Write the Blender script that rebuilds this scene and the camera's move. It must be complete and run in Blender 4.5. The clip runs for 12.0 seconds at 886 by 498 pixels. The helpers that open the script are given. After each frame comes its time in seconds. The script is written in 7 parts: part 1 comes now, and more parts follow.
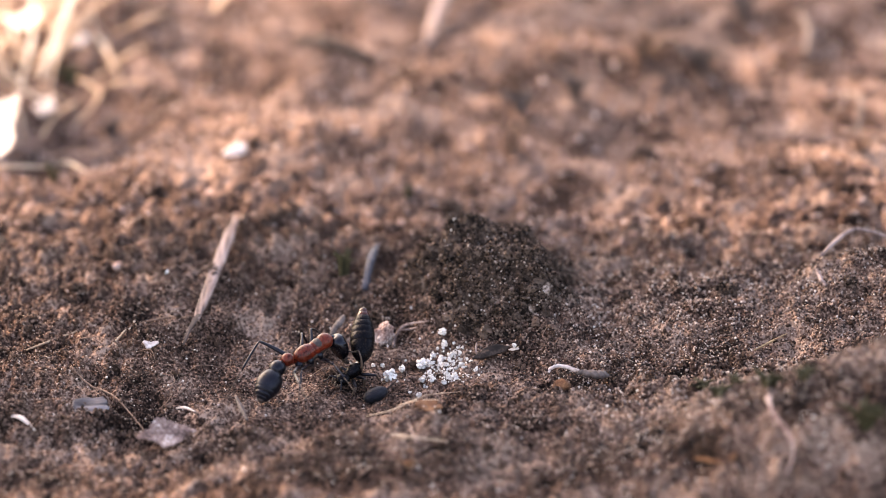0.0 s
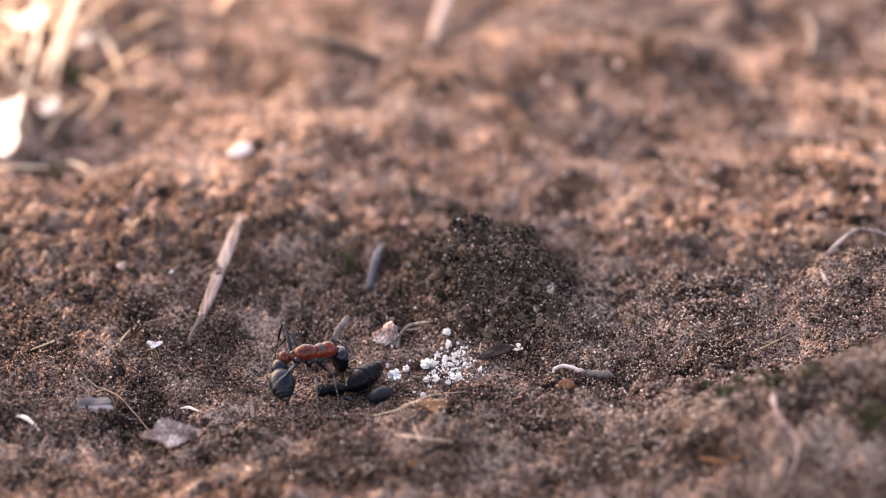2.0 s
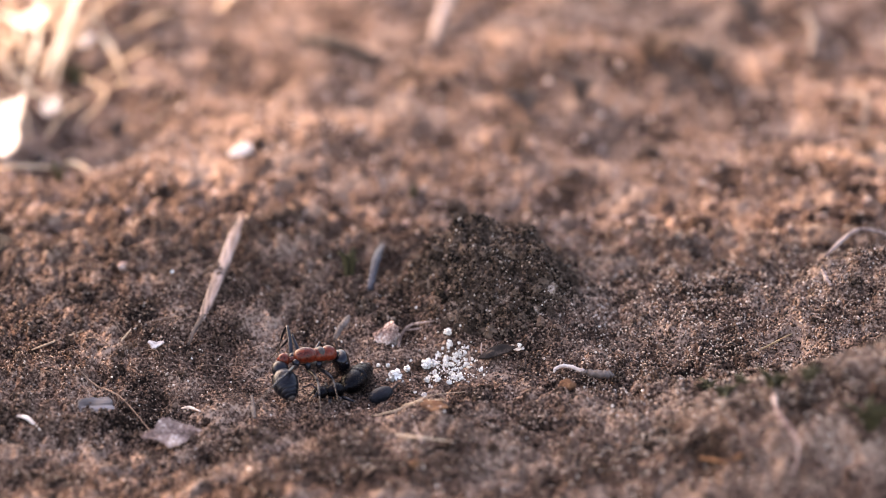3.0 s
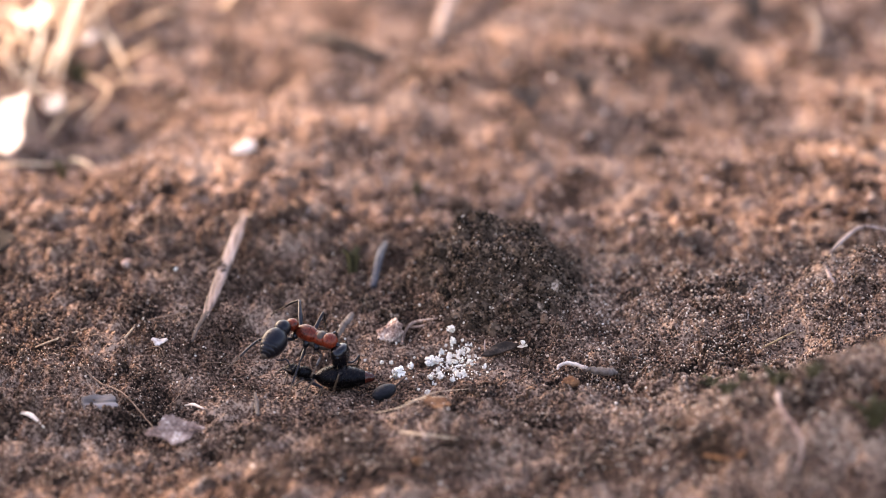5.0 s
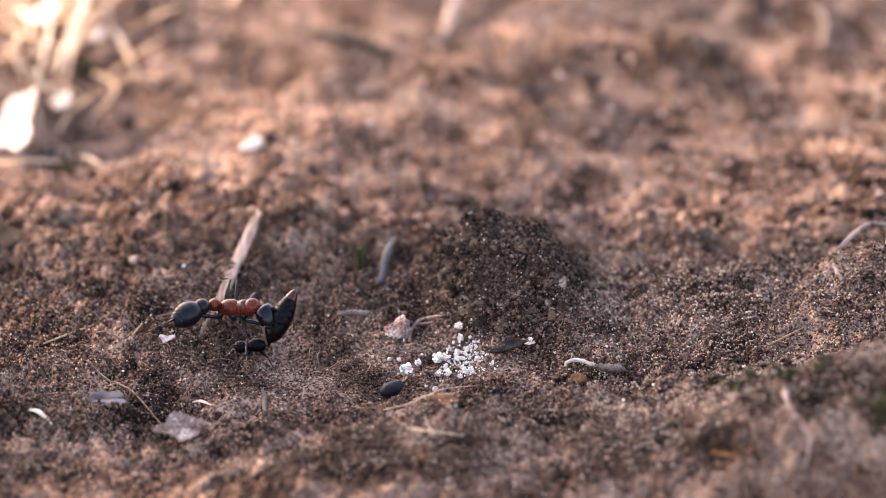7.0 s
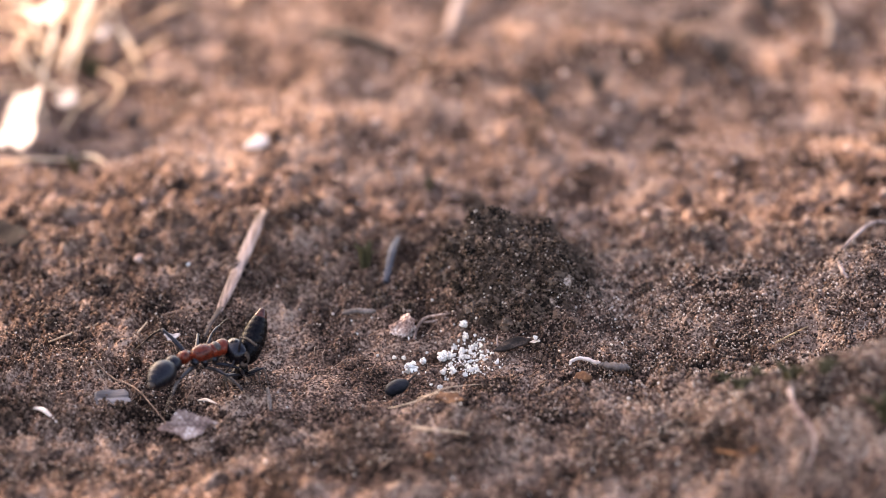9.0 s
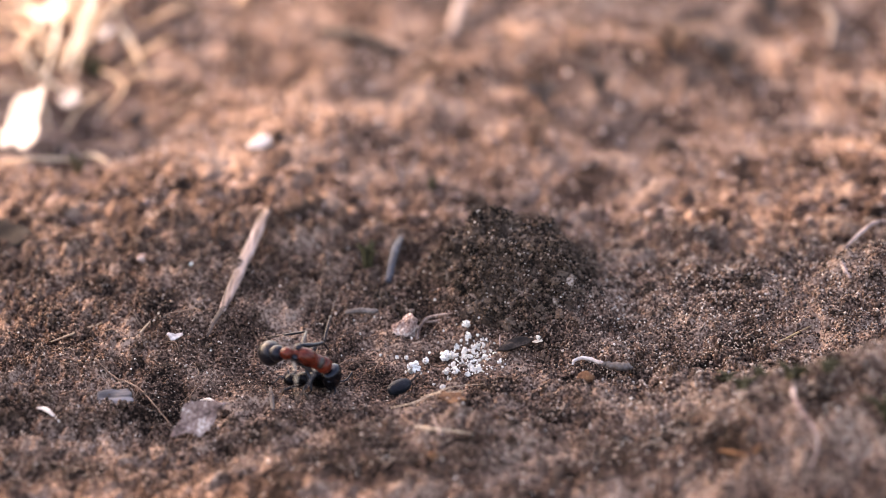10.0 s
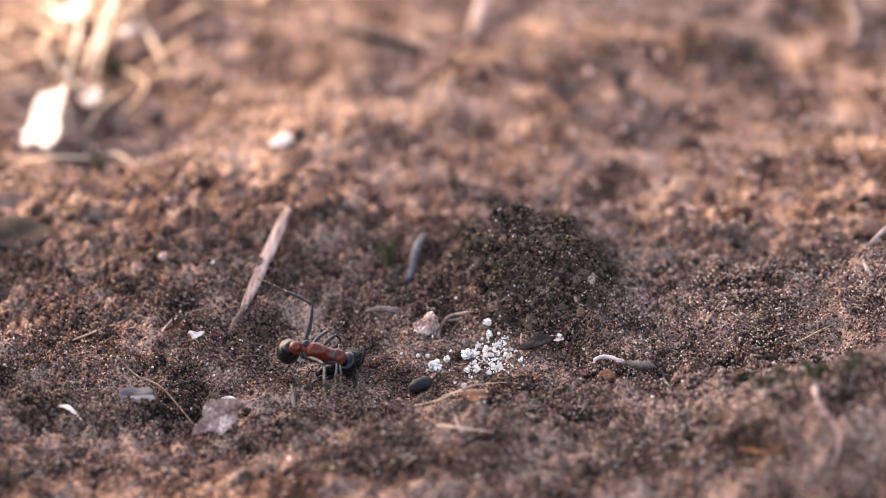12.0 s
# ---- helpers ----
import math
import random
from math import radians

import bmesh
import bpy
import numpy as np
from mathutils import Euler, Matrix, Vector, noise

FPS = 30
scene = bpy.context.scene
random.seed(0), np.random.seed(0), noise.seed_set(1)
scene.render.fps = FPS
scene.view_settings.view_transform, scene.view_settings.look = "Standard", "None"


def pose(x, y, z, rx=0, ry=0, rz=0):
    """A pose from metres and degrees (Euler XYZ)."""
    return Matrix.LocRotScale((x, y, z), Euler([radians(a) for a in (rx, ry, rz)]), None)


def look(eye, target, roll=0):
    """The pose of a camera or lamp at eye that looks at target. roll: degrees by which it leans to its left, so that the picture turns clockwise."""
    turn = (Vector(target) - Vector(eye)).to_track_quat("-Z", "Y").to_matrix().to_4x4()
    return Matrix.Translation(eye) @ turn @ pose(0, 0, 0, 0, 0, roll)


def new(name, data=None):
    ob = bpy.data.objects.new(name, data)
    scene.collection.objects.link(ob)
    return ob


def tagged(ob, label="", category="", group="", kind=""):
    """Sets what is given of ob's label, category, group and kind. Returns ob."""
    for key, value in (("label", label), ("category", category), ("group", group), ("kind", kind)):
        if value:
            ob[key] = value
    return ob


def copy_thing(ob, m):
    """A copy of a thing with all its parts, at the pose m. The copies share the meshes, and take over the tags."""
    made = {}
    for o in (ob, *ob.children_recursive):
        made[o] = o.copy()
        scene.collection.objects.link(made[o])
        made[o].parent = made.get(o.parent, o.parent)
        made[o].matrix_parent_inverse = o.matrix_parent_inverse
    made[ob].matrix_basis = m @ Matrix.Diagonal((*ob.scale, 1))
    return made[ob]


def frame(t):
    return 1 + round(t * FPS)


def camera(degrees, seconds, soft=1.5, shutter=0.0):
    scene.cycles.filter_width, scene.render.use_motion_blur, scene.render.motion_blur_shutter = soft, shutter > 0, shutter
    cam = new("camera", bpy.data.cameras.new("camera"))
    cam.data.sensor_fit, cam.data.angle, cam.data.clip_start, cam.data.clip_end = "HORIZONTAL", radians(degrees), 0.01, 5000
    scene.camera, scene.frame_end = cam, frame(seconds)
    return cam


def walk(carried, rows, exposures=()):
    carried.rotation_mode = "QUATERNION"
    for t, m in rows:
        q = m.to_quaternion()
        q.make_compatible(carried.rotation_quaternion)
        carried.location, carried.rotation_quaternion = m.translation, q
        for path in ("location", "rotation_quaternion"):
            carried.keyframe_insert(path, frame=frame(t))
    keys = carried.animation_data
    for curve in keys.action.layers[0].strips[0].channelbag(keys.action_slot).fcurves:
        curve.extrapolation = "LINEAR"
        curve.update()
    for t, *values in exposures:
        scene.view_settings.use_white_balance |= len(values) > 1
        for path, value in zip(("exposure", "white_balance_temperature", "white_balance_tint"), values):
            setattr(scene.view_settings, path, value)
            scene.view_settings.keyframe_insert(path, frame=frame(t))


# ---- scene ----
cam = camera(24, 12.0, soft=0.5, shutter=0.4)
cam.data.dof.use_dof = True
cam.data.dof.focus_distance = 0.1343
cam.data.dof.aperture_fstop = 24.5
walk(cam, [
    (0.0, pose(0, -0.1370, 0.0610, 66.156, -0.143, -0.322)),
    (0.5, pose(0, -0.1370, 0.0610, 66.156, -0.134, -0.301)),
    (1.0, pose(0, -0.1370, 0.0610, 66.156, -0.121, -0.272)),
    (1.5, pose(0, -0.1370, 0.0610, 66.156, -0.106, -0.237)),
    (2.0, pose(0, -0.1370, 0.0610, 66.156, -0.096, -0.216)),
    (2.5, pose(0, -0.1370, 0.0610, 66.155, -0.087, -0.194)),
    (3.0, pose(0, -0.1370, 0.0610, 66.155, -0.085, -0.192)),
    (3.2, pose(0, -0.1370, 0.0610, 66.155, -0.083, -0.187)),
    (4.8, pose(0, -0.1370, 0.0610, 66.082, -0.051, -0.115)),
    (5.0, pose(0, -0.1370, 0.0610, 66.078, -0.047, -0.106)),
    (5.5, pose(0, -0.1370, 0.0610, 66.065, -0.039, -0.087)),
    (6.0, pose(0, -0.1370, 0.0610, 66.050, -0.029, -0.065)),
    (6.5, pose(0, -0.1370, 0.0610, 66.000, -0.000, 0.000)),
    (7.0, pose(0, -0.1370, 0.0610, 65.989, 0.037, 0.084)),
    (7.2, pose(0, -0.1370, 0.0610, 65.985, 0.042, 0.095)),
    (8.8, pose(0, -0.1370, 0.0610, 65.947, 0.087, 0.196)),
    (9.0, pose(0, -0.1370, 0.0610, 65.946, 0.092, 0.207)),
    (9.5, pose(0, -0.1370, 0.0610, 65.943, 0.100, 0.224)),
    (10.0, pose(0, -0.1370, 0.0610, 65.938, 0.122, 0.274)),
    (10.5, pose(0, -0.1370, 0.0610, 65.939, 0.195, 0.437)),
    (11.0, pose(0, -0.1370, 0.0610, 65.943, 0.284, 0.637)),
    (11.5, pose(0, -0.1370, 0.0610, 65.917, 0.332, 0.746)),
    (12.0, pose(0, -0.1370, 0.0610, 65.894, 0.359, 0.807)),
], exposures=[(0.0, 2.92, 8450, 21.5), (12.0, 2.92, 8450, 21.5)])

# ---- light: late sun from behind an added, unseen tree, open sky above ----
SUN_WAY = Vector((-0.56, 0.52, 0.56)).normalized()
sky = bpy.data.worlds.new("sky")
scene.world = sky
sky.use_nodes = True
sky_tree = sky.node_tree
heaven = sky_tree.nodes.new("ShaderNodeTexSky")
heaven.sky_type, heaven.sun_disc = "NISHITA", False
heaven.sun_elevation = math.asin(SUN_WAY.z)
heaven.sun_rotation = math.atan2(SUN_WAY.x, SUN_WAY.y)
heaven.air_density, heaven.dust_density = 1.0, 2.5
sky_tree.nodes["Background"].inputs["Strength"].default_value = 0.132
sky_tree.links.new(heaven.outputs["Color"], sky_tree.nodes["Background"].inputs["Color"])
sun = new("sun", bpy.data.lights.new("sun", "SUN"))
sun.data.energy, sun.data.angle, sun.data.color = 2.6, radians(0.5), (1.0, 0.82, 0.69)
sun.matrix_world = look(SUN_WAY * 3, (0, 0, 0))

MM = 0.001


# ---- materials ----
def material(name, stops, scale, rough=0.8, bump_height=0.0, stretch=(1, 1, 1), fine=6.0, spec=0.3, island=0.0, thin=0.0, contrast=(0.32, 0.68), sky_tint=None):
    """A surface whose colour runs through stops by noise at two sizes (cells a metre), with relief; island mixes in a shade for each loose piece."""
    m = bpy.data.materials.new(name)
    m.use_nodes = True
    tree = m.node_tree
    node, link = tree.nodes.new, tree.links.new
    bsdf = tree.nodes["Principled BSDF"]
    bsdf.inputs["Specular IOR Level"].default_value = spec
    # colours the highlights, standing in for blue sky in the reflections
    if sky_tint:
        bsdf.inputs["Specular Tint"].default_value = (*sky_tint, 1)
    place, size = node("ShaderNodeTexCoord"), node("ShaderNodeMapping")
    size.inputs["Scale"].default_value = stretch
    link(place.outputs["Object"], size.inputs["Vector"])
    coarse, grain = node("ShaderNodeTexNoise"), node("ShaderNodeTexNoise")
    for tex, s, detail in ((coarse, scale, 4.0), (grain, scale * fine, 3.0)):
        tex.inputs["Scale"].default_value, tex.inputs["Detail"].default_value = s, detail
        link(size.outputs["Vector"], tex.inputs["Vector"])
    mix = node("ShaderNodeMix")
    mix.inputs["Factor"].default_value = 0.5
    link(coarse.outputs["Fac"], mix.inputs[2])
    link(grain.outputs["Fac"], mix.inputs[3])
    spread = node("ShaderNodeMapRange")
    spread.inputs["From Min"].default_value, spread.inputs["From Max"].default_value = contrast
    link(mix.outputs[0], spread.inputs["Value"])
    value = spread.outputs["Result"]
    if island:
        piece, both = node("ShaderNodeNewGeometry"), node("ShaderNodeMix")
        both.inputs["Factor"].default_value = island
        link(value, both.inputs[2])
        link(piece.outputs["Random Per Island"], both.inputs[3])
        value = both.outputs[0]
    ramp = node("ShaderNodeValToRGB")
    while len(ramp.color_ramp.elements) < len(stops):
        ramp.color_ramp.elements.new(0.5)
    for e, (at, colour) in zip(ramp.color_ramp.elements, stops):
        e.position, e.color = at, (*colour, 1)
    link(value, ramp.inputs["Fac"])
    link(ramp.outputs["Color"], bsdf.inputs["Base Color"])
    wear = node("ShaderNodeMapRange")
    wear.inputs["To Min"].default_value, wear.inputs["To Max"].default_value = max(rough - 0.12, 0.05), min(rough + 0.12, 1)
    link(grain.outputs["Fac"], wear.inputs["Value"])
    link(wear.outputs["Result"], bsdf.inputs["Roughness"])
    if bump_height:
        relief = node("ShaderNodeBump")
        relief.inputs["Strength"].default_value, relief.inputs["Distance"].default_value = 0.7, bump_height * MM
        link(grain.outputs["Fac"], relief.inputs["Height"])
        link(relief.outputs["Normal"], bsdf.inputs["Normal"])
    if thin:
        glow, blend, out = node("ShaderNodeBsdfTranslucent"), node("ShaderNodeMixShader"), tree.nodes["Material Output"]
        blend.inputs[0].default_value = thin
        link(ramp.outputs["Color"], glow.inputs["Color"])
        link(bsdf.outputs[0], blend.inputs[1])
        link(glow.outputs[0], blend.inputs[2])
        link(blend.outputs[0], out.inputs["Surface"])
    return m


# soil and mound tones; the darkest also stand in for shade in crevices
SOIL = material("soil", ((0.08, (0.008, 0.0045, 0.0033)), (0.45, (0.068, 0.039, 0.029)), (0.7, (0.158, 0.097, 0.073)), (1.0, (0.29, 0.2, 0.157))), 240, 0.95, 0.26, fine=20, contrast=(0.405, 0.605), spec=0.08)
MOUND_SOIL = material("mound_soil", ((0.2, (0.007, 0.0046, 0.0034)), (0.48, (0.052, 0.034, 0.026)), (0.84, (0.128, 0.086, 0.066)), (1.0, (0.38, 0.3, 0.255))), 800, 0.9, 0.14, fine=6, island=0.72, contrast=(0.37, 0.63), spec=0.1)
GRAIN = material("sand_grain", ((0.22, (0.011, 0.0066, 0.005)), (0.4, (0.078, 0.046, 0.034)), (0.58, (0.19, 0.119, 0.09)), (0.78, (0.31, 0.215, 0.168)), (0.97, (0.52, 0.42, 0.36))), 330, 0.65, 0.03, fine=9, island=0.72, spec=0.25, contrast=(0.38, 0.62))
UMBER_GRAIN = material("umber_grain", ((0.2, (0.01, 0.0062, 0.005)), (0.45, (0.055, 0.034, 0.027)), (0.75, (0.125, 0.082, 0.066)), (1.0, (0.27, 0.2, 0.17))), 330, 0.7, 0.03, fine=9, island=0.72, spec=0.15, contrast=(0.38, 0.62))
QUARTZ = material("quartz_grain", ((0.0, (0.2, 0.14, 0.11)), (0.55, (0.38, 0.3, 0.255)), (1.0, (0.72, 0.64, 0.58))), 900, 0.4, 0.02, island=0.8, spec=0.5)
CRUMB = material("soil_crumb", ((0.1, (0.018, 0.011, 0.008)), (0.5, (0.075, 0.046, 0.034)), (0.95, (0.19, 0.122, 0.093))), 900, 0.95, 0.14, island=0.8, spec=0.08)
STRAW = material("dry_straw", ((0.0, (0.2, 0.13, 0.085)), (0.5, (0.4, 0.29, 0.205)), (1.0, (0.6, 0.48, 0.37))), 900, 0.6, 0.03, stretch=(0.5, 0.5, 0.5), thin=0.25)
SPLINTER = material("weathered_splinter", ((0.0, (0.055, 0.034, 0.029)), (0.4, (0.185, 0.123, 0.106)), (1.0, (0.34, 0.25, 0.224))), 1300, 0.8, 0.12, stretch=(1, 0.06, 1), fine=3, contrast=(0.38, 0.62))
GREY_CHIP = material("grey_wood", ((0.0, (0.035, 0.029, 0.031)), (0.5, (0.09, 0.077, 0.08)), (1.0, (0.19, 0.168, 0.172))), 1100, 0.8, 0.12, stretch=(0.1, 1, 1), fine=3, contrast=(0.38, 0.62))
STUB = material("dark_wood", ((0.0, (0.016, 0.0105, 0.009)), (0.5, (0.042, 0.028, 0.024)), (1.0, (0.085, 0.06, 0.052))), 1300, 0.85, 0.1, stretch=(1, 0.1, 1), fine=3)
BARK = material("bark", ((0.0, (0.006, 0.004, 0.0033)), (0.5, (0.022, 0.0135, 0.011)), (1.0, (0.075, 0.05, 0.039))), 900, 0.9, 0.08, stretch=(1, 1, 0.3))
BLUE_BARK = material("grey_bark", ((0.0, (0.014, 0.014, 0.019)), (0.5, (0.038, 0.037, 0.049)), (1.0, (0.085, 0.082, 0.1))), 700, 0.75, 0.04, stretch=(1, 1, 0.3))
DRIFT = material("weathered_twig", ((0.0, (0.032, 0.024, 0.022)), (0.5, (0.08, 0.06, 0.054)), (1.0, (0.155, 0.122, 0.11))), 900, 0.8, 0.05)
FIBRE = material("yellow_fibre", ((0.0, (0.16, 0.1, 0.05)), (0.6, (0.31, 0.21, 0.11)), (1.0, (0.45, 0.34, 0.2))), 1500, 0.6, 0.02)
ROOT = material("rootlet", ((0.0, (0.07, 0.038, 0.026)), (0.6, (0.17, 0.1, 0.07)), (1.0, (0.32, 0.22, 0.16))), 1500, 0.7, 0.01)
STONE = material("pale_stone", ((0.0, (0.08, 0.042, 0.036)), (0.36, (0.27, 0.168, 0.145)), (0.62, (0.38, 0.265, 0.23)), (1.0, (0.62, 0.51, 0.46))), 900, 0.85, 0.2, contrast=(0.38, 0.62))
PINK_STONE = material("pink_stone", ((0.0, (0.06, 0.032, 0.027)), (0.36, (0.2, 0.122, 0.105)), (0.62, (0.31, 0.21, 0.18)), (1.0, (0.55, 0.44, 0.39))), 900, 0.85, 0.2, contrast=(0.38, 0.62), spec=0.15)
CHALK = material("white_mineral", ((0.0, (0.42, 0.34, 0.29)), (0.2, (0.76, 0.7, 0.65)), (0.5, (0.9, 0.865, 0.825))), 1800, 0.95, 0.2, contrast=(0.42, 0.58), spec=0.1)
PALE_STONE = material("pale_pebble", ((0.0, (0.3, 0.22, 0.2)), (0.5, (0.5, 0.4, 0.37)), (1.0, (0.66, 0.57, 0.54))), 700, 0.7, 0.1, contrast=(0.36, 0.64))
# the seed's blue highlight tint imitates reflected sky
SEED = material("seed_coat", ((0.0, (0.004, 0.004, 0.005)), (0.6, (0.009, 0.0092, 0.011)), (1.0, (0.021, 0.0212, 0.024))), 1500, 0.5, 0.05, stretch=(0.3, 1, 1), spec=0.15, sky_tint=(0.74, 0.78, 1.0))
LEAF = material("dead_leaf", ((0.0, (0.07, 0.04, 0.035)), (0.45, (0.21, 0.136, 0.12)), (0.75, (0.32, 0.225, 0.2)), (1.0, (0.55, 0.45, 0.41))), 700, 0.8, 0.35, thin=0.15, contrast=(0.38, 0.62))
PALE_LEAF = material("bleached_leaf", ((0.0, (0.5, 0.36, 0.28)), (0.5, (0.72, 0.58, 0.5)), (1.0, (0.85, 0.76, 0.7))), 300, 0.7, 0.05, thin=0.3)
DARK_LEAF = material("rotting_leaf", ((0.0, (0.01, 0.0075, 0.0065)), (0.6, (0.024, 0.018, 0.015)), (1.0, (0.055, 0.04, 0.033))), 400, 0.8, 0.06, spec=0.08)
BLEACHED_GRASS = material("bleached_grass", ((0.0, (0.5, 0.39, 0.29)), (0.5, (0.73, 0.63, 0.51)), (1.0, (0.87, 0.81, 0.72))), 300, 0.6, 0.05, thin=0.4)
GOLDEN_GRASS = material("golden_grass", ((0.0, (0.44, 0.28, 0.18)), (0.5, (0.68, 0.5, 0.35)), (1.0, (0.84, 0.71, 0.56))), 300, 0.6, 0.05, thin=0.4)
RUST = material("rusty_clay", ((0.0, (0.04, 0.016, 0.008)), (0.5, (0.11, 0.045, 0.02)), (1.0, (0.22, 0.11, 0.055))), 1500, 0.9, 0.1)
MOSS = material("moss", ((0.0, (0.021, 0.02, 0.009)), (0.6, (0.054, 0.048, 0.022)), (1.0, (0.105, 0.09, 0.046))), 1200, 0.8, island=0.6, thin=0.3)
GREEN = material("tree_leaf", ((0.0, (0.032, 0.042, 0.028)), (1.0, (0.065, 0.08, 0.052))), 40, 0.5, thin=0.06, island=0.5)
# black, dusty, downy and leg chitin: blue highlight tint imitates reflected sky
BLACK = material("black_chitin", ((0.0, (0.0011, 0.0009, 0.0012)), (0.6, (0.0027, 0.0024, 0.0032)), (1.0, (0.008, 0.0072, 0.0092))), 2500, 0.24, 0.008, spec=0.26, sky_tint=(0.74, 0.78, 1.0))
HUSK = material("dusty_chitin", ((0.0, (0.0008, 0.0007, 0.0008)), (0.6, (0.0022, 0.0018, 0.002)), (0.85, (0.006, 0.0045, 0.0045)), (1.0, (0.035, 0.024, 0.02))), 2200, 0.26, 0.04, spec=0.075, sky_tint=(0.74, 0.78, 1.0))
GREY = material("downy_chitin", ((0.0, (0.002, 0.0019, 0.0029)), (0.6, (0.0045, 0.0043, 0.006)), (1.0, (0.012, 0.0113, 0.0145))), 2500, 0.34, 0.012, spec=0.2, sky_tint=(0.74, 0.78, 1.0))
RED = material("red_chitin", ((0.0, (0.02, 0.0034, 0.0022)), (0.5, (0.082, 0.0108, 0.005)), (1.0, (0.155, 0.022, 0.0095))), 900, 0.3, 0.025, fine=8, spec=0.2)
DULL = material("dusky_chitin", ((0.0, (0.014, 0.01, 0.0095)), (0.6, (0.035, 0.024, 0.021)), (1.0, (0.07, 0.048, 0.04))), 1400, 0.42, 0.01, spec=0.3)
LIMB = material("leg_chitin", ((0.0, (0.002, 0.0017, 0.0021)), (0.6, (0.0046, 0.004, 0.005)), (1.0, (0.016, 0.0143, 0.017))), 2500, 0.32, spec=0.26, sky_tint=(0.74, 0.78, 1.0))
TOE = material("brown_chitin", ((0.0, (0.022, 0.012, 0.008)), (0.6, (0.05, 0.029, 0.019)), (1.0, (0.1, 0.062, 0.042))), 2500, 0.45, spec=0.35)
MAROON = material("maroon_chitin", ((0.0, (0.012, 0.0027, 0.002)), (0.6, (0.035, 0.0065, 0.0045)), (1.0, (0.08, 0.017, 0.011))), 1800, 0.2, 0.008, spec=0.3)


# ---- building helpers; shapes are given in millimetres ----
def mesh_from(name, verts, faces, smooth=True):
    me = bpy.data.meshes.new(name)
    me.from_pydata((np.asarray(verts, float) * MM).tolist(), [], faces)
    me.update()
    if smooth:
        me.polygons.foreach_set("use_smooth", [True] * len(me.polygons))
    return me


def part(name, shape, mat, parent=None, label="", m=None, smooth=True):
    """Links a shape (verts, faces) as one mesh object, under a thing if one is given."""
    ob = new(name, mesh_from(name, *shape, smooth))
    ob.data.materials.append(mat)
    if parent is not None:
        ob.parent = parent
    if m is not None:
        ob.matrix_basis = m
    return tagged(ob, label)


def mm(x, y, z, rx=0, ry=0, rz=0):
    return pose(x * MM, y * MM, z * MM, rx, ry, rz)


def level(x, y):
    return float(height(x, y))


def joined(*shapes):
    verts, faces, n = [], [], 0
    for v, f in shapes:
        verts.extend(map(tuple, v))
        faces.extend([tuple(i + n for i in q) for q in f])
        n += len(v)
    return verts, faces


def tube(points, radii, sides=8, flat=1.0):
    """A closed, bent, tapering rod through points."""
    p = np.asarray(points, float)
    radii = np.broadcast_to(np.asarray(radii, float), (len(p),))
    verts, faces, side = [], [], None
    for i in range(len(p)):
        way = p[min(i + 1, len(p) - 1)] - p[max(i - 1, 0)]
        way = way / (np.linalg.norm(way) + 1e-12)
        if side is None:
            side = np.cross(way, (0, 0, 1.0) if abs(way[2]) < 0.9 else (0, 1.0, 0))
        side = side - way * (side @ way)
        side = side / (np.linalg.norm(side) + 1e-12)
        up = np.cross(side, way)
        for k in range(sides):
            a = 2 * math.pi * k / sides
            verts.append(p[i] + radii[i] * (math.cos(a) * side + flat * math.sin(a) * up))
    for i in range(len(p) - 1):
        for k in range(sides):
            a, b = i * sides + k, i * sides + (k + 1) % sides
            faces.append((a, b, b + sides, a + sides))
    faces.append(tuple(range(sides - 1, -1, -1)))
    faces.append(tuple((len(p) - 1) * sides + k for k in range(sides)))
    return verts, faces


def bent(points, n=16, wobble=0.0, seed=1):
    """A smooth line through points (Catmull-Rom), with a little wobble."""
    p = [np.asarray(q, float) for q in points]
    p = [2 * p[0] - p[1], *p, 2 * p[-1] - p[-2]]
    rng, out, steps = np.random.RandomState(seed), [], max(2, n // (len(p) - 3))
    for i in range(1, len(p) - 2):
        for k in range(steps + (i == len(p) - 3)):
            t = k / steps
            a, b, c, d = p[i - 1:i + 3]
            q = 0.5 * (2 * b + (c - a) * t + (2 * a - 5 * b + 4 * c - d) * t * t + (3 * b - a - 3 * c + d) * t ** 3)
            out.append(q + wobble * rng.normal(size=3))
    return np.array(out)


def sections(rows, sides=20, caps=True):
    """A closed body along x from rows of (x, half width, half height, rise)."""
    verts, faces = [], []
    for x, w, h, rise in rows:
        for k in range(sides):
            a = 2 * math.pi * k / sides
            verts.append((x, w * math.cos(a), rise + h * math.sin(a)))
    for i in range(len(rows) - 1):
        for k in range(sides):
            a, b = i * sides + k, i * sides + (k + 1) % sides
            faces.append((a, b, b + sides, a + sides))
    faces.append(tuple(range(sides - 1, -1, -1)))
    faces.append(tuple((len(rows) - 1) * sides + k for k in range(sides)))
    return verts, faces


def pod(length, width, tall, blunt_a=0.5, blunt_b=0.5, n=12, sag=0.0):
    """Rows of an egg-like body from x=0 to x=length."""
    rows = []
    for i in range(n + 1):
        t = 0.5 - 0.5 * math.cos(math.pi * i / n)
        r = max(t, 1e-4) ** blunt_a * max(1 - t, 1e-4) ** blunt_b / (blunt_a ** blunt_a * blunt_b ** blunt_b / (blunt_a + blunt_b) ** (blunt_a + blunt_b))
        rows.append((t * length, max(width * r, 0.02), max(tall * r, 0.02), sag * math.sin(math.pi * t)))
    return rows


ICO = bmesh.new()
bmesh.ops.create_icosphere(ICO, subdivisions=1, radius=1.0)
ICO_V = np.array([v.co[:] for v in ICO.verts])
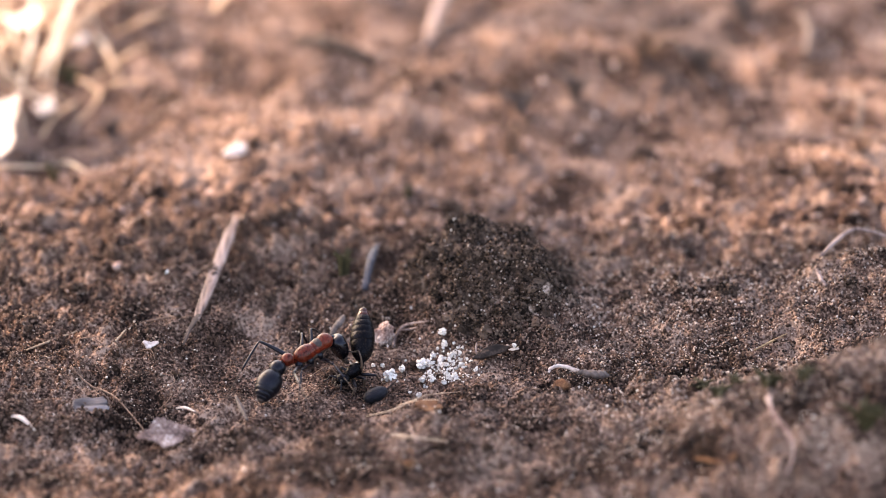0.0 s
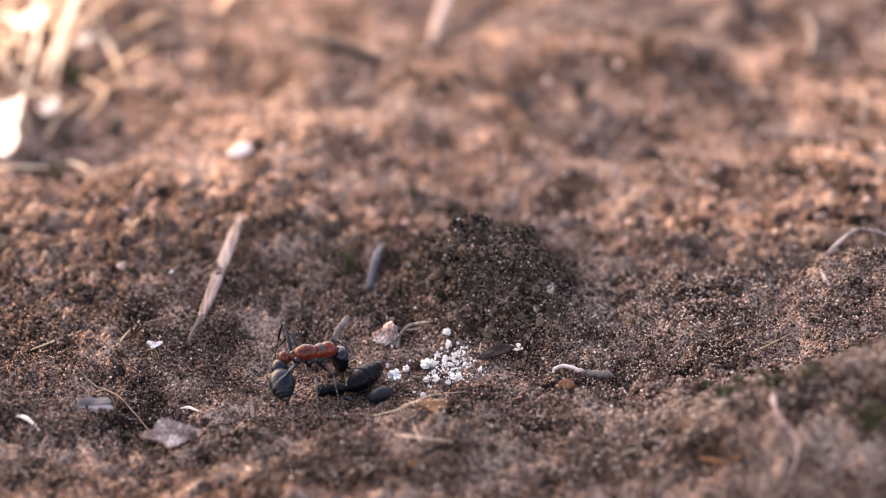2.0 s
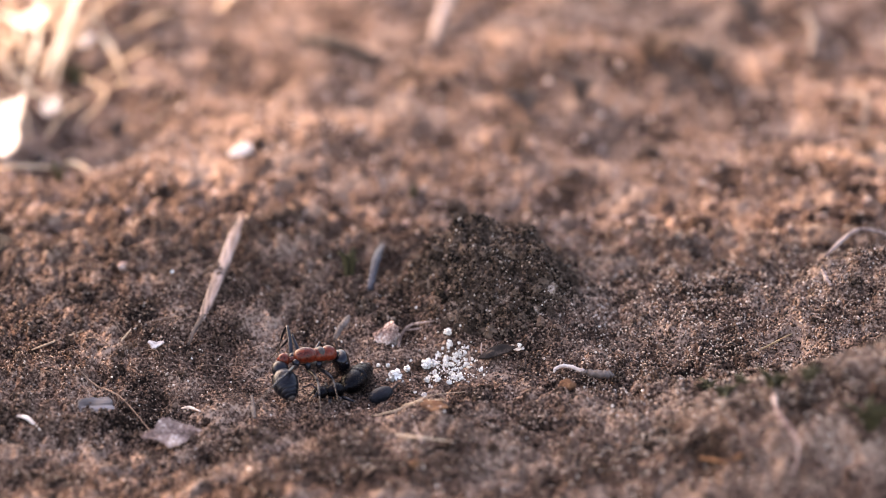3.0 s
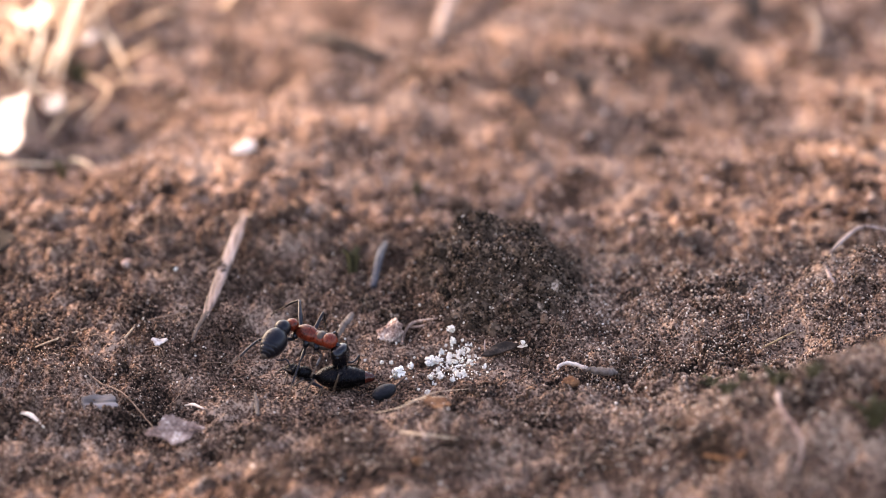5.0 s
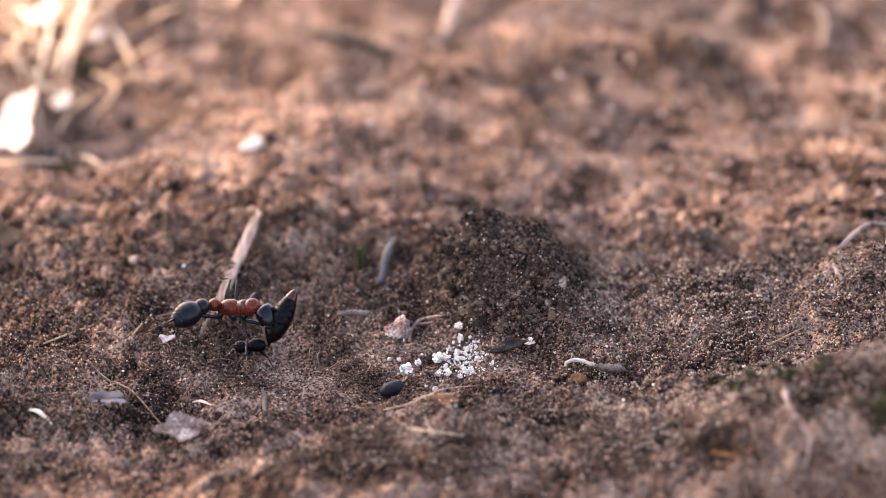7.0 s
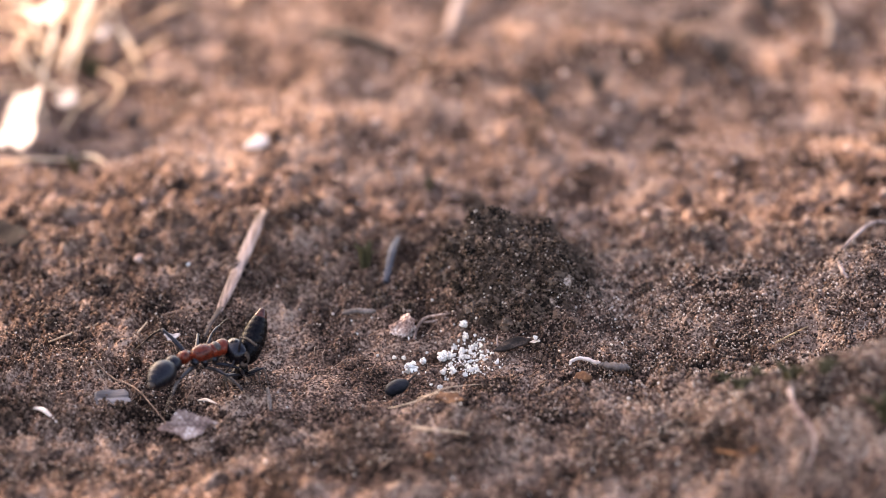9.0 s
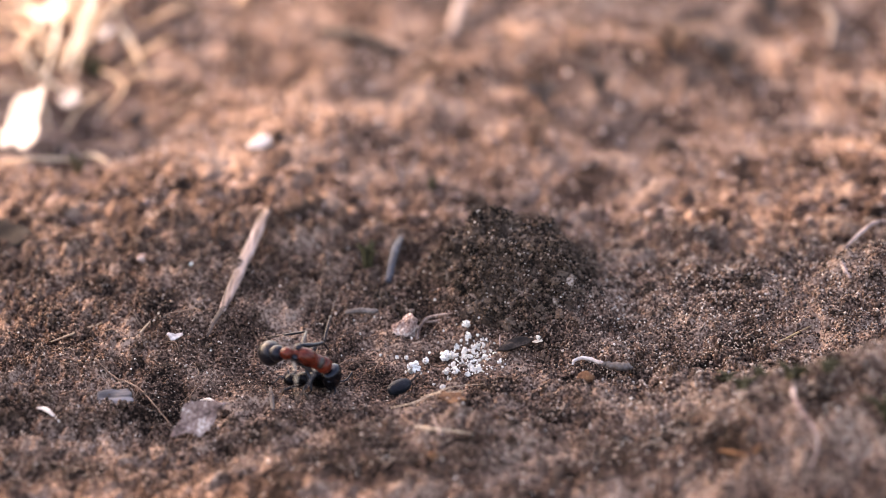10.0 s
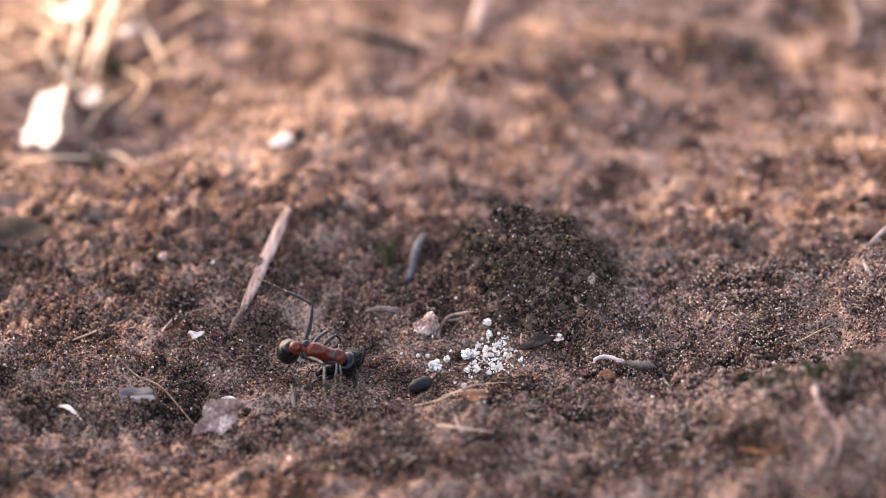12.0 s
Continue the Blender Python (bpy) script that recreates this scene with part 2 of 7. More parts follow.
ICO_F = np.array([[v.index for v in f.verts] for f in ICO.faces])
ICO.free()


OCTA_V = np.array([(1.0, 0, 0), (-1, 0, 0), (0, 1, 0), (0, -1, 0), (0, 0, 1), (0, 0, -1)])
OCTA_F = np.array([(0, 2, 4), (2, 1, 4), (1, 3, 4), (3, 0, 4), (2, 0, 5), (1, 2, 5), (3, 1, 5), (0, 3, 5)])


def lump(rx, ry, rz, rough=0.2, seed=1, subdivisions=3, facet=2.2):
    """An uneven pebble."""
    bm = bmesh.new()
    bmesh.ops.create_icosphere(bm, subdivisions=subdivisions, radius=1.0)
    v = np.array([q.co[:] for q in bm.verts])
    faces = [tuple(q.index for q in f.verts) for f in bm.faces]
    bm.free()
    rng = np.random.RandomState(seed)
    k = np.ones(len(v))
    for _ in range(9):
        way = rng.normal(size=3)
        way /= np.linalg.norm(way)
        cut = rng.uniform(1 - rough * facet, 1.0)
        d = v @ way
        v = np.where((d > cut)[:, None], v - np.outer(d - cut, way) * 0.9, v)
    o = rng.uniform(0, 50)
    k = 1 + rough * 0.5 * np.array([noise.noise(Vector(q) * 2.5 + Vector((o, 0, 0))) for q in v]) + rough * 0.3 * np.array([noise.noise(Vector(q) * 7 + Vector((o, 0, 0))) for q in v])
    return (v * k[:, None] * (rx, ry, rz)).tolist(), faces


def scatter(name, spots, sizes, mat, label, category, seed, flat=0.75, sharp=0.25, fine=False):
    """Countless small grains as one object: an uneven 20-sided piece at each spot, 8-sided where fine."""
    base_v, base_f = (OCTA_V * 1.12, OCTA_F) if fine else (ICO_V, ICO_F)
    rng = np.random.RandomState(seed)
    n = len(spots)
    q = rng.normal(size=(n, 4))
    q /= np.linalg.norm(q, axis=1)[:, None]
    w, x, y, z = q.T
    turn = np.stack([1 - 2 * (y * y + z * z), 2 * (x * y - z * w), 2 * (x * z + y * w), 2 * (x * y + z * w), 1 - 2 * (x * x + z * z), 2 * (y * z - x * w), 2 * (x * z - y * w), 2 * (y * z + x * w), 1 - 2 * (x * x + y * y)], 1).reshape(n, 3, 3)
    v = base_v[None] * (1 + sharp * rng.uniform(-1, 1, size=(n, len(base_v), 1))) * rng.uniform(flat, 1.15, size=(n, 1, 3))
    v = np.einsum("nij,nkj->nki", turn, v) * np.asarray(sizes)[:, None, None] + np.asarray(spots)[:, None, :]
    f = base_f[None] + (np.arange(n) * len(base_v))[:, None, None]
    me = bpy.data.meshes.new(name)
    me.vertices.add(n * len(base_v))
    me.vertices.foreach_set("co", (v * MM).astype(np.float32).ravel())
    me.loops.add(f.size)
    me.loops.foreach_set("vertex_index", f.ravel().astype(np.int32))
    me.polygons.add(n * len(base_f))
    me.polygons.foreach_set("loop_start", np.arange(0, f.size, 3, dtype=np.int32))
    me.update(calc_edges=True)
    ob = new(name, me)
    me.materials.append(mat)
    return tagged(ob, label, category, kind="stuff")


def clods(name, grit_name, spots, sizes, mat, label, category, seed):
    """Knobbly broken lumps as one object, from a dozen shapes turned every way."""
    rng = np.random.RandomState(seed)
    kinds = [lump(1, 1, 0.8, 0.62, seed * 50 + i, 3 if i < 3 else 2, 1.0) for i in range(12)]
    verts, faces, grit, n = [], [], [], 0
    for (x, y, z), size in zip(spots, sizes):
        v, f = kinds[rng.randint(0, 3) if size > 0.5 else rng.randint(3, 12)]
        turn = np.array(pose(0, 0, 0, rng.uniform(0, 360), rng.uniform(0, 360), rng.uniform(0, 360)).to_3x3())
        v = (np.array(v) * (1 + 0.3 * rng.uniform(-1, 1, (len(v), 1)))) @ turn.T * rng.uniform(0.75, 1.15, 3) * size + (x, y, z)
        verts.append(v)
        faces.extend(tuple(k + n for k in q) for q in f)
        n += len(v)
        few = int(14 + 40 * size)
        grit.append(v[rng.randint(0, len(v), few)] + rng.normal(size=(few, 3)) * 0.04)
    ob = part(name, (np.concatenate(verts), faces), mat, smooth=False)
    grit = np.concatenate(grit)
    scatter(grit_name, grit, 0.05 + 0.11 * rng.beta(1, 3, len(grit)), mat, "fine grit stuck to the clods of soil", "soil grit", seed + 1, 0.5, 0.5, True)
    return tagged(ob, label, category, kind="stuff")


# ---- the lie of the land, in millimetres ----
def lattice(i, j, seed):
    h = (i * 374761393 + j * 668265263 + seed * 1442695041) & 0xFFFFFFFF
    h = ((h ^ (h >> 13)) * 1274126177) & 0xFFFFFFFF
    return ((h ^ (h >> 16)) & 0xFFFFFF) / float(0xFFFFFF) * 2 - 1


def grain_noise(x, y, seed):
    i, j = np.floor(x).astype(np.int64), np.floor(y).astype(np.int64)
    fx, fy = x - i, y - j
    fx, fy = fx * fx * fx * (fx * (fx * 6 - 15) + 10), fy * fy * fy * (fy * (fy * 6 - 15) + 10)
    a = lattice(i, j, seed) * (1 - fx) + lattice(i + 1, j, seed) * fx
    b = lattice(i, j + 1, seed) * (1 - fx) + lattice(i + 1, j + 1, seed) * fx
    return a * (1 - fy) + b * fy


def bump(x, y, cx, cy, sx, sy, turn=0.0):
    c, s = math.cos(math.radians(turn)), math.sin(math.radians(turn))
    u, v = (x - cx) * c + (y - cy) * s, -(x - cx) * s + (y - cy) * c
    return np.exp(-0.5 * ((u / sx) ** 2 + (v / sy) ** 2))


def step(x, a, b):
    k = np.clip((x - a) / (b - a), 0, 1)
    return k * k * (3 - 2 * k)


def form(x, y):
    """The broad shape: the hollow, its rim, the mound, the banks and the rolling ground behind."""
    z = -1.3 * bump(x, y, -8, -18, 9, 5.5)
    z = z + 0.75 * bump(x, y, -4, -28.5, 6.5, 3.4, 3) - 1.2 * bump(x, y, -20, -30, 7, 7) + 0.45 * bump(x, y, 6, -28, 7, 3.4, 10)
    z = z + 4.3 * np.exp(-(((x - 4.3) / 4.7) ** 2 + ((y + 7.4) / 6.0) ** 2) ** 1.3)
    z = z + 0.5 * bump(x, y, -1.8, -6.0, 3.0, 3.2) + 1.5 * bump(x, y, 0.5, -5.4, 1.5, 2.4)
    # the sandy bank: a gentle front, a steep back
    beyond = 1 - step(np.abs(x), 60, 180)
    off = y + 10.0 + 0.5 * np.sin(x / 4.5)
    z = z + (1.1 + 0.5 * step(x, 12, 24) + 2.7 * step(x, 20, 33)) * np.exp(-0.5 * (off / np.where(off < 0, 5.8, 4.2)) ** 2) * step(x, 3, 9) * beyond
    z = z + (0.4 + 6.2 * step(x, 4, 30)) * np.exp(-0.5 * ((y + 33.0 - 0.12 * x) / 5.0) ** 2) * step(x, 2, 18) * beyond
    z = z + 1.0 * bump(x, y, -22, 2, 8, 6)
    # ground behind the mound
    z = z + 1.6 * bump(x, y, 20, 40, 11, 6, -10) + 0.7 * bump(x, y, 30, 17, 9, 5) - 0.6 * bump(x, y, 13, 12, 10, 4)
    z = z + 1.0 * bump(x, y, 6, 34, 10, 4, 20) - 2.0 * bump(x, y, -26, 26, 8, 5) + 1.2 * bump(x, y, -12, 24, 7, 6)
    z = z + 3.0 * bump(x, y, -34, 48, 14, 8) + 3.0 * bump(x, y, 40, 55, 16, 9)
    back = step(y, 0, 30)
    near = 1 - step(np.hypot(x, y), 300, 1500)
    z = z + (grain_noise(x / 13 + 3.3, y / 13, 5) * (0.5 + 1.3 * back - 0.2 * step(-y, 25, 32)) + grain_noise(x / 5.5, y / 5.5 + 7, 6) * (0.28 + 0.55 * back)) * near
    return z


def height(x, y):
    """The broad shape with clods and crumbs on it."""
    x, y = np.asarray(x, float), np.asarray(y, float)
    near = 1 - step(np.hypot(x, y), 150, 500)
    calm = 1 - 0.6 * bump(x, y, -7, -17.5, 12, 6.5) - 0.4 * bump(x, y, 20, -14, 11, 6)
    calm = calm * (1 - 0.6 * step(y, 3, 18)) * (1 - 0.4 * step(-y, 25, 30))
    z = form(x, y)
    x, y = x + 0.5 * grain_noise(x / 1.1, y / 1.1, 21), y + 0.5 * grain_noise(x / 1.1, y / 1.1, 22)
    for size, amount, seed in ((2.9, 0.6, 11), (1.5, 0.68, 12), (0.8, 0.55, 13), (0.42, 0.33, 14)):
        n = grain_noise(x / size, y / size, seed)
        z = z + amount * calm * near * (1.6 * np.sqrt(np.abs(n)) - 1 if size < 2 else n)
    return z


# ---- ground: one sheet, fine where it is seen near ----
def spaced(near_a, near_b, first, growth, end_a, end_b):
    inner = list(np.arange(near_a, near_b + first / 2, first))
    out, s = [inner[-1]], first
    while out[-1] < end_b:
        s *= growth
        out.append(out[-1] + s)
    back, s = [inner[0]], first
    while back[-1] > end_a:
        s *= growth
        back.append(back[-1] - s)
    return np.array(back[:0:-1] + inner + out[1:])


def build_ground():
    xs = spaced(-34, 34, 0.2, 1.09, -40000, 40000)
    ys = spaced(-36, 9, 0.18, 1.045, -40000, 60000)
    gx, gy = np.meshgrid(xs, ys)
    gz = height(gx, gy)
    verts = np.stack([gx, gy, gz], -1).reshape(-1, 3) * MM
    n, m = len(ys), len(xs)
    i = (np.arange(n - 1)[:, None] * m + np.arange(m - 1)[None]).ravel()
    f = np.stack([i, i + 1, i + m + 1, i + m], 1)
    me = bpy.data.meshes.new("ground")
    me.vertices.add(len(verts))
    me.vertices.foreach_set("co", verts.astype(np.float32).ravel())
    me.loops.add(f.size)
    me.loops.foreach_set("vertex_index", f.ravel().astype(np.int32))
    me.polygons.add(len(f))
    me.polygons.foreach_set("loop_start", np.arange(0, f.size, 4, dtype=np.int32))
    me.polygons.foreach_set("use_smooth", np.ones(len(f), dtype=bool))
    me.update(calc_edges=True)
    me.materials.append(SOIL)
    tagged(new("ground", me), "bare brown sandy soil with a shallow hollow and banks", "ground", kind="structure")


build_ground()


def spots_on(rng, n, x0, x1, y0, y1, sink, sizes):
    x, y = rng.uniform(x0, x1, n), rng.uniform(y0, y1, n)
    return np.stack([x, y, height(x, y) + sink * sizes], 1)


def build_grains():
    rng = np.random.RandomState(4)
    spots = spots_on(rng, 100000, -36, 34, -32, 5, 0.0, np.zeros(100000))
    spots = spots[np.abs(spots[:, 0] + 1) < 0.225 * (spots[:, 1] + 150)]
    sandy = step(spots[:, 0] + 2.5 * grain_noise(spots[:, 0] / 4, spots[:, 1] / 4, 41), -2, 12)
    spots = spots[rng.rand(len(spots)) < 0.78 + 0.22 * np.maximum(sandy, 0.8 * step(-spots[:, 1], 23, 28))]
    sandy = step(spots[:, 0] + 2.5 * grain_noise(spots[:, 0] / 4, spots[:, 1] / 4, 41), -2, 12)
    size = 0.04 + 0.012 * sandy + (0.095 + 0.03 * sandy) * rng.beta(1.05, 3.8, len(spots))
    spots[:, 2] += 0.35 * size
    # darker brown grains replace the sand more often towards the hollow's middle
    umber = rng.rand(len(spots)) < 1.15 * bump(spots[:, 0], spots[:, 1], -7, -17, 10, 7)
    scatter("umber_grains", spots[umber], size[umber], UMBER_GRAIN, "fine darker brown grains on the floor of the hollow", "sand", 15, 0.5, 0.45, True)
    spots, size = spots[~umber], size[~umber]
    scatter("sand_grains", spots, size, GRAIN, "loose pale and brown sand grains on the soil", "sand", 5, 0.5, 0.45, True)
    bright = spots_on(rng, 24000, -36, 34, -36, 5, 0.0, np.zeros(24000))
    bright = bright[rng.rand(24000) < 0.03 + 0.55 * step(bright[:, 0], 7, 12) + 0.1 * step(-bright[:, 1], 22, 27) + 0.25 * bump(bright[:, 0], bright[:, 1], -22, -18, 7, 4) + 0.16 * bump(bright[:, 0], bright[:, 1], -4, -5, 6, 6)]
    size = 0.04 + 0.07 * rng.beta(1, 2, len(bright))
    bright[:, 2] += 0.6 * size + 0.04
    scatter("quartz_grains", bright, size, QUARTZ, "glinting pale quartz grains on the soil", "sand", 25, 0.5, 0.45, True)
    size = 0.09 + 0.36 * rng.beta(1.0, 7, 3800)
    crumbs = spots_on(rng, 3800, -36, 36, -38, 14, 0.2, size)
    keep = rng.rand(3800) > 1.1 * bump(crumbs[:, 0], crumbs[:, 1], -7, -17.5, 10, 5.5)
    scatter("soil_crumbs", crumbs[keep], size[keep], CRUMB, "small brown soil crumbs strewn over the ground", "soil crumbs", 6, 0.5, 0.5)
    n = 13000
    size = 0.1 + 0.35 * rng.beta(1.0, 5, n)
    scatter("pale_grit", spots_on(rng, n, -50, 50, 3, 70, 0.1, size), size, STONE, "pale grit strewn over the sunlit ground", "grit", 27, 0.5, 0.5, True)
    size = 0.14 + 0.58 * rng.beta(0.9, 6, 5500)
    scatter("soil_clods", spots_on(rng, 5500, -50, 50, 4, 75, 0.1, size), size, CRUMB, "lumpy brown clods on the rolling ground", "clods", 7, 0.5, 0.5)


build_grains()


def build_clumps():
    """Dark crumbly clumps, thickest on the rough ground beside the hollow."""
    rng = np.random.RandomState(17)
    spots, sizes = [], []
    while len(spots) < 15000:
        x, y = rng.uniform(-36, 34), rng.uniform(-34, 6)
        if rng.rand() < 1.3 * float(bump(x, y, -7, -17.5, 11, 6)) or rng.rand() < 0.65 * float(x > 8) or rng.rand() < 0.6 * float(y < -26):
            continue
        wide, n = rng.uniform(0.25, 0.75), rng.randint(12, 34)
        for k in range(n):
            px, py = x + rng.normal() * 0.5 * wide, y + rng.normal() * 0.5 * wide
            size = 0.06 + 0.16 * rng.beta(1, 3)
            lift = max(0.0, 0.75 * wide * (1 - ((px - x) ** 2 + (py - y) ** 2) / wide ** 2)) * rng.uniform(0.2, 1)
            spots.append((px, py, float(height(px, py)) + lift))
            sizes.append(size)
    x, y = np.append(rng.uniform(-36, 34, 650), rng.uniform(-13, 1, 200)), np.append(rng.uniform(-36, 8, 650), rng.uniform(-9, 7, 200))
    keep = rng.rand(850) > 1.2 * bump(x, y, -7, -17.5, 11, 6) + 0.75 * (x > 8) * (y > -24)
    x, y = x[keep], y[keep]
    wide = 0.18 + 0.42 * rng.beta(1.0, 4.0, len(x))
    clods("broken_clods", "clod_grit", np.stack([x, y, height(x, y) + 0.2 * wide], 1), wide, CRUMB, "small broken clods of brown soil on the ground", "soil clods", 62)
    scatter("soil_clumps", np.array(spots), np.array(sizes), CRUMB, "brown crumbly clumps of soil on the ground", "soil clumps", 18, 0.5, 0.5)


build_clumps()


def build_mound():
    """The dark mound of dug-out soil: an uneven dome of crumbs."""
    cx, cy = 4.6, -7.2
    rng = np.random.RandomState(8)
    n, rings = 240, 84

    def rise(x, y, r):
        lumps = 1.5 * grain_noise(x / 2.4 + 4, y / 2.4, 31) + 1.2 * (1.6 * np.sqrt(np.abs(grain_noise(x / 1.3, y / 1.3, 32))) - 1) + 0.7 * (1.6 * np.sqrt(np.abs(grain_noise(x / 0.6, y / 0.6, 33))) - 1)
        return (0.4 + 0.42 * lumps) * np.clip(1.2 - 1.2 * r ** 3, 0, 1) - 0.15 - 0.35 * r ** 4

    r, a = np.meshgrid(np.arange(rings + 1) / rings, 2 * math.pi * np.arange(n) / n, indexing="ij")
    reach = 1 + 0.18 * np.sin(2 * a + 1) + 0.08 * np.sin(5 * a) + 0.05 * np.sin(9 * a + 2)
    x, y = cx + 6.0 * r * reach * np.cos(a), cy + 7.2 * r * reach * np.sin(a)
    z = height(x, y) + rise(x, y, r)
    faces = [(i * n + k, i * n + (k + 1) % n, (i + 1) * n + (k + 1) % n, (i + 1) * n + k) for i in range(rings) for k in range(n)]
    mound = part("mound", (np.stack([x.ravel(), y.ravel(), z.ravel()], 1), faces), MOUND_SOIL)
    tagged(mound, "low mound of dark dug-out crumbly soil", "soil mound")
    a, q = rng.uniform(0, 2 * math.pi, 18000), np.sqrt(rng.uniform(0, 1, 18000))
    x, y = cx + 6.2 * q * np.cos(a), cy + 7.4 * q * np.sin(a)
    size = 0.04 + 0.26 * rng.beta(0.8, 5, 18000)
    z = height(x, y) + rise(x, y, q) + 0.25 * size
    knots, knot_sizes = [], []
    for k in range(150):
        a, q = rng.uniform(0, 2 * math.pi), math.sqrt(rng.uniform(0, 0.9))
        kx, ky, wide = cx + 6.0 * q * math.cos(a), cy + 7.0 * q * math.sin(a), rng.uniform(0.25, 0.8)
        kz = float(height(kx, ky) + rise(np.float64(kx), np.float64(ky), q))
        for i in range(int(70 * wide)):
            off = rng.normal(size=3)
            off *= wide * rng.uniform(0.7, 1) / np.linalg.norm(off)
            knots.append((kx + off[0], ky + off[1], kz + 0.45 * wide + 0.8 * off[2]))
            knot_sizes.append(0.06 + 0.14 * rng.beta(1, 3))
    count = 620
    a, q = rng.uniform(0, 2 * math.pi, count), np.sqrt(rng.uniform(0, 0.95, count))
    wide = 0.22 + 0.4 * rng.beta(1.0, 2.6, count)
    kx, ky = cx + 6.1 * q * np.cos(a), cy + 7.2 * q * np.sin(a)
    clods("mound_clods", "mound_grit", np.stack([kx, ky, height(kx, ky) + rise(kx, ky, q) + 0.3 * wide], 1), wide, MOUND_SOIL, "dark knobbly clods of damp soil on the mound", "soil clods", 61)
    scatter("mound_lumps", np.array(knots), np.array(knot_sizes), MOUND_SOIL, "knobbly clusters of damp crumbs on the mound", "soil crumbs", 29, 0.5, 0.5)
    some = rng.rand(len(x)) < 0.055
    scatter("mound_quartz", np.stack([x, y, z], 1)[some] + (0, -0.06, 0.12), 0.04 + 0.05 * rng.rand(some.sum()), QUARTZ, "tiny glinting quartz grains on the dark mound", "sand", 35, 0.5, 0.45, True)
    scatter("mound_crumbs", np.stack([x, y, z], 1), size, MOUND_SOIL, "dark crumbs of damp soil on the mound", "soil crumbs", 9, 0.5, 0.5, True)


build_mound()


# ---- an unseen tree, added behind the view to shade the hollow ----
def build_shade_tree():
    rng = np.random.RandomState(12)
    s = SUN_WAY
    u = Vector((0, 0, 1)).cross(s).normalized()
    v = s.cross(u)
    root = np.array([-720.0, 150.0, level(-720, 150) - 15])
    crown = np.array(s * 900 + v * 60)
    tree = tagged(new("shade_tree"), "unseen leafy tree with a slim brown trunk, added to shade the hollow", "tree")
    tree.location = root * MM
    fork = root + (48, -12, 490)
    trunk = bent([root - root, (20, 10, 300), fork - root], 14, 3, 2)
    part("trunk", tube(trunk, np.linspace(34, 20, len(trunk)), 12), BARK, tree)
    tips = []
    for i in range(9):
        tip = crown + np.array(u) * rng.uniform(-260, 260) + np.array(v) * rng.uniform(60, 330) + np.array(s) * rng.uniform(-150, 150)
        line = bent([fork - root, (fork + tip) / 2 - root + (0, 0, 60), tip - root], 12, 4, i)
        part("limb", tube(line, np.linspace(8, 1.5, len(line)), 7), BARK, tree)
        tips.append(line)
    verts, faces = [], []

    def leaf(at, size):
        way, side = Vector(rng.normal(size=3)).normalized(), Vector(rng.normal(size=3))
        side = (side - way * side.dot(way)).normalized()
        dip = way.cross(side)
        n = len(verts)
        for along, wide in ((0, 0.02), (0.25, 0.3), (0.55, 0.34), (0.85, 0.14), (1.0, 0.0)):
            for e in (-1, 0, 1):
                q = Vector(at) + size * (way * (along - 0.5) + side * wide * e + dip * (0.08 * abs(e) - 0.12 * along * along))
                verts.append(tuple(q))
        for r in range(4):
            for e in (0, 1):
                a = n + r * 3 + e
                faces.append((a, a + 1, a + 4, a + 3))

    def shade(x, y, far, size):
        leaf(np.array((x, y, 0.0)) + np.array(s) * far - root, size)

    # each leaf is set sunward of the ground that it should shade
    for i in range(7500):
        x, d = rng.uniform(-230, 260), rng.uniform(0, 1) ** 1.5 * 330
        y = -16 + 11 * float(step(x, -18, -13)) + 12 * float(step(x, -3, 6)) - 10 * float(step(x, 8, 13)) + 9 * float(step(-x, 27, 31)) - d
        if rng.rand() < 0.3 * float(step(x, 4, 14)) + 0.02 * float(step(x, 13, 18)) or (abs(x) < 52 and -66 < y < -28) or (-52 < x < -19 and -30 < y < 0):
            continue
        shade(x, y, rng.uniform(750, 1050), rng.uniform(10, 17) if d < 40 else rng.uniform(18, 30))
    # extra leaves placed to keep the hollow floor in shade
    for i in range(420):
        shade(rng.uniform(-16.5, 3), rng.uniform(-24, -9), rng.uniform(500, 850), rng.uniform(9, 15))
    # the thin outer spray: small leaves placed to let a part of the sun through
    for x0, x1, y0, y1, count in ((-52, 0, -66, -26, 85), (0, 52, -66, -26, 1250), (-52, -14, -26, -1, 58)):
        for i in range(count):
            shade(rng.uniform(x0, x1), rng.uniform(y0, y1), rng.uniform(800, 1050), rng.uniform(5, 8))
    # stray leaves placed to shade patches of the ground behind
    for i in range(15):
        shade(rng.uniform(-37, -23), rng.uniform(15, 33), rng.uniform(600, 900), rng.uniform(8, 14))
    for i in range(46):
        shade(rng.uniform(-8, 60), rng.uniform(12, 75), rng.uniform(700, 1000), rng.uniform(7, 15))
    for i in range(44):
        shade(rng.uniform(16, 62), rng.uniform(45, 95), rng.uniform(700, 1000), rng.uniform(10, 20))
    for i in range(14):
        shade(rng.uniform(-10, 4), rng.uniform(25, 75), rng.uniform(700, 1000), rng.uniform(8, 14))
    part("crown", (verts, faces), GREEN, tree)


build_shade_tree()


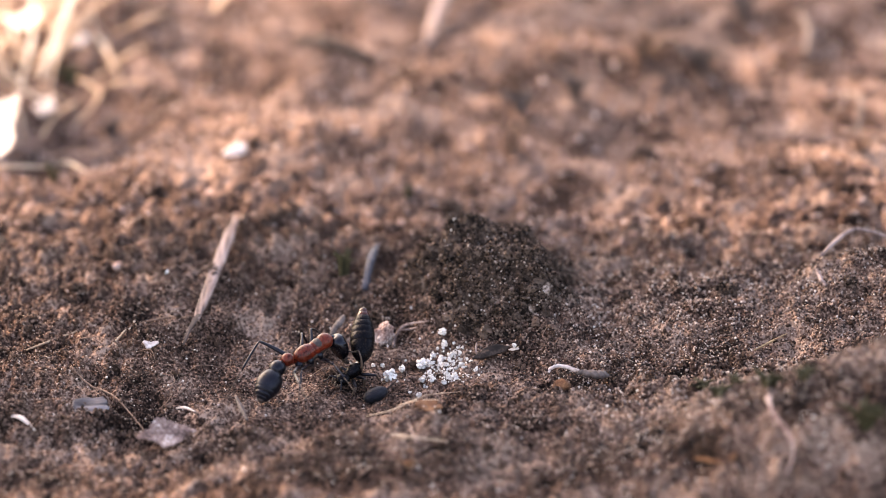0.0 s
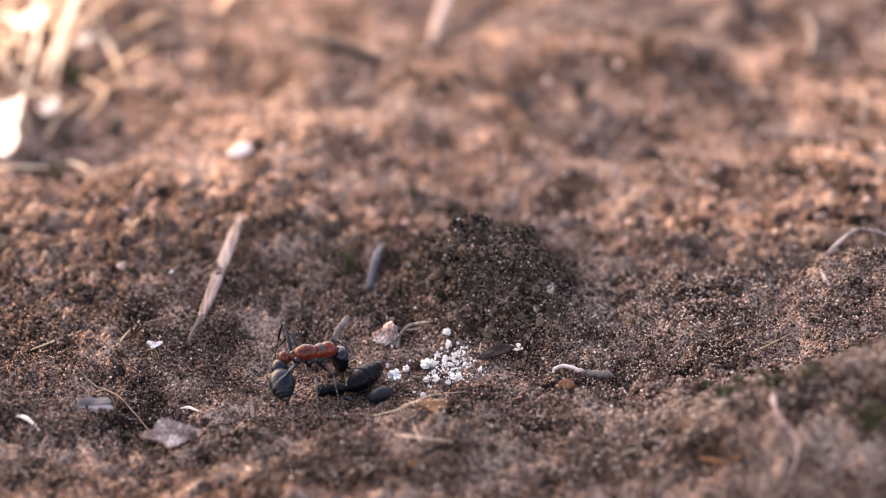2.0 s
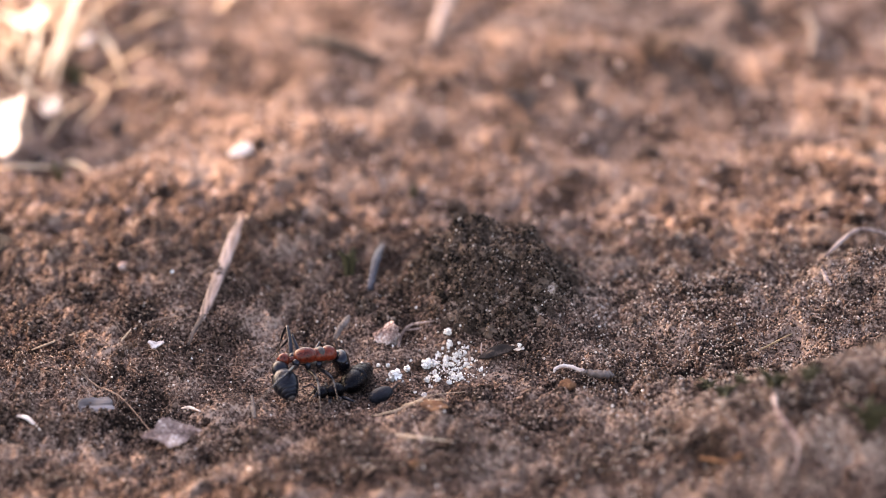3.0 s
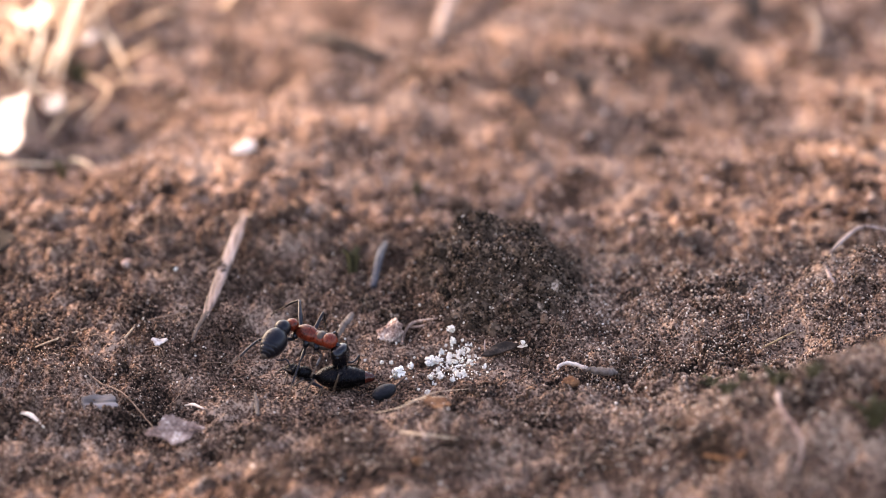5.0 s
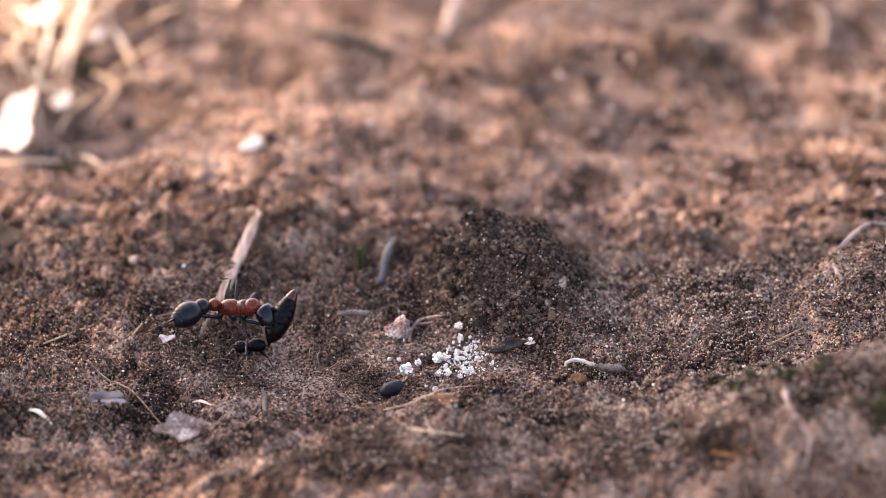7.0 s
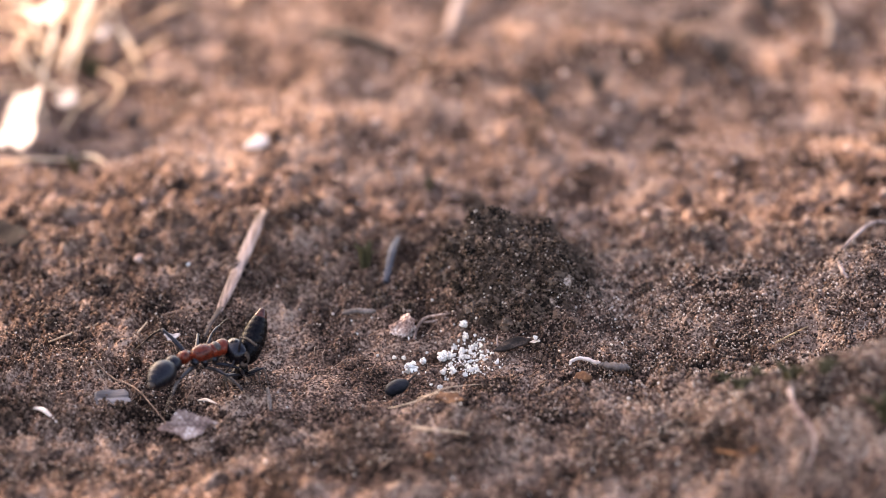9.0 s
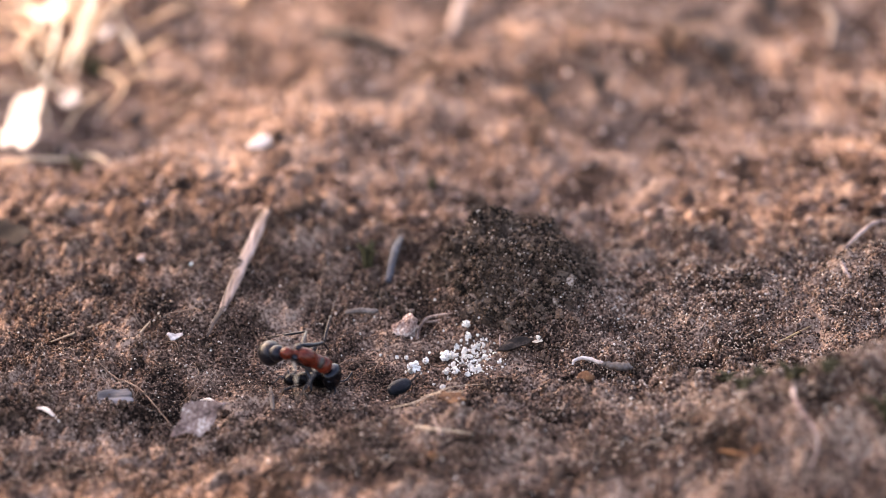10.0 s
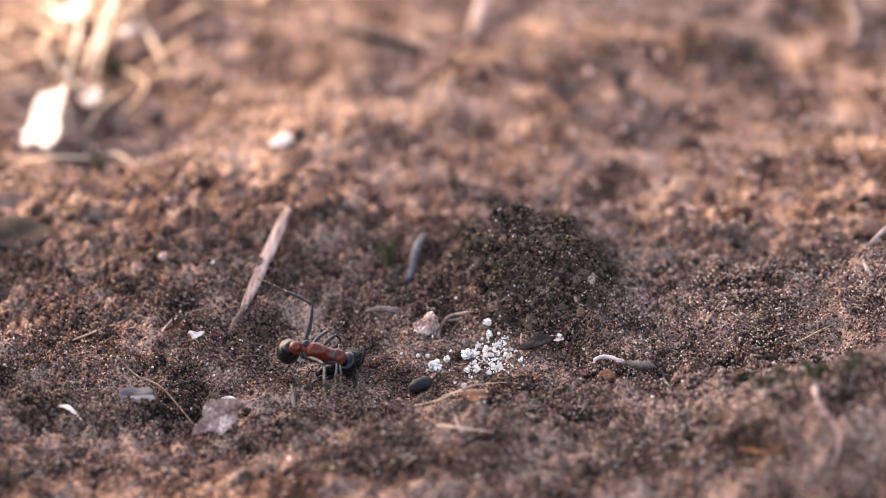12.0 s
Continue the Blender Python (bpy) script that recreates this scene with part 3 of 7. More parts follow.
# ---- litter on the ground ----
def rod(name, points, radii, mat, label, category, flat=1.0, wobble=0.0, seed=1, n=16, sides=8, group=""):
    """A stalk, twig or root lying through points of (x, y, height over the ground)."""
    p = np.array([(x, y, level(x, y) + dz) for x, y, dz in points])
    line = bent(p - p[0], n, wobble, seed)
    r = np.interp(np.linspace(0, 1, len(line)), np.linspace(0, 1, len(radii)), radii)
    # rest it on the bumps that it crosses
    low = height(line[:, 0] + p[0, 0], line[:, 1] + p[0, 1]) + 0.5 * flat * r - (line[:, 2] + p[0, 2])
    line[:, 2] += max(0.0, np.percentile(low, 75))
    ob = part(name, tube(line, r, sides, flat), mat)
    ob.location = p[0] * MM
    return tagged(ob, label, category, group)


def pebble(name, x, y, size, mat, label, category, turn=(0, 0, 0), sink=0.3, rough=0.25, seed=1, group="", subdivisions=3):
    ob = part(name, lump(*size, rough, seed, subdivisions), mat, smooth=False)
    ob.matrix_basis = mm(x, y, level(x, y) + size[2] * (1 - 2 * sink), *turn)
    return tagged(ob, label, category, group)


def crumbly(x, y, size, label, seed):
    """A clod: many small crumbs stuck together."""
    rng, shapes = np.random.RandomState(seed), []
    for i in range(90):
        at = rng.normal(size=3)
        at *= rng.uniform(0.55, 1.0) / np.linalg.norm(at) * np.array(size)
        grain = ICO_V * rng.uniform(0.09, 0.26) * max(size) * rng.uniform(0.6, 1.15, 3) * (1 + 0.4 * rng.uniform(-1, 1, (len(ICO_V), 1)))
        shapes.append((grain + at, [tuple(int(k) for k in f) for f in ICO_F]))
    ob = part("clod", joined(*shapes), MOUND_SOIL, smooth=False)
    ob.matrix_basis = mm(x, y, level(x, y) + 0.45 * size[2])
    return tagged(ob, label, "clod")


def flake(name, x, y, size, mat, label, category, turn=(0, 0, 0), lift=0.2, curl=0.15, seed=1, jag=0.25, thick=0.05, lobes=5):
    """A thin curled scrap with a torn edge."""
    rng = np.random.RandomState(seed)
    n, rings, top = 48, 7, []
    amp, ph = rng.uniform(0.3, 1, 6), rng.uniform(0, 6.28, 6)
    for i in range(rings + 1):
        for k in range(n):
            a = 2 * math.pi * k / n
            edge = 1 + jag * (0.6 * math.cos(lobes * a + ph[0]) + 0.3 * amp[1] * math.cos(2 * a + ph[1]) + 0.3 * amp[2] * math.cos(9 * a + ph[2]) + 0.15 * math.cos(17 * a + ph[3]))
            r = i / rings * edge
            px, py = size[0] * r * math.cos(a), size[1] * r * math.sin(a)
            pz = curl * size[0] * ((px / size[0]) ** 2 + 0.5 * (px * py) / (size[0] * size[1])) + 0.06 * size[0] * math.sin(4 * px / size[0] + ph[4]) * math.cos(3 * py / size[1] + ph[5])
            top.append((px, py, pz))
    low = [(q[0], q[1], q[2] - thick) for q in top]
    m, faces = len(top), []
    for i in range(rings):
        for k in range(n):
            a, b = i * n + k, i * n + (k + 1) % n
            faces.append((a, b, b + n, a + n))
            faces.append((a + n + m, b + n + m, b + m, a + m))
    for k in range(n):
        a, b = rings * n + k, rings * n + (k + 1) % n
        faces.append((a, b, b + m, a + m))
    ob = part(name, (top + low, faces), mat)
    m = mm(x, y, level(x, y) + lift, *turn)
    at = np.array([m @ (Vector(q) * MM) for q in low]) / MM
    rise = max(0.0, np.percentile(height(at[:, 0], at[:, 1]) - at[:, 2], 80))
    ob.matrix_basis = mm(x, y, level(x, y) + lift + rise, *turn)
    return tagged(ob, label, category)


# the splinter that the ant knocks against
def build_splinter():
    a = np.array((-16.17, -14.64, 0.0))
    k = np.array((-15.47, -11.97, 0.0))
    b = np.array((-13.60, 2.2, 0.0))
    for q in (a, k, b):
        q[2] = level(q[0], q[1])
    a[2] += 0.1
    t = np.linspace(0, 1, 30)[:, None]
    bed = k + (b - k) * t
    lift = np.percentile(height(bed[:, 0], bed[:, 1]) - bed[:, 2], 95) + 0.2
    k[2], b[2] = k[2] + lift, b[2] + lift
    root = tagged(new("wood_splinter"), "long weathered splinter of pale wood lying on soil", "wood splinter")
    root.location = a * MM
    line = bent([k - a, (k + b) / 2 - a, b - a], 18, 0.008, 3)
    r = np.interp(np.linspace(0, 1, len(line)), [0, 0.12, 0.5, 0.85, 1], [0.2, 0.36, 0.45, 0.4, 0.2])
    part("blade", tube(line, r, 10, 0.32), SPLINTER, root)
    line = bent([(0, 0, 0.3), (k - a) * 0.5 + (0, 0, 0.35), k - a + (b - k) * 0.04], 8, 0.01, 4)
    part("stub", tube(line, np.linspace(0.1, 0.22, len(line)), 10, 0.32), STUB, root, "thin darker broken stub")
    return root


splinter = build_splinter()

pebble("stone", -3.05, -12.84, (1.15, 1.02, 1.1), PINK_STONE, "small pinkish angular stone lying on soil", "stone", (40, 15, 75), 0.24, 0.5, 6, subdivisions=4)
rod("bent_straw", [(-2.44, -13.96, 0.2), (-2.21, -12.0, 0.6), (-1.61, -11.4, 0.7), (-0.09, -12.07, 0.35)], (0.1, 0.11, 0.09, 0.05), SPLINTER, "bent pinkish straw beside the stone", "straw", seed=2)
rod("straw", [(-2.07, -11.3, 0.2), (-1.23, -11.5, 0.3), (-0.25, -12.0, 0.2)], (0.05, 0.08, 0.04), SPLINTER, "short pinkish straw beside the stone", "straw", seed=24)


# white mineral crumbs strewn in front of the mound
def build_white_crumbs():
    rng = np.random.RandomState(21)
    first = []
    for i in range(5):
        shapes = [lump(0.62, 0.55, 0.5, 0.5, 40 + i, 2, 1.0)]
        for k in range(22):
            at = rng.normal(size=3)
            at *= rng.uniform(0.45, 0.72) / np.linalg.norm(at) * np.array((1, 0.85, 0.75))
            grain = ICO_V * rng.uniform(0.14, 0.36) * (1 + 0.45 * rng.uniform(-1, 1, (len(ICO_V), 1))) + at
            shapes.append((grain, [tuple(int(j) for j in f) for f in ICO_F]))
        ob = part("white_crumb", joined(*shapes), CHALK, smooth=False)
        first.append(tagged(ob, "small crumbly white mineral crumb on dark soil", "mineral crumb", "white mineral crumbs"))
    spots = [(-2.60, -17.04, 0.62), (-1.80, -16.22, 0.36), (-0.59, -16.05, 0.5), (-0.72, -19.79, 0.24), (0.82, -13.21, 0.34), (0.93, -14.14, 0.3), (-3.68, -15.96, 0.22), (-3.10, -15.70, 0.2), (-0.15, -15.64, 0.4), (5.45, -15.65, 0.22)]
    x0, y0 = 0.81, -16.43
    for i in range(90):
        a, r = rng.uniform(0, 6.28), rng.uniform(0, 1) ** 0.6
        lobe = 1 + 0.3 * math.cos(3 * a + 1)
        spots.append((x0 + 0.3 + 1.65 * r * lobe * math.cos(a), y0 + 2.7 * r * lobe * math.sin(a), 0.07 + 0.33 * rng.beta(0.8, 3.2)))
    for i in range(26):
        spots.append((x0 + rng.normal() * 3.2, y0 + 0.3 + rng.normal() * 2.6, 0.07 + 0.08 * rng.rand()))
    for i, (x, y, s) in enumerate(spots):
        m = mm(x, y, level(x, y) + 0.45 * s + 0.12, *rng.uniform(0, 360, 3))
        ob = first[i] if i < 5 else copy_thing(first[i % 5], m)
        ob.matrix_basis = m
        ob.scale = (s, s, s)
    n = 280
    a, r = rng.uniform(0, 6.28, n), rng.uniform(0, 1, n) ** 0.7
    x, y = x0 + 0.4 + 1.8 * r * np.cos(a) * (1 + 0.3 * np.cos(3 * a + 1)), y0 + 2.9 * r * np.sin(a) * (1 + 0.3 * np.cos(2 * a))
    size = 0.04 + 0.08 * rng.beta(1, 2.5, n)
    scatter("mineral_dust", np.stack([x, y, height(x, y) + 0.1 + 0.4 * size], 1), size, CHALK, "fine white mineral grit strewn over dark soil", "mineral grit", 33, 0.5, 0.45, True)


build_white_crumbs()

# the black seed with its short stalk
seed_x, seed_y = -3.44, -20.10
seed = tagged(new("seed"), "matt black ridged oval seed lying in the hollow", "seed")
seed.matrix_basis = mm(seed_x, seed_y, level(seed_x, seed_y) + 0.42, 0, -8, 34)
hull, hull_faces = sections([(x - 0.86, w, h, s) for x, w, h, s in pod(1.72, 0.5, 0.46, 0.44, 0.5, 16)], 104)
hull = [(x, y * (1 + 0.02 * math.cos(26 * math.atan2(z, y))), z * (1 + 0.02 * math.cos(26 * math.atan2(z, y)))) for x, y, z in hull]
part("hull", (hull, hull_faces), SEED, seed)
part("stalk", tube(bent([(0.82, 0, 0), (1.3, 0.1, 0.1), (1.75, 0.1, 0.3)], 8), (0.09, 0.08, 0.07, 0.07, 0.06, 0.06, 0.05, 0.05, 0.04)), BARK, seed)

rod("straw", [(-3.91, -24.12, 0.15), (-2.51, -24.52, 0.25), (-1.35, -23.39, 0.3), (-0.23, -22.69, 0.25), (1.94, -20.48, 0.1)], (0.035, 0.08, 0.07, 0.05, 0.025), STRAW, "frayed pale straw on the edge of the hollow", "straw", seed=5, flat=0.6)
rod("straw", [(-2.07, -22.32, 0.3), (-0.91, -23.58, 0.5), (0.59, -24.07, 0.3)], (0.02, 0.05, 0.02), STRAW, "loose fibre of a frayed straw", "straw", seed=25)
flake("bark_chip", -0.10, -24.4, (0.8, 0.55), RUST, "reddish-brown bark chip on the rim", "bark", (10, 0, -25), 0.15, 0.1, 4)
rod("straw", [(-2.36, -28.51, 0.2), (-1.02, -29.56, 0.4), (1.04, -29.65, 0.2)], (0.05, 0.1, 0.09, 0.04), STRAW, "short pale straw lying on the rim", "straw", seed=6, flat=0.6)
rod("straw", [(-1.28, -26.81, 0.3), (-0.87, -29.82, 0.4), (-0.61, -29.79, 0.2)], (0.05, 0.1, 0.05), SPLINTER, "short pinkish straw lying on the rim", "straw", seed=7)

# pale-tipped twig
twig_a, twig_k, twig_b = (7.63, -19.44), (9.41, -19.67), (11.27, -19.79)
twig = tagged(new("twig"), "short brown twig with a bleached barkless end", "twig")
base = np.array((*twig_k, level(*twig_k) + 0.7))
twig.location = base * MM
line = bent([np.array((*twig_a, level(*twig_a) + 0.4)) + (-0.12, -0.12, 0) - base, np.array((*twig_a, level(*twig_a) + 0.62)) - base, np.array((8.33, -19.15, level(8.33, -19.15) + 0.78)) - base, (0, 0, 0)], 15, 0.02)
part("bleached_end", tube(line, np.interp(np.linspace(0, 1, len(line)), (0, 0.1, 0.35, 0.6, 1), (0.05, 0.09, 0.13, 0.14, 0.15)), 10, 0.6), PALE_STONE, twig, "bleached barkless end")
line = bent([(-0.15, 0.02, 0.02), (1.0, -0.25, -0.05), np.array((*twig_b, level(*twig_b) + 0.5)) - base], 18, 0.05)
part("stem", tube(line, np.interp(np.linspace(0, 1, len(line)), (0, 0.2, 0.5, 0.8, 1), (0.16, 0.26, 0.32, 0.28, 0.12)), 10, 0.8), DRIFT, twig)
pebble("brown_clod", 8.27, -20.96, (0.55, 0.45, 0.4), RUST, "rusty brown clod under the pale twig", "clod", seed=9)
crumbly(11.55, -19.7, (0.5, 0.45, 0.4), "dark clod at the end of a twig", 23)
flake("bark_chip", 3.94, -16.13, (1.15, 0.34), BARK, "dark narrow bark chip at the foot of the mound", "bark", (36, -8, 20), 0.5, 0.08, 22, 0.25, 0.2, 3)
rod("straw", [(3.00, -15.49, 0.9), (2.98, -15.9, 0.5), (3.06, -16.17, 0.15)], (0.03, 0.06, 0.05), SPLINTER, "thin pinkish straw against a bark chip", "straw", seed=26)
flake("pale_chip", 5.45, -15.77, (0.34, 0.12), PALE_LEAF, "tiny pale chip on the soil", "wood chip", (20, 0, 25), 0.15, 0.1, 7)
rod("fibre", [(20.76, -17.58, 0.15), (22.01, -16.46, 0.2), (23.22, -15.27, 0.15)], (0.045, 0.07, 0.03), FIBRE, "yellow plant fibre lying on the bank", "plant fibre", seed=3)
rod("twig", [(25.85, -10.2, 0.5), (25.92, -11.32, 0.4), (26.15, -12.09, 0.2)], (0.1, 0.16, 0.12), SPLINTER, "stubby weathered twig on the bank", "twig", seed=4, wobble=0.03)
rod("straw", [(26.3, -8.5, 0.2), (27.7, -6.6, 1.6), (29.6, -4.2, 2.2), (32.6, -3.4, 1.7)], (0.1, 0.15, 0.15, 0.1), SPLINTER, "long curved straw behind the bank", "straw", seed=8)
rod("root", [(19.26, -32.11, 0.9), (19.20, -32.99, 1), (19.49, -33.97, 1), (19.93, -34.77, 0.9), (20.17, -35.42, 0.7), (20.12, -35.87, 0.4), (19.74, -36.43, 0.1)], (0.12, 0.15, 0.15, 0.14, 0.1, 0.07, 0.05), STONE, "pale curved root sticking out of soil", "root", seed=9, n=24)
rod("straw", [(15.06, -33.28, 0.1), (15.73, -33.90, 0.25), (16.45, -34.96, 0.1)], (0.08, 0.13, 0.06), RUST, "short reddish-brown stalk on the near bank", "straw", seed=10)
pebble("clod", 17.02, -34.61, (0.42, 0.4, 0.34), RUST, "reddish crumb of clay on the bank", "clod", seed=11)
pebble("clod", -1.16, -31.56, (0.45, 0.4, 0.35), RUST, "reddish crumb of clay on the rim", "clod", seed=12)

# the torn leaf that the ant's feet shift
def build_leaf_scrap():
    """A torn, slightly cupped piece of a dry leaf, with a ragged edge and raised veins."""
    corners = ((-1.05, 0.75), (-0.6, 1.1), (0.9, 1.18), (1.85, 0.95), (1.2, 0.3), (1.1, -0.3), (0.62, -0.95), (0.15, -1.4), (-0.6, -1.05), (-1.85, -1.4), (-1.7, -0.8), (-1.2, -0.3))
    rng, edge = np.random.RandomState(71), []
    for k, (x, y) in enumerate(corners):
        nx, ny = corners[(k + 1) % len(corners)]
        for i in range(5):
            t = i / 5
            edge.append((x + (nx - x) * t + rng.normal() * 0.045, y + (ny - y) * t + rng.normal() * 0.045))
    n, rings, top = len(edge), 10, []
    for i in range(rings + 1):
        for x, y in edge:
            r = 0.02 + 0.98 * i / rings
            x1, y1 = 0.92 * x * r, 0.92 * y * r
            vein = 0.035 * max(0.0, 1 - abs(y1 - 0.25 * x1) / 0.1) + 0.02 * max(0.0, 1 - abs((x1 * 1.6 + abs(y1)) % 0.8 - 0.4) / 0.1)
            top.append((x1, y1, 0.1 * x1 * x1 + 0.12 * y1 * y1 - 0.1 * x1 * y1 + 0.05 * math.sin(3.1 * x1 + 1) * math.cos(2.7 * y1) + vein))
    low, m, faces = [(x, y, z - 0.07) for x, y, z in top], len(top), []
    for i in range(rings):
        for k in range(n):
            a, b = i * n + k, i * n + (k + 1) % n
            faces += [(a, b, b + n, a + n), (a + n + m, b + n + m, b + m, a + m)]
    faces += [(rings * n + k, rings * n + (k + 1) % n, rings * n + (k + 1) % n + m, rings * n + k + m) for k in range(n)]
    faces += [tuple(range(n - 1, -1, -1)), tuple(m + k for k in range(n))]
    ob = part("leaf_scrap", (top + low, faces), LEAF)
    return tagged(ob, "torn scrap of dry pinkish-grey leaf on soil", "leaf")


leaf_scrap = build_leaf_scrap()

rod("plant_chip", [(-25.69, -23.92, 0.15), (-25.01, -24.25, 0.35), (-24.15, -24.81, 0.15)], (0.12, 0.2, 0.06), PALE_LEAF, "small pale curved plant chip", "plant chip", seed=11, flat=0.5)
flake("grey_chip", -21.19, -21.95, (1.2, 0.75), GREY_CHIP, "flat grey weathered wood chip lying on soil", "wood chip", (20, 0, 8), 0.15, 0.05, 8, 0.16, 0.12, 4)
flake("pale_chip", -18.37, -14.70, (0.42, 0.28), PALE_STONE, "small whitish flake lying on soil", "flake", (35, 10, 20), 0.35, 0.35, 12, 0.45, 0.12, lobes=3)
pebble("white_grit", -18.19, -5.62, (0.2, 0.18, 0.16), CHALK, "tiny white grit on dark soil", "grit", seed=13)
pebble("grit", -21.93, -3.29, (0.42, 0.36, 0.34), STONE, "pinkish piece of grit on dark soil", "grit", seed=14)
rod("straw", [(-26.43, -14.79, 0.1), (-23.52, -11.96, 0.1)], (0.05, 0.08, 0.04), STRAW, "thin pale straw lying on the soil", "straw", seed=12)
rod("straw", [(-20.90, -14.11, 0.1), (-20.18, -12.76, 0.25)], (0.06, 0.07, 0.04), STRAW, "short thin straw on the soil", "straw", seed=13)
rod("rootlet", [(-23.00, -17.89, 0.2), (-21.74, -18.97, 0.35), (-19.74, -20.42, 0.4), (-17.31, -24.23, 0.1)], (0.03, 0.06, 0.06, 0.03), ROOT, "thin reddish rootlet on the soil", "rootlet", seed=14, wobble=0.02)
rod("root", [(-19.41, -11.93, 0.1), (-17.76, -11.44, 0.2), (-16.11, -11.90, 0.15)], (0.05, 0.08, 0.06), ROOT, "thin brown root lying on the soil", "root", seed=27, wobble=0.03)
rod("chip", [(-16.05, -20.64, 0.1), (-15.48, -20.78, 0.2), (-14.75, -21.37, 0.1)], (0.05, 0.1, 0.04), PALE_LEAF, "tiny pale splinter in the hollow", "splinter", seed=15)
shifted_chip = rod("wood_chip", [(-11.23, -22.90, 0.15), (-11.46, -21.36, 0.2), (-11.66, -19.75, 0.2)], (0.11, 0.17, 0.09), DRIFT, "small pinkish wood chip in the hollow", "wood chip", seed=16, flat=0.5)

# grey twigs beside the mound
rod("grey_twig", [(-3.86, 1.53, 0.5), (-4.15, -2.93, 0.9), (-4.52, -6.46, 0.2)], (0.2, 0.32, 0.24), BLUE_BARK, "curved bluish-grey twig beside the mound", "twig", seed=17)
rod("grey_twig", [(-2.31, -2.87, 0.05), (-1.55, -6.51, 0.0)], (0.07, 0.11, 0.07), BLUE_BARK, "curved bluish-grey twig beside the mound", "twig", seed=18)
loose_twig = part("grey_twig", tube(bent([(0, 0, 0), (0.8, 0.05, 0.06), (1.6, -0.02, 0.04), (2.3, 0.03, -0.03)], 16, 0.02, 19), np.interp(np.linspace(0, 1, 16), (0, 0.15, 0.6, 0.9, 1), (0.12, 0.2, 0.25, 0.2, 0.1)), 9, 0.75), DRIFT)
tagged(loose_twig, "loose greyish twig at the edge of the hollow", "twig")
pebble("white_grit", -3.88, -7.05, (0.24, 0.2, 0.2), CHALK, "tiny white grit beside a grey twig", "grit", seed=15)
crumbly(1.63, 8.62, (0.95, 0.8, 0.8), "dark clod on top of the mound", 16)
crumbly(-3.20, -10.39, (0.9, 0.7, 0.7), "dark clod at the foot of the mound", 17)
crumbly(-4.77, -8.81, (0.8, 0.7, 0.7), "dark clod at the foot of the mound", 18)
crumbly(20.03, -10.37, (0.85, 0.6, 0.5), "dark clod on the bank", 19)
crumbly(27.80, -11.81, (0.5, 0.4, 0.3), "dark clod on the bank", 22)
crumbly(13.2, -9.6, (0.5, 0.4, 0.35), "dark clod on the bank", 20)
crumbly(17.40, 20.74, (1.1, 0.9, 0.9), "dark clod on the ground behind", 21)
rod("grass_thread", [(-9.08, -3.26, 0.1), (-9.04, -6.86, 1.2), (-9.09, -10.12, 1.6), (-9.53, -12.98, 0.2)], (0.012, 0.016, 0.015, 0.01), ROOT, "fine dry grass thread standing in soil", "grass", seed=20)


def tuft(name, x, y, count, tall, mat, label, seed, lean=0.5, thick=1.0):
    """A little plant: thin pointed blades from one foot."""
    rng = np.random.RandomState(seed)
    root = tagged(new(name), label, "moss")
    root.location = (x * MM, y * MM, level(x, y) * MM)
    for i in range(count):
        a = rng.uniform(0, 6.28)
        out = rng.uniform(0.1, lean) * tall
        line = bent([(0.25 * math.cos(a), 0.25 * math.sin(a), -0.2), (0.4 * out * math.cos(a), 0.4 * out * math.sin(a), 0.6 * tall), (out * math.cos(a), out * math.sin(a), tall * rng.uniform(0.7, 1))], 6)
        part("blade", tube(line, np.interp(np.linspace(0, 1, len(line)), (0, 0.5, 1), (0.12 * thick, 0.17 * thick, 0.02)), 6, 0.5), mat, root)


tuft("moss_tuft", -6.03, -3.99, 9, 2.6, MOSS, "small dark green moss tuft beside the mound", 1)
tuft("moss_tuft", -1.71, 12.20, 5, 1.3, MOSS, "small bright green moss sprout behind the mound", 2)
tuft("dry_tuft", -8.12, 4.76, 7, 1.6, ROOT, "small dry brown tuft on the ground", 3)
tuft("dry_tuft", 6.45, 20.40, 9, 3.2, ROOT, "dry brown tuft on the ground behind", 4, 0.7)
tuft("moss_tuft", 24.47, -33.85, 16, 1.6, MOSS, "low green moss cushion on the near bank", 5, 1.2)
tuft("moss_tuft", 19.68, -29.47, 14, 1.0, MOSS, "low green moss cushion on the near bank", 6, 1.6)
tuft("moss_tuft", 17.03, -28.66, 12, 0.7, MOSS, "low green moss cushion on the near bank", 7, 1.8)
tuft("moss_tuft", 16.55, -24.00, 14, 0.55, MOSS, "low olive moss on the near bank", 20, 2.2, 0.7)
tuft("moss_tuft", 18.06, -27.35, 14, 0.55, MOSS, "low olive moss on the near bank", 21, 2.2, 0.7)
tuft("moss_tuft", 21.46, -30.35, 14, 0.55, MOSS, "low olive moss on the near bank", 22, 2.2, 0.7)
tuft("moss_tuft", -29.56, 15.36, 7, 1.6, MOSS, "small olive moss tuft among litter", 8, 1.0)
tuft("moss_tuft", -31.72, 37.62, 7, 2.2, MOSS, "small olive moss tuft among litter", 9, 1.0)

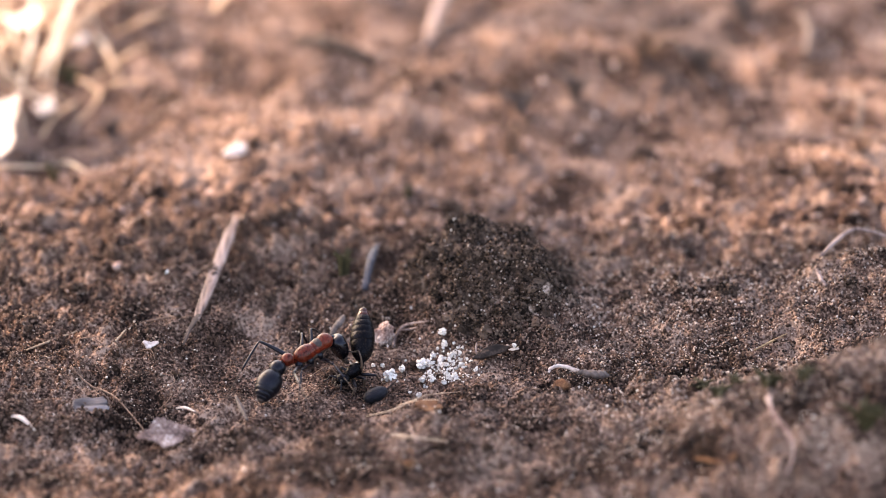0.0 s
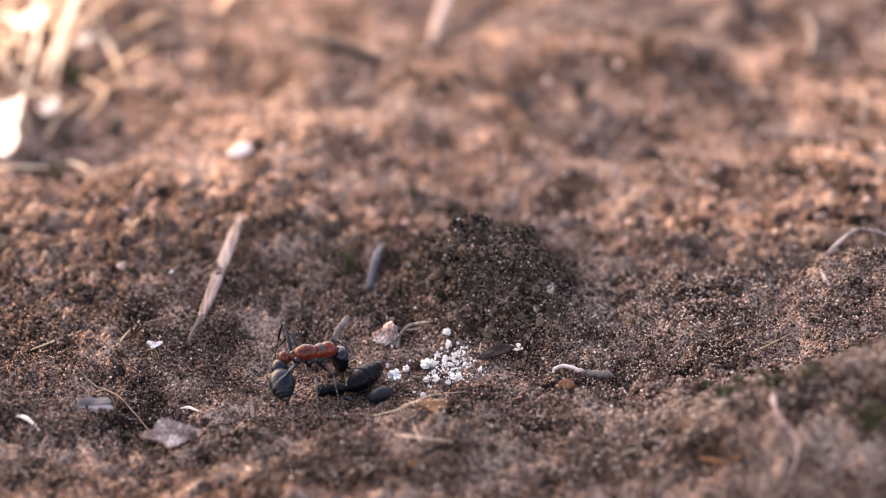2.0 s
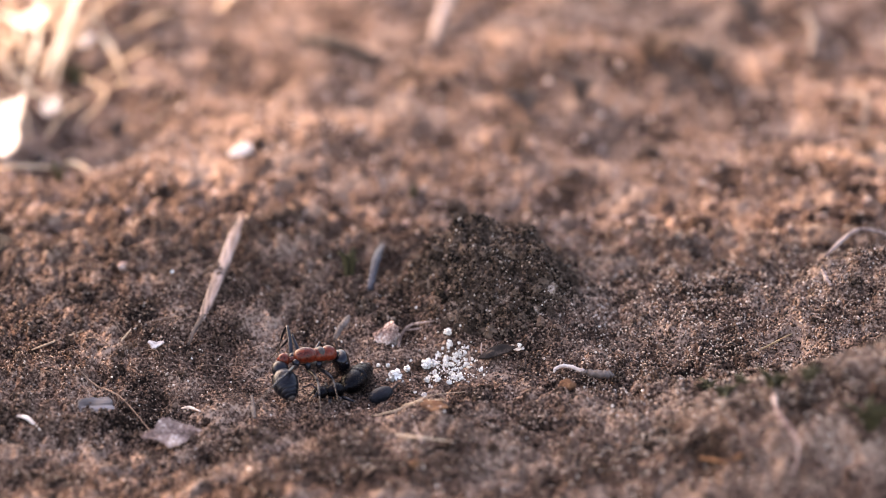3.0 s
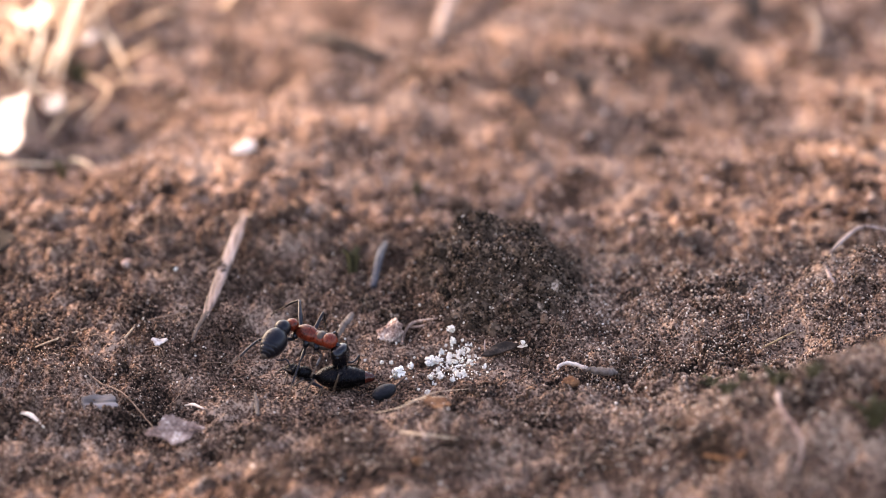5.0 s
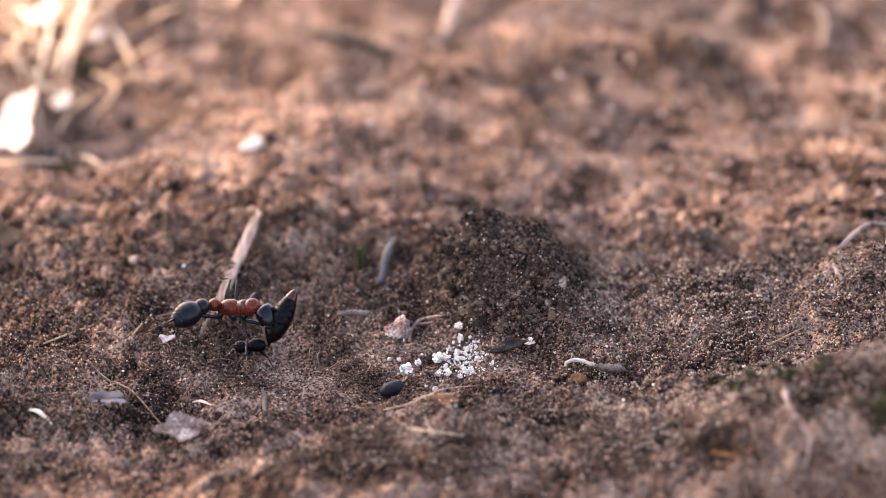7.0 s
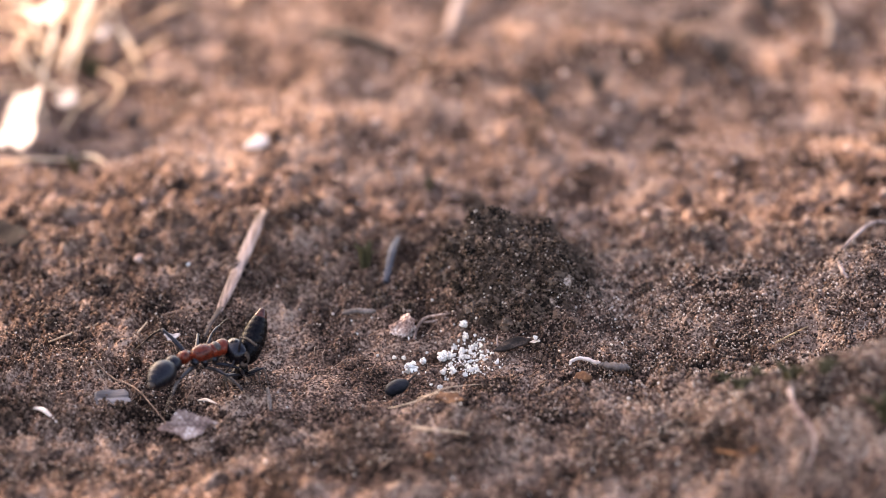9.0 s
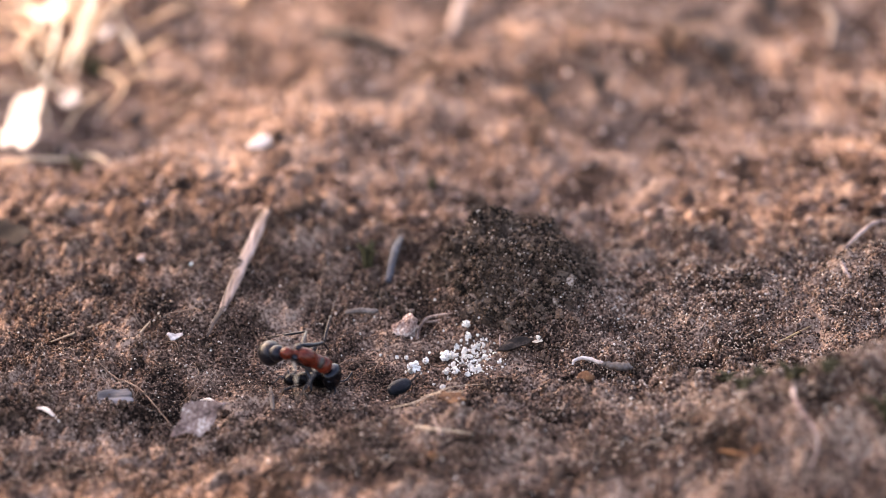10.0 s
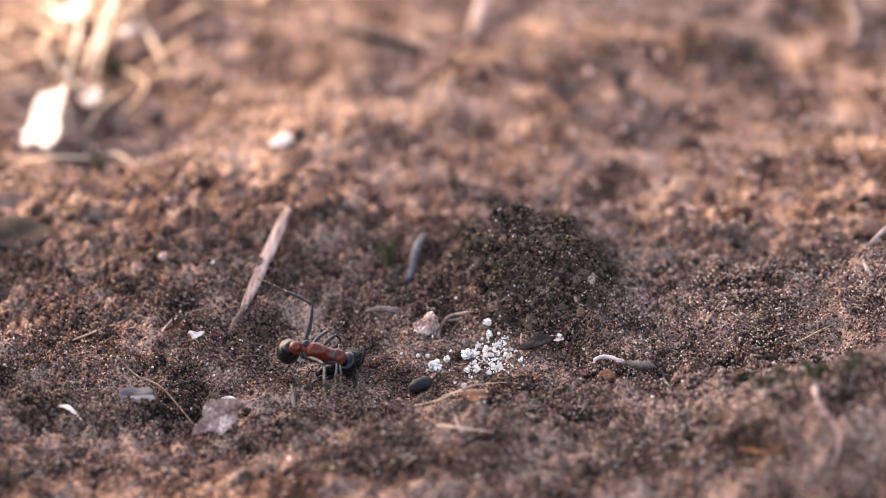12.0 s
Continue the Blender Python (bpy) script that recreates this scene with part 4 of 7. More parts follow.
# litter behind, in the sun
pebble("pebble", -15.4, 16.6, (1.05, 0.7, 0.55), PALE_STONE, "pale pinkish pebble lying on sunlit soil", "pebble", (0, -12, 10), 0.15, 0.2, 22)
flake("pale_leaf", -34.92, 21.68, (2.5, 4.0), PALE_LEAF, "bleached dry leaf glowing in the sun", "leaf", (14, -36, 0), 1.8, 0.2, 5, 0.3, 0.08, 4)
for i, (points, radius) in enumerate((
        ([(-34.51, 37.97, 0.6), (-33.66, 40.94, 1.8), (-32.51, 44.11, 2.6), (-33.68, 59.90, 3.2)], 0.42),
        ([(-33.54, 36.53, 0.4), (-32.74, 41.73, 1.6), (-30.28, 46.76, 1.2)], 0.25),
        ([(-35.81, 35.46, 0.4), (-35.77, 43.35, 1.2), (-40.38, 66.98, 1.5)], 0.2),
        ([(-30.76, 34.49, 0.5), (-31.91, 30.77, 0.9), (-32.85, 27.43, 0.3)], 0.22),
        ([(-32.57, 32.08, 0.5), (-34.24, 32.02, 1.3), (-38.22, 38.09, 1.6)], 0.2),
        ([(-30.11, 43.14, 0.5), (-28.80, 40.52, 0.8), (-27.25, 37.31, 0.3)], 0.33),
        ([(-39.93, 44.79, 0.5), (-37.33, 41.69, 1.2), (-34.10, 40.36, 0.8)], 0.25),
        ([(-42.16, 53.37, 0.5), (-38.54, 45.75, 1.6), (-36.46, 39.44, 0.6)], 0.25),
        ([(-31.59, 44.92, 0.4), (-34.40, 42.85, 1.4), (-37.62, 46.54, 0.6)], 0.2),
        ([(-31.88, 38.74, 0.3), (-28.88, 35.07, 1.0), (-30.67, 30.43, 0.3)], 0.18),
        ([(-29.12, 49.95, 0.4), (-30.59, 45.11, 1.2), (-33.48, 39.47, 0.8)], 0.22),
        ([(-20.77, 54.50, 0.5), (-19.31, 62.43, 1.5), (-18.10, 68.46, 1.0)], 0.4),
        ([(-35.81, 15.60, 0.3), (-32.93, 16.80, 0.5), (-30.29, 17.52, 0.3)], 0.26),
        ([(-29.85, 19.63, 0.3), (-28.83, 18.97, 0.6), (-27.34, 16.79, 0.3)], 0.25))):
    rod("dry_grass", points, (0.6 * radius, radius, 0.8 * radius, 0.3 * radius), BLEACHED_GRASS if i in (0, 2, 7, 4) else GOLDEN_GRASS, "bleached dry grass stalk in the sun" if i in (0, 2, 7, 4) else "golden dry grass stalk in the sun", "grass", seed=30 + i, flat=0.4, group="dry grass stalks")
grass_rng = np.random.RandomState(90)
for i in range(44):
    x, y, a = grass_rng.uniform(-46, -27), grass_rng.uniform(34, 66), grass_rng.uniform(0, 6.28)
    long, lift = grass_rng.uniform(1.5, 4), grass_rng.uniform(0.5, 2.2)
    rod("dry_grass", [(x, y, 0.3), (x + long * math.cos(a), y + long * math.sin(a), lift), (x + 2 * long * math.cos(a + 0.3), y + 2 * long * math.sin(a + 0.3), 0.5 * lift)], (0.08, 0.22, 0.07), GOLDEN_GRASS, "golden dry grass stalk in the sun", "grass", seed=120 + i, n=10, sides=6, flat=0.4, group="dry grass stalks")
for i in range(16):
    x, y, a = grass_rng.uniform(-42, -30), grass_rng.uniform(24, 52), grass_rng.uniform(0, 6.28)
    long, curl, lift = grass_rng.uniform(1.5, 3.5), grass_rng.uniform(-1.3, 1.3), grass_rng.uniform(0.6, 2.4)
    rod("dry_grass", [(x, y, 0.2), (x + long * math.cos(a), y + long * math.sin(a), lift), (x + long * (math.cos(a) + math.cos(a + curl)), y + long * (math.sin(a) + math.sin(a + curl)), lift), (x + long * (math.cos(a) + math.cos(a + curl) + math.cos(a + 2 * curl)), y + long * (math.sin(a) + math.sin(a + curl) + math.sin(a + 2 * curl)), 0.2)], (0.06, 0.13, 0.12, 0.04), GOLDEN_GRASS, "thin curling fibre of dry grass in the sun", "grass", seed=160 + i, n=12, sides=6, flat=0.5, group="dry grass stalks")
flake("leaf_scrap", -37.01, 46.11, (1.8, 1.6), PALE_LEAF, "bleached scrap of leaf in the sun", "leaf", (10, -20, 20), 1.2, 0.2, 15, 0.3)
flake("leaf_scrap", -31.50, 42.04, (0.9, 0.7), PALE_LEAF, "bleached scrap of leaf in the sun", "leaf", (5, -30, 60), 1.0, 0.2, 16, 0.3)
flake("leaf_scrap", -32.92, 31.19, (1.0, 1.2), PALE_LEAF, "bleached scrap of leaf in the sun", "leaf", (15, -25, 10), 0.8, 0.2, 17, 0.3)
rod("stick", [(-0.20, 38.70, 0.6), (0.87, 55.90, 1.6), (2.77, 68.33, 2.4)], (0.45, 0.7, 0.8), SPLINTER, "thick pinkish dry stalk lying on soil behind", "stalk", seed=40)
rod("twig", [(-12.77, 51.29, 0.3), (-8.89, 42.68, 0.8), (-4.70, 38.25, 0.3)], (0.3, 0.6, 0.35), BARK, "dark fallen twig on sunlit soil", "twig", seed=41)
rod("straw", [(35.47, 31.99, 0.3), (36.33, 28.51, 1.4), (34.83, 22.38, 0.3)], (0.15, 0.22, 0.12), DRIFT, "curved pale straw on the ground behind", "straw", seed=42)
rod("straw", [(33.95, 46.23, 0.3), (34.12, 42.18, 1.0), (33.22, 38.15, 0.3)], (0.25, 0.4, 0.25), DRIFT, "pale stalk on the ground behind", "straw", seed=43)
flake("dark_leaf", -33.03, 0.58, (2.4, 1.7), DARK_LEAF, "curled dark rotting leaf on the soil", "leaf", (18, 6, 0), 0.5, 0.15, 11, 0.15, 0.1, 3)
tuft("dry_tuft", 12.36, 31.08, 34, 2.4, DRIFT, "dark ragged clump of dead moss behind", 11, 1.3, 0.6)
tuft("dry_tuft", 23.51, 35.15, 40, 2.8, DRIFT, "dark ragged clump of dead moss behind", 12, 1.5, 0.6)
tuft("dry_tuft", 18.64, 36.98, 40, 3.0, ROOT, "rusty ragged clump of dead moss behind", 13, 1.5, 0.6)
tuft("dry_tuft", 7.64, 27.74, 26, 2.0, DRIFT, "dark ragged clump of dead moss behind", 14, 1.4, 0.6)
tuft("dry_tuft", 29.18, 47.06, 26, 3.2, DRIFT, "dark ragged clump of dead moss behind", 15, 1.2, 0.6)
tuft("dry_tuft", -27.26, 30.09, 26, 1.8, DRIFT, "dark ragged clump of dead moss behind", 16, 1.5, 0.6)
tuft("dry_tuft", 33.76, 15.73, 20, 1.8, ROOT, "rusty ragged clump of dead moss behind", 17, 1.4, 0.6)


def build_fine_rootlets():
    """Hair-thin fibres on the soil of the hollow and the mound."""
    rng = np.random.RandomState(50)
    strewn = [(rng.uniform(-28, -3), rng.uniform(-21, -3)) for i in range(9)] + [(rng.uniform(8, 28), rng.uniform(-20, -11)) for i in range(5)]
    for i, (x, y) in enumerate(((-5.25, -17.49), (-6.03, -16.31), (-19.70, -19.49), (-16.48, -17.82), (-8.24, -16.19), (3.15, -16.69), (6.65, -11.26), (-0.53, -11.54), (7.65, -14.24), (-17.25, -20.58), (-23.84, -19.27), (-12.40, -14.63), (26.90, -11.32), (-6.62, -19.49), (1.37, -10.34), (-22.09, -11.41), *strewn)):
        a, pts = rng.uniform(0, 6.28), []
        for k in range(4):
            pts.append((x, y, (0.08, 0.3, 0.25, 0.06)[k]))
            x, y, a = x + 0.75 * math.cos(a), y + 0.75 * math.sin(a), a + rng.normal() * 0.7
        rod("rootlet", pts, (0.02, 0.035, 0.03, 0.015), ROOT, "hair-thin brown rootlet on the soil", "rootlet", seed=60 + i, n=12, sides=5, group="fine rootlets")


build_fine_rootlets()


# ---- the two ants ----
HIPS = {"front": (0.2, 0.5, -0.74), "mid": (-0.55, 0.52, -0.8), "hind": (-1.38, 0.5, -0.46)}
REACH = {"front": (1.6, 2.6), "mid": (2.0, 3.2), "hind": (2.4, 4.2)}


def femur_shape(length, thick):
    t = np.linspace(0, 1, 12)
    line = np.stack([t * length, 0 * t, 0.05 * length * np.sin(math.pi * t)], 1)
    return tube(line, np.interp(t, (0, 0.12, 0.4, 0.85, 1), (0.55 * thick, 0.8 * thick, thick, 0.62 * thick, 0.6 * thick)), 10)


def tibia_shape(length, thick):
    t = np.linspace(0, 1, 9)
    line = np.stack([t * length, 0 * t, 0.03 * length * np.sin(math.pi * t)], 1)
    return tube(line, np.interp(t, (0, 0.1, 0.6, 1), (0.5 * thick, 0.8 * thick, thick, 0.7 * thick)), 8)


def tarsus_shape(start, length, thick):
    """Five short joints with a pair of claws."""
    shapes, x = [], start
    for i, share in enumerate((0.42, 0.2, 0.15, 0.11, 0.12)):
        e = share * length
        z = -0.05 * i * i / 16 * length
        shapes.append(tube([(x, 0, z), (x + 0.5 * e, 0, z), (x + e, 0, z - 0.01 * length * i)], (0.7 * thick, 0.75 * thick, thick), 6))
        x += e
    for s in (-1, 1):
        shapes.append(tube([(x, 0, z), (x + 0.07, 0.05 * s, z + 0.01), (x + 0.12, 0.08 * s, z - 0.05)], (0.022, 0.018, 0.006), 5))
    return joined(*shapes)


def bristles(rows, count, length, seed, lo=0.1, hi=0.95):
    """Fine short hairs standing on a body given by sections rows."""
    rng, shapes = np.random.RandomState(seed), []
    xs = [r[0] for r in rows]
    for i in range(count):
        x, a = xs[0] + (xs[-1] - xs[0]) * rng.uniform(lo, hi), rng.uniform(0, 2 * math.pi)
        w, h, s = (np.interp(x, xs, [r[k] for r in rows]) for k in (1, 2, 3))
        p = np.array((x, w * math.cos(a), s + h * math.sin(a)))
        n = np.array((0.5 * np.sign(xs[-1] - xs[0]), math.cos(a), math.sin(a)))
        shapes.append(tube([p, p + n * length], (0.008, 0.003), 3))
    return joined(*shapes)


def build_ant():
    """A red-backed ant. Its space: x ahead, z up, the middle of the thorax at the origin."""
    ant = tagged(new("ant"), "live ant with red thorax, black head and grey gaster", "ant")
    p = {}
    rear = [(x - 1.45, w, h, s - 0.05) for x, w, h, s in pod(1.62, 0.55, 0.52, 0.32, 0.36, 16, 0.1)]
    front = [(x + 0.36, w, h, s + 0.05) for x, w, h, s in pod(1.08, 0.55, 0.5, 0.38, 0.42, 16, 0.05)]
    part("propodeum", sections(rear, 22), RED, ant)
    part("pronotum", sections(front, 22), RED, ant)
    part("mesonotum", sections([(x - 0.32, w, h, s + 0.03) for x, w, h, s in pod(1.3, 0.49, 0.44, 0.26, 0.26, 14)], 20), RED, ant)
    part("back_plate", sections([(x + 0.0, w, h, s + 0.27) for x, w, h, s in pod(0.62, 0.4, 0.27, 0.42, 0.42, 12)], 18), DULL, ant, "dusky plate on the middle back")
    part("breast", sections([(x - 1.1, w, h, s - 0.42) for x, w, h, s in pod(2.1, 0.44, 0.36, 0.4, 0.4, 12)], 18), DULL, ant, "dark underside of the thorax")
    part("thorax_hairs", joined(bristles(rear, 60, 0.1, 1), bristles(front, 50, 0.1, 2)), DULL, ant)
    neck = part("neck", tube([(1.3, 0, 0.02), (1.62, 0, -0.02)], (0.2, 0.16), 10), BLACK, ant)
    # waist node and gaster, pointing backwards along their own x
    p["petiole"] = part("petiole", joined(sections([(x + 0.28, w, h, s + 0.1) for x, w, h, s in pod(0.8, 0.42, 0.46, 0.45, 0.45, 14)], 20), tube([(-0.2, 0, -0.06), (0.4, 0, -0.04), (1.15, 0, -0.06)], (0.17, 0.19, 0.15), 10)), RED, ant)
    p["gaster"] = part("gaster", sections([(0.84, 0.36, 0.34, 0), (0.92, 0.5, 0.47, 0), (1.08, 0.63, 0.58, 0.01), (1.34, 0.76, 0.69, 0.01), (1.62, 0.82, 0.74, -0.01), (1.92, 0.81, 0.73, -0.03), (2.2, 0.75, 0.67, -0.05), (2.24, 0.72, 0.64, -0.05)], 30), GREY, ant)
    part("gaster_base", sections(pod(1.06, 0.54, 0.53, 0.48, 0.42, 18), 26), GREY, p["gaster"], "round first gaster segment")
    for x0, x1, r0, r1, rise in ((2.18, 2.5, 0.735, 0.61, -0.07), (2.46, 2.74, 0.6, 0.45, -0.12), (2.7, 2.9, 0.44, 0.29, -0.18)):
        part("gaster_ring", sections([(x0, r0 - 0.05, 0.88 * r0 - 0.05, rise + 0.03), (x0 + 0.05, r0, 0.88 * r0, rise + 0.02), ((x0 + x1) / 2, 0.55 * r0 + 0.45 * r1, 0.88 * (0.55 * r0 + 0.45 * r1), rise), (x1 - 0.02, r1, 0.88 * r1, rise - 0.04), (x1, r1 - 0.06, 0.88 * r1 - 0.06, rise - 0.04)], 26), GREY, p["gaster"])
        part("gaster_seam", sections([(x0 - 0.015, r0 + 0.006, 0.88 * r0 + 0.006, rise + 0.03), (x0 + 0.01, r0 + 0.006, 0.88 * r0 + 0.006, rise + 0.03), (x0 + 0.03, r0 - 0.02, 0.88 * r0 - 0.02, rise + 0.03)], 26), BLACK, p["gaster"])
    part("gaster_tip", sections([(2.84, 0.28, 0.25, -0.22), (2.92, 0.25, 0.22, -0.24), (3.0, 0.16, 0.14, -0.28), (3.06, 0.05, 0.05, -0.31)], 18), DULL, p["gaster"])
    part("gaster_hairs", bristles([(0.9, 0.52, 0.5, 0), (1.4, 0.75, 0.68, 0), (2.2, 0.66, 0.59, -0.06), (2.8, 0.28, 0.26, -0.28)], 240, 0.07, 7), DULL, p["gaster"])
    # head along its own x, jaws at the end
    head_rows = [(0.0, 0.3, 0.28, 0.05), (0.06, 0.52, 0.42, 0.06), (0.2, 0.7, 0.52, 0.06), (0.5, 0.78, 0.56, 0.04), (0.9, 0.76, 0.54, 0.0), (1.25, 0.66, 0.46, -0.05), (1.5, 0.5, 0.34, -0.1), (1.6, 0.34, 0.22, -0.12)]
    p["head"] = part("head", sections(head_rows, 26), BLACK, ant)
    for s in (-1, 1):
        part("eye", lump_at(0.17, 0.1, 0.15, (0.62, 0.69 * s, 0.2)), BLACK, p["head"])
        part("mandible", tube(bent([(1.45, 0.34 * s, -0.15), (1.75, 0.36 * s, -0.2), (1.98, 0.2 * s, -0.22), (2.05, 0.02 * s, -0.22)], 9), (0.17, 0.17, 0.16, 0.15, 0.13, 0.12, 0.1, 0.08, 0.05, 0.03), 8, 0.7), BARK, p["head"])
        scape = bent([(1.3, 0.22 * s, 0.2), (1.5, 0.7 * s, 0.45), (1.35, 1.35 * s, 0.55)], 8)
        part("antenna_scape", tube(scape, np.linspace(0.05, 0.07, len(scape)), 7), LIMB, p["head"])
        whip = bent([(1.35, 1.35 * s, 0.55), (1.8, 1.5 * s, 0.35), (2.4, 1.45 * s, 0.0)], 12)
        part("antenna_whip", tube(whip, np.linspace(0.05, 0.075, len(whip)), 7), TOE, p["head"])
    part("head_hairs", bristles(head_rows, 50, 0.09, 4), LIMB, p["head"])
    for pair in HIPS:
        hx, hy, hz = HIPS[pair]
        thigh, shin = REACH[pair]
        fat = {"front": 0.14, "mid": 0.135, "hind": 0.155}[pair]
        for side, s in (("left", 1), ("right", -1)):
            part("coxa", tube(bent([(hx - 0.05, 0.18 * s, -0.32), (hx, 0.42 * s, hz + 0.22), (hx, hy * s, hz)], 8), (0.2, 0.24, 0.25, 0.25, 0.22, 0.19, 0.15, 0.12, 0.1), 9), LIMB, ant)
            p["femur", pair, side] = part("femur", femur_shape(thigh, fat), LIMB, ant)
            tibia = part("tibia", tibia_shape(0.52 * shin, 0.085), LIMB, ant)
            part("tarsus", tarsus_shape(0.52 * shin, 0.48 * shin, 0.045), TOE, tibia)
            p["tibia", pair, side] = tibia
    return ant, p


def lump_at(rx, ry, rz, at):
    v, f = lump(rx, ry, rz, 0.0, 1, 3)
    return [(a + at[0], b + at[1], c + at[2]) for a, b, c in v], f


def build_prey():
    """The black ant that is carried. Its space: the waist at the origin, head along x."""
    prey = tagged(new("captured_ant"), "dead black ant with maroon-tipped gaster held in jaws", "ant")
    p = {}
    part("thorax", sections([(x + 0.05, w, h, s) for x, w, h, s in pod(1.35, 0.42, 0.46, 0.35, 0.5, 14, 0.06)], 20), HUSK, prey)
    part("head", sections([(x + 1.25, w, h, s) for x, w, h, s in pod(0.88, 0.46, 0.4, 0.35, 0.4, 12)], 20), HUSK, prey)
    for s in (-1, 1):
        part("mandible", tube(bent([(2.0, 0.2 * s, -0.05), (2.22, 0.22 * s, -0.1), (2.36, 0.06 * s, -0.1)], 6), (0.08, 0.08, 0.07, 0.06, 0.05, 0.04, 0.02), 6), TOE, prey)
        whip = bent([(1.9, 0.18 * s, 0.15), (2.15, 0.5 * s, 0.4), (2.35, 0.65 * s, 0.2), (2.6, 0.85 * s, 0.1)], 12)
        part("antenna", tube(whip, np.linspace(0.06, 0.04, len(whip)), 6), LIMB, prey)
        for k, (x, reach, sweep) in enumerate(((1.1, 1.0, 0.9), (0.75, 1.15, 0.1), (0.4, 1.3, -0.7))):
            knee = (x + 0.5 * reach * sweep, s * (0.35 + 0.7 * reach), -0.25 + 0.25 * (k == 1))
            foot = (x + 1.1 * reach * sweep, s * (0.4 + 0.55 * reach), -0.95 * reach - 0.2)
            leg = part("leg", tube(bent([(x, 0.25 * s, -0.3), knee], 6), (0.1, 0.11, 0.12, 0.11, 0.1, 0.08, 0.07), 7), LIMB, prey)
            part("shin", tube(bent([knee, np.array(knee) * 0.5 + np.array(foot) * 0.5 + (0.08, 0, 0.05), foot], 8), (0.06, 0.075, 0.07, 0.06, 0.05, 0.04, 0.035, 0.03, 0.02), 6), TOE, leg)
    rows = [(-0.05, 0.12, 0.12, 0), (0.1, 0.16, 0.24, 0.05), (0.22, 0.14, 0.14, 0), (0.34, 0.36, 0.34, 0), (0.6, 0.6, 0.55, 0), (1.0, 0.75, 0.69, 0), (1.4, 0.8, 0.73, 0), (1.5, 0.77, 0.7, 0)]
    rows = [(1.14 * x, w, h, r) for x, w, h, r in rows]
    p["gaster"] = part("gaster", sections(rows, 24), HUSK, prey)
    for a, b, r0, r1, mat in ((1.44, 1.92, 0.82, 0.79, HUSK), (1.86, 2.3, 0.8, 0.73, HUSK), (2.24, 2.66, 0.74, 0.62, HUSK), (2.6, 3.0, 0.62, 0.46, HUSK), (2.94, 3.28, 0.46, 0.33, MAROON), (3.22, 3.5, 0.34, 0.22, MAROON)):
        a, b = 1.14 * a, 1.14 * b
        part("gaster_ring", sections([(a, r0 - 0.025, 0.92 * r0 - 0.025, 0), (a + 0.05, r0, 0.92 * r0, 0), ((a + b) / 2, (r0 + r1) / 2 + 0.012, 0.92 * (r0 + r1) / 2 + 0.012, 0), (b - 0.02, r1 + 0.01, 0.92 * r1 + 0.01, 0), (b, r1 - 0.01, 0.92 * r1 - 0.01, 0)], 24), mat, p["gaster"])
    part("sting_tip", tube([(3.92, 0, 0), (4.02, 0, 0.03), (4.12, 0, 0.02)], (0.12, 0.07, 0.02), 8), MAROON, p["gaster"])
    part("gaster_hairs", bristles([(0.5, 0.5, 0.48, 0), (1.3, 0.84, 0.77, 0), (2.2, 0.78, 0.72, 0), (3.0, 0.5, 0.45, 0)], 320, 0.09, 5), TOE, p["gaster"])
    return prey, p


ant, ant_part = build_ant()
prey, prey_part = build_prey()


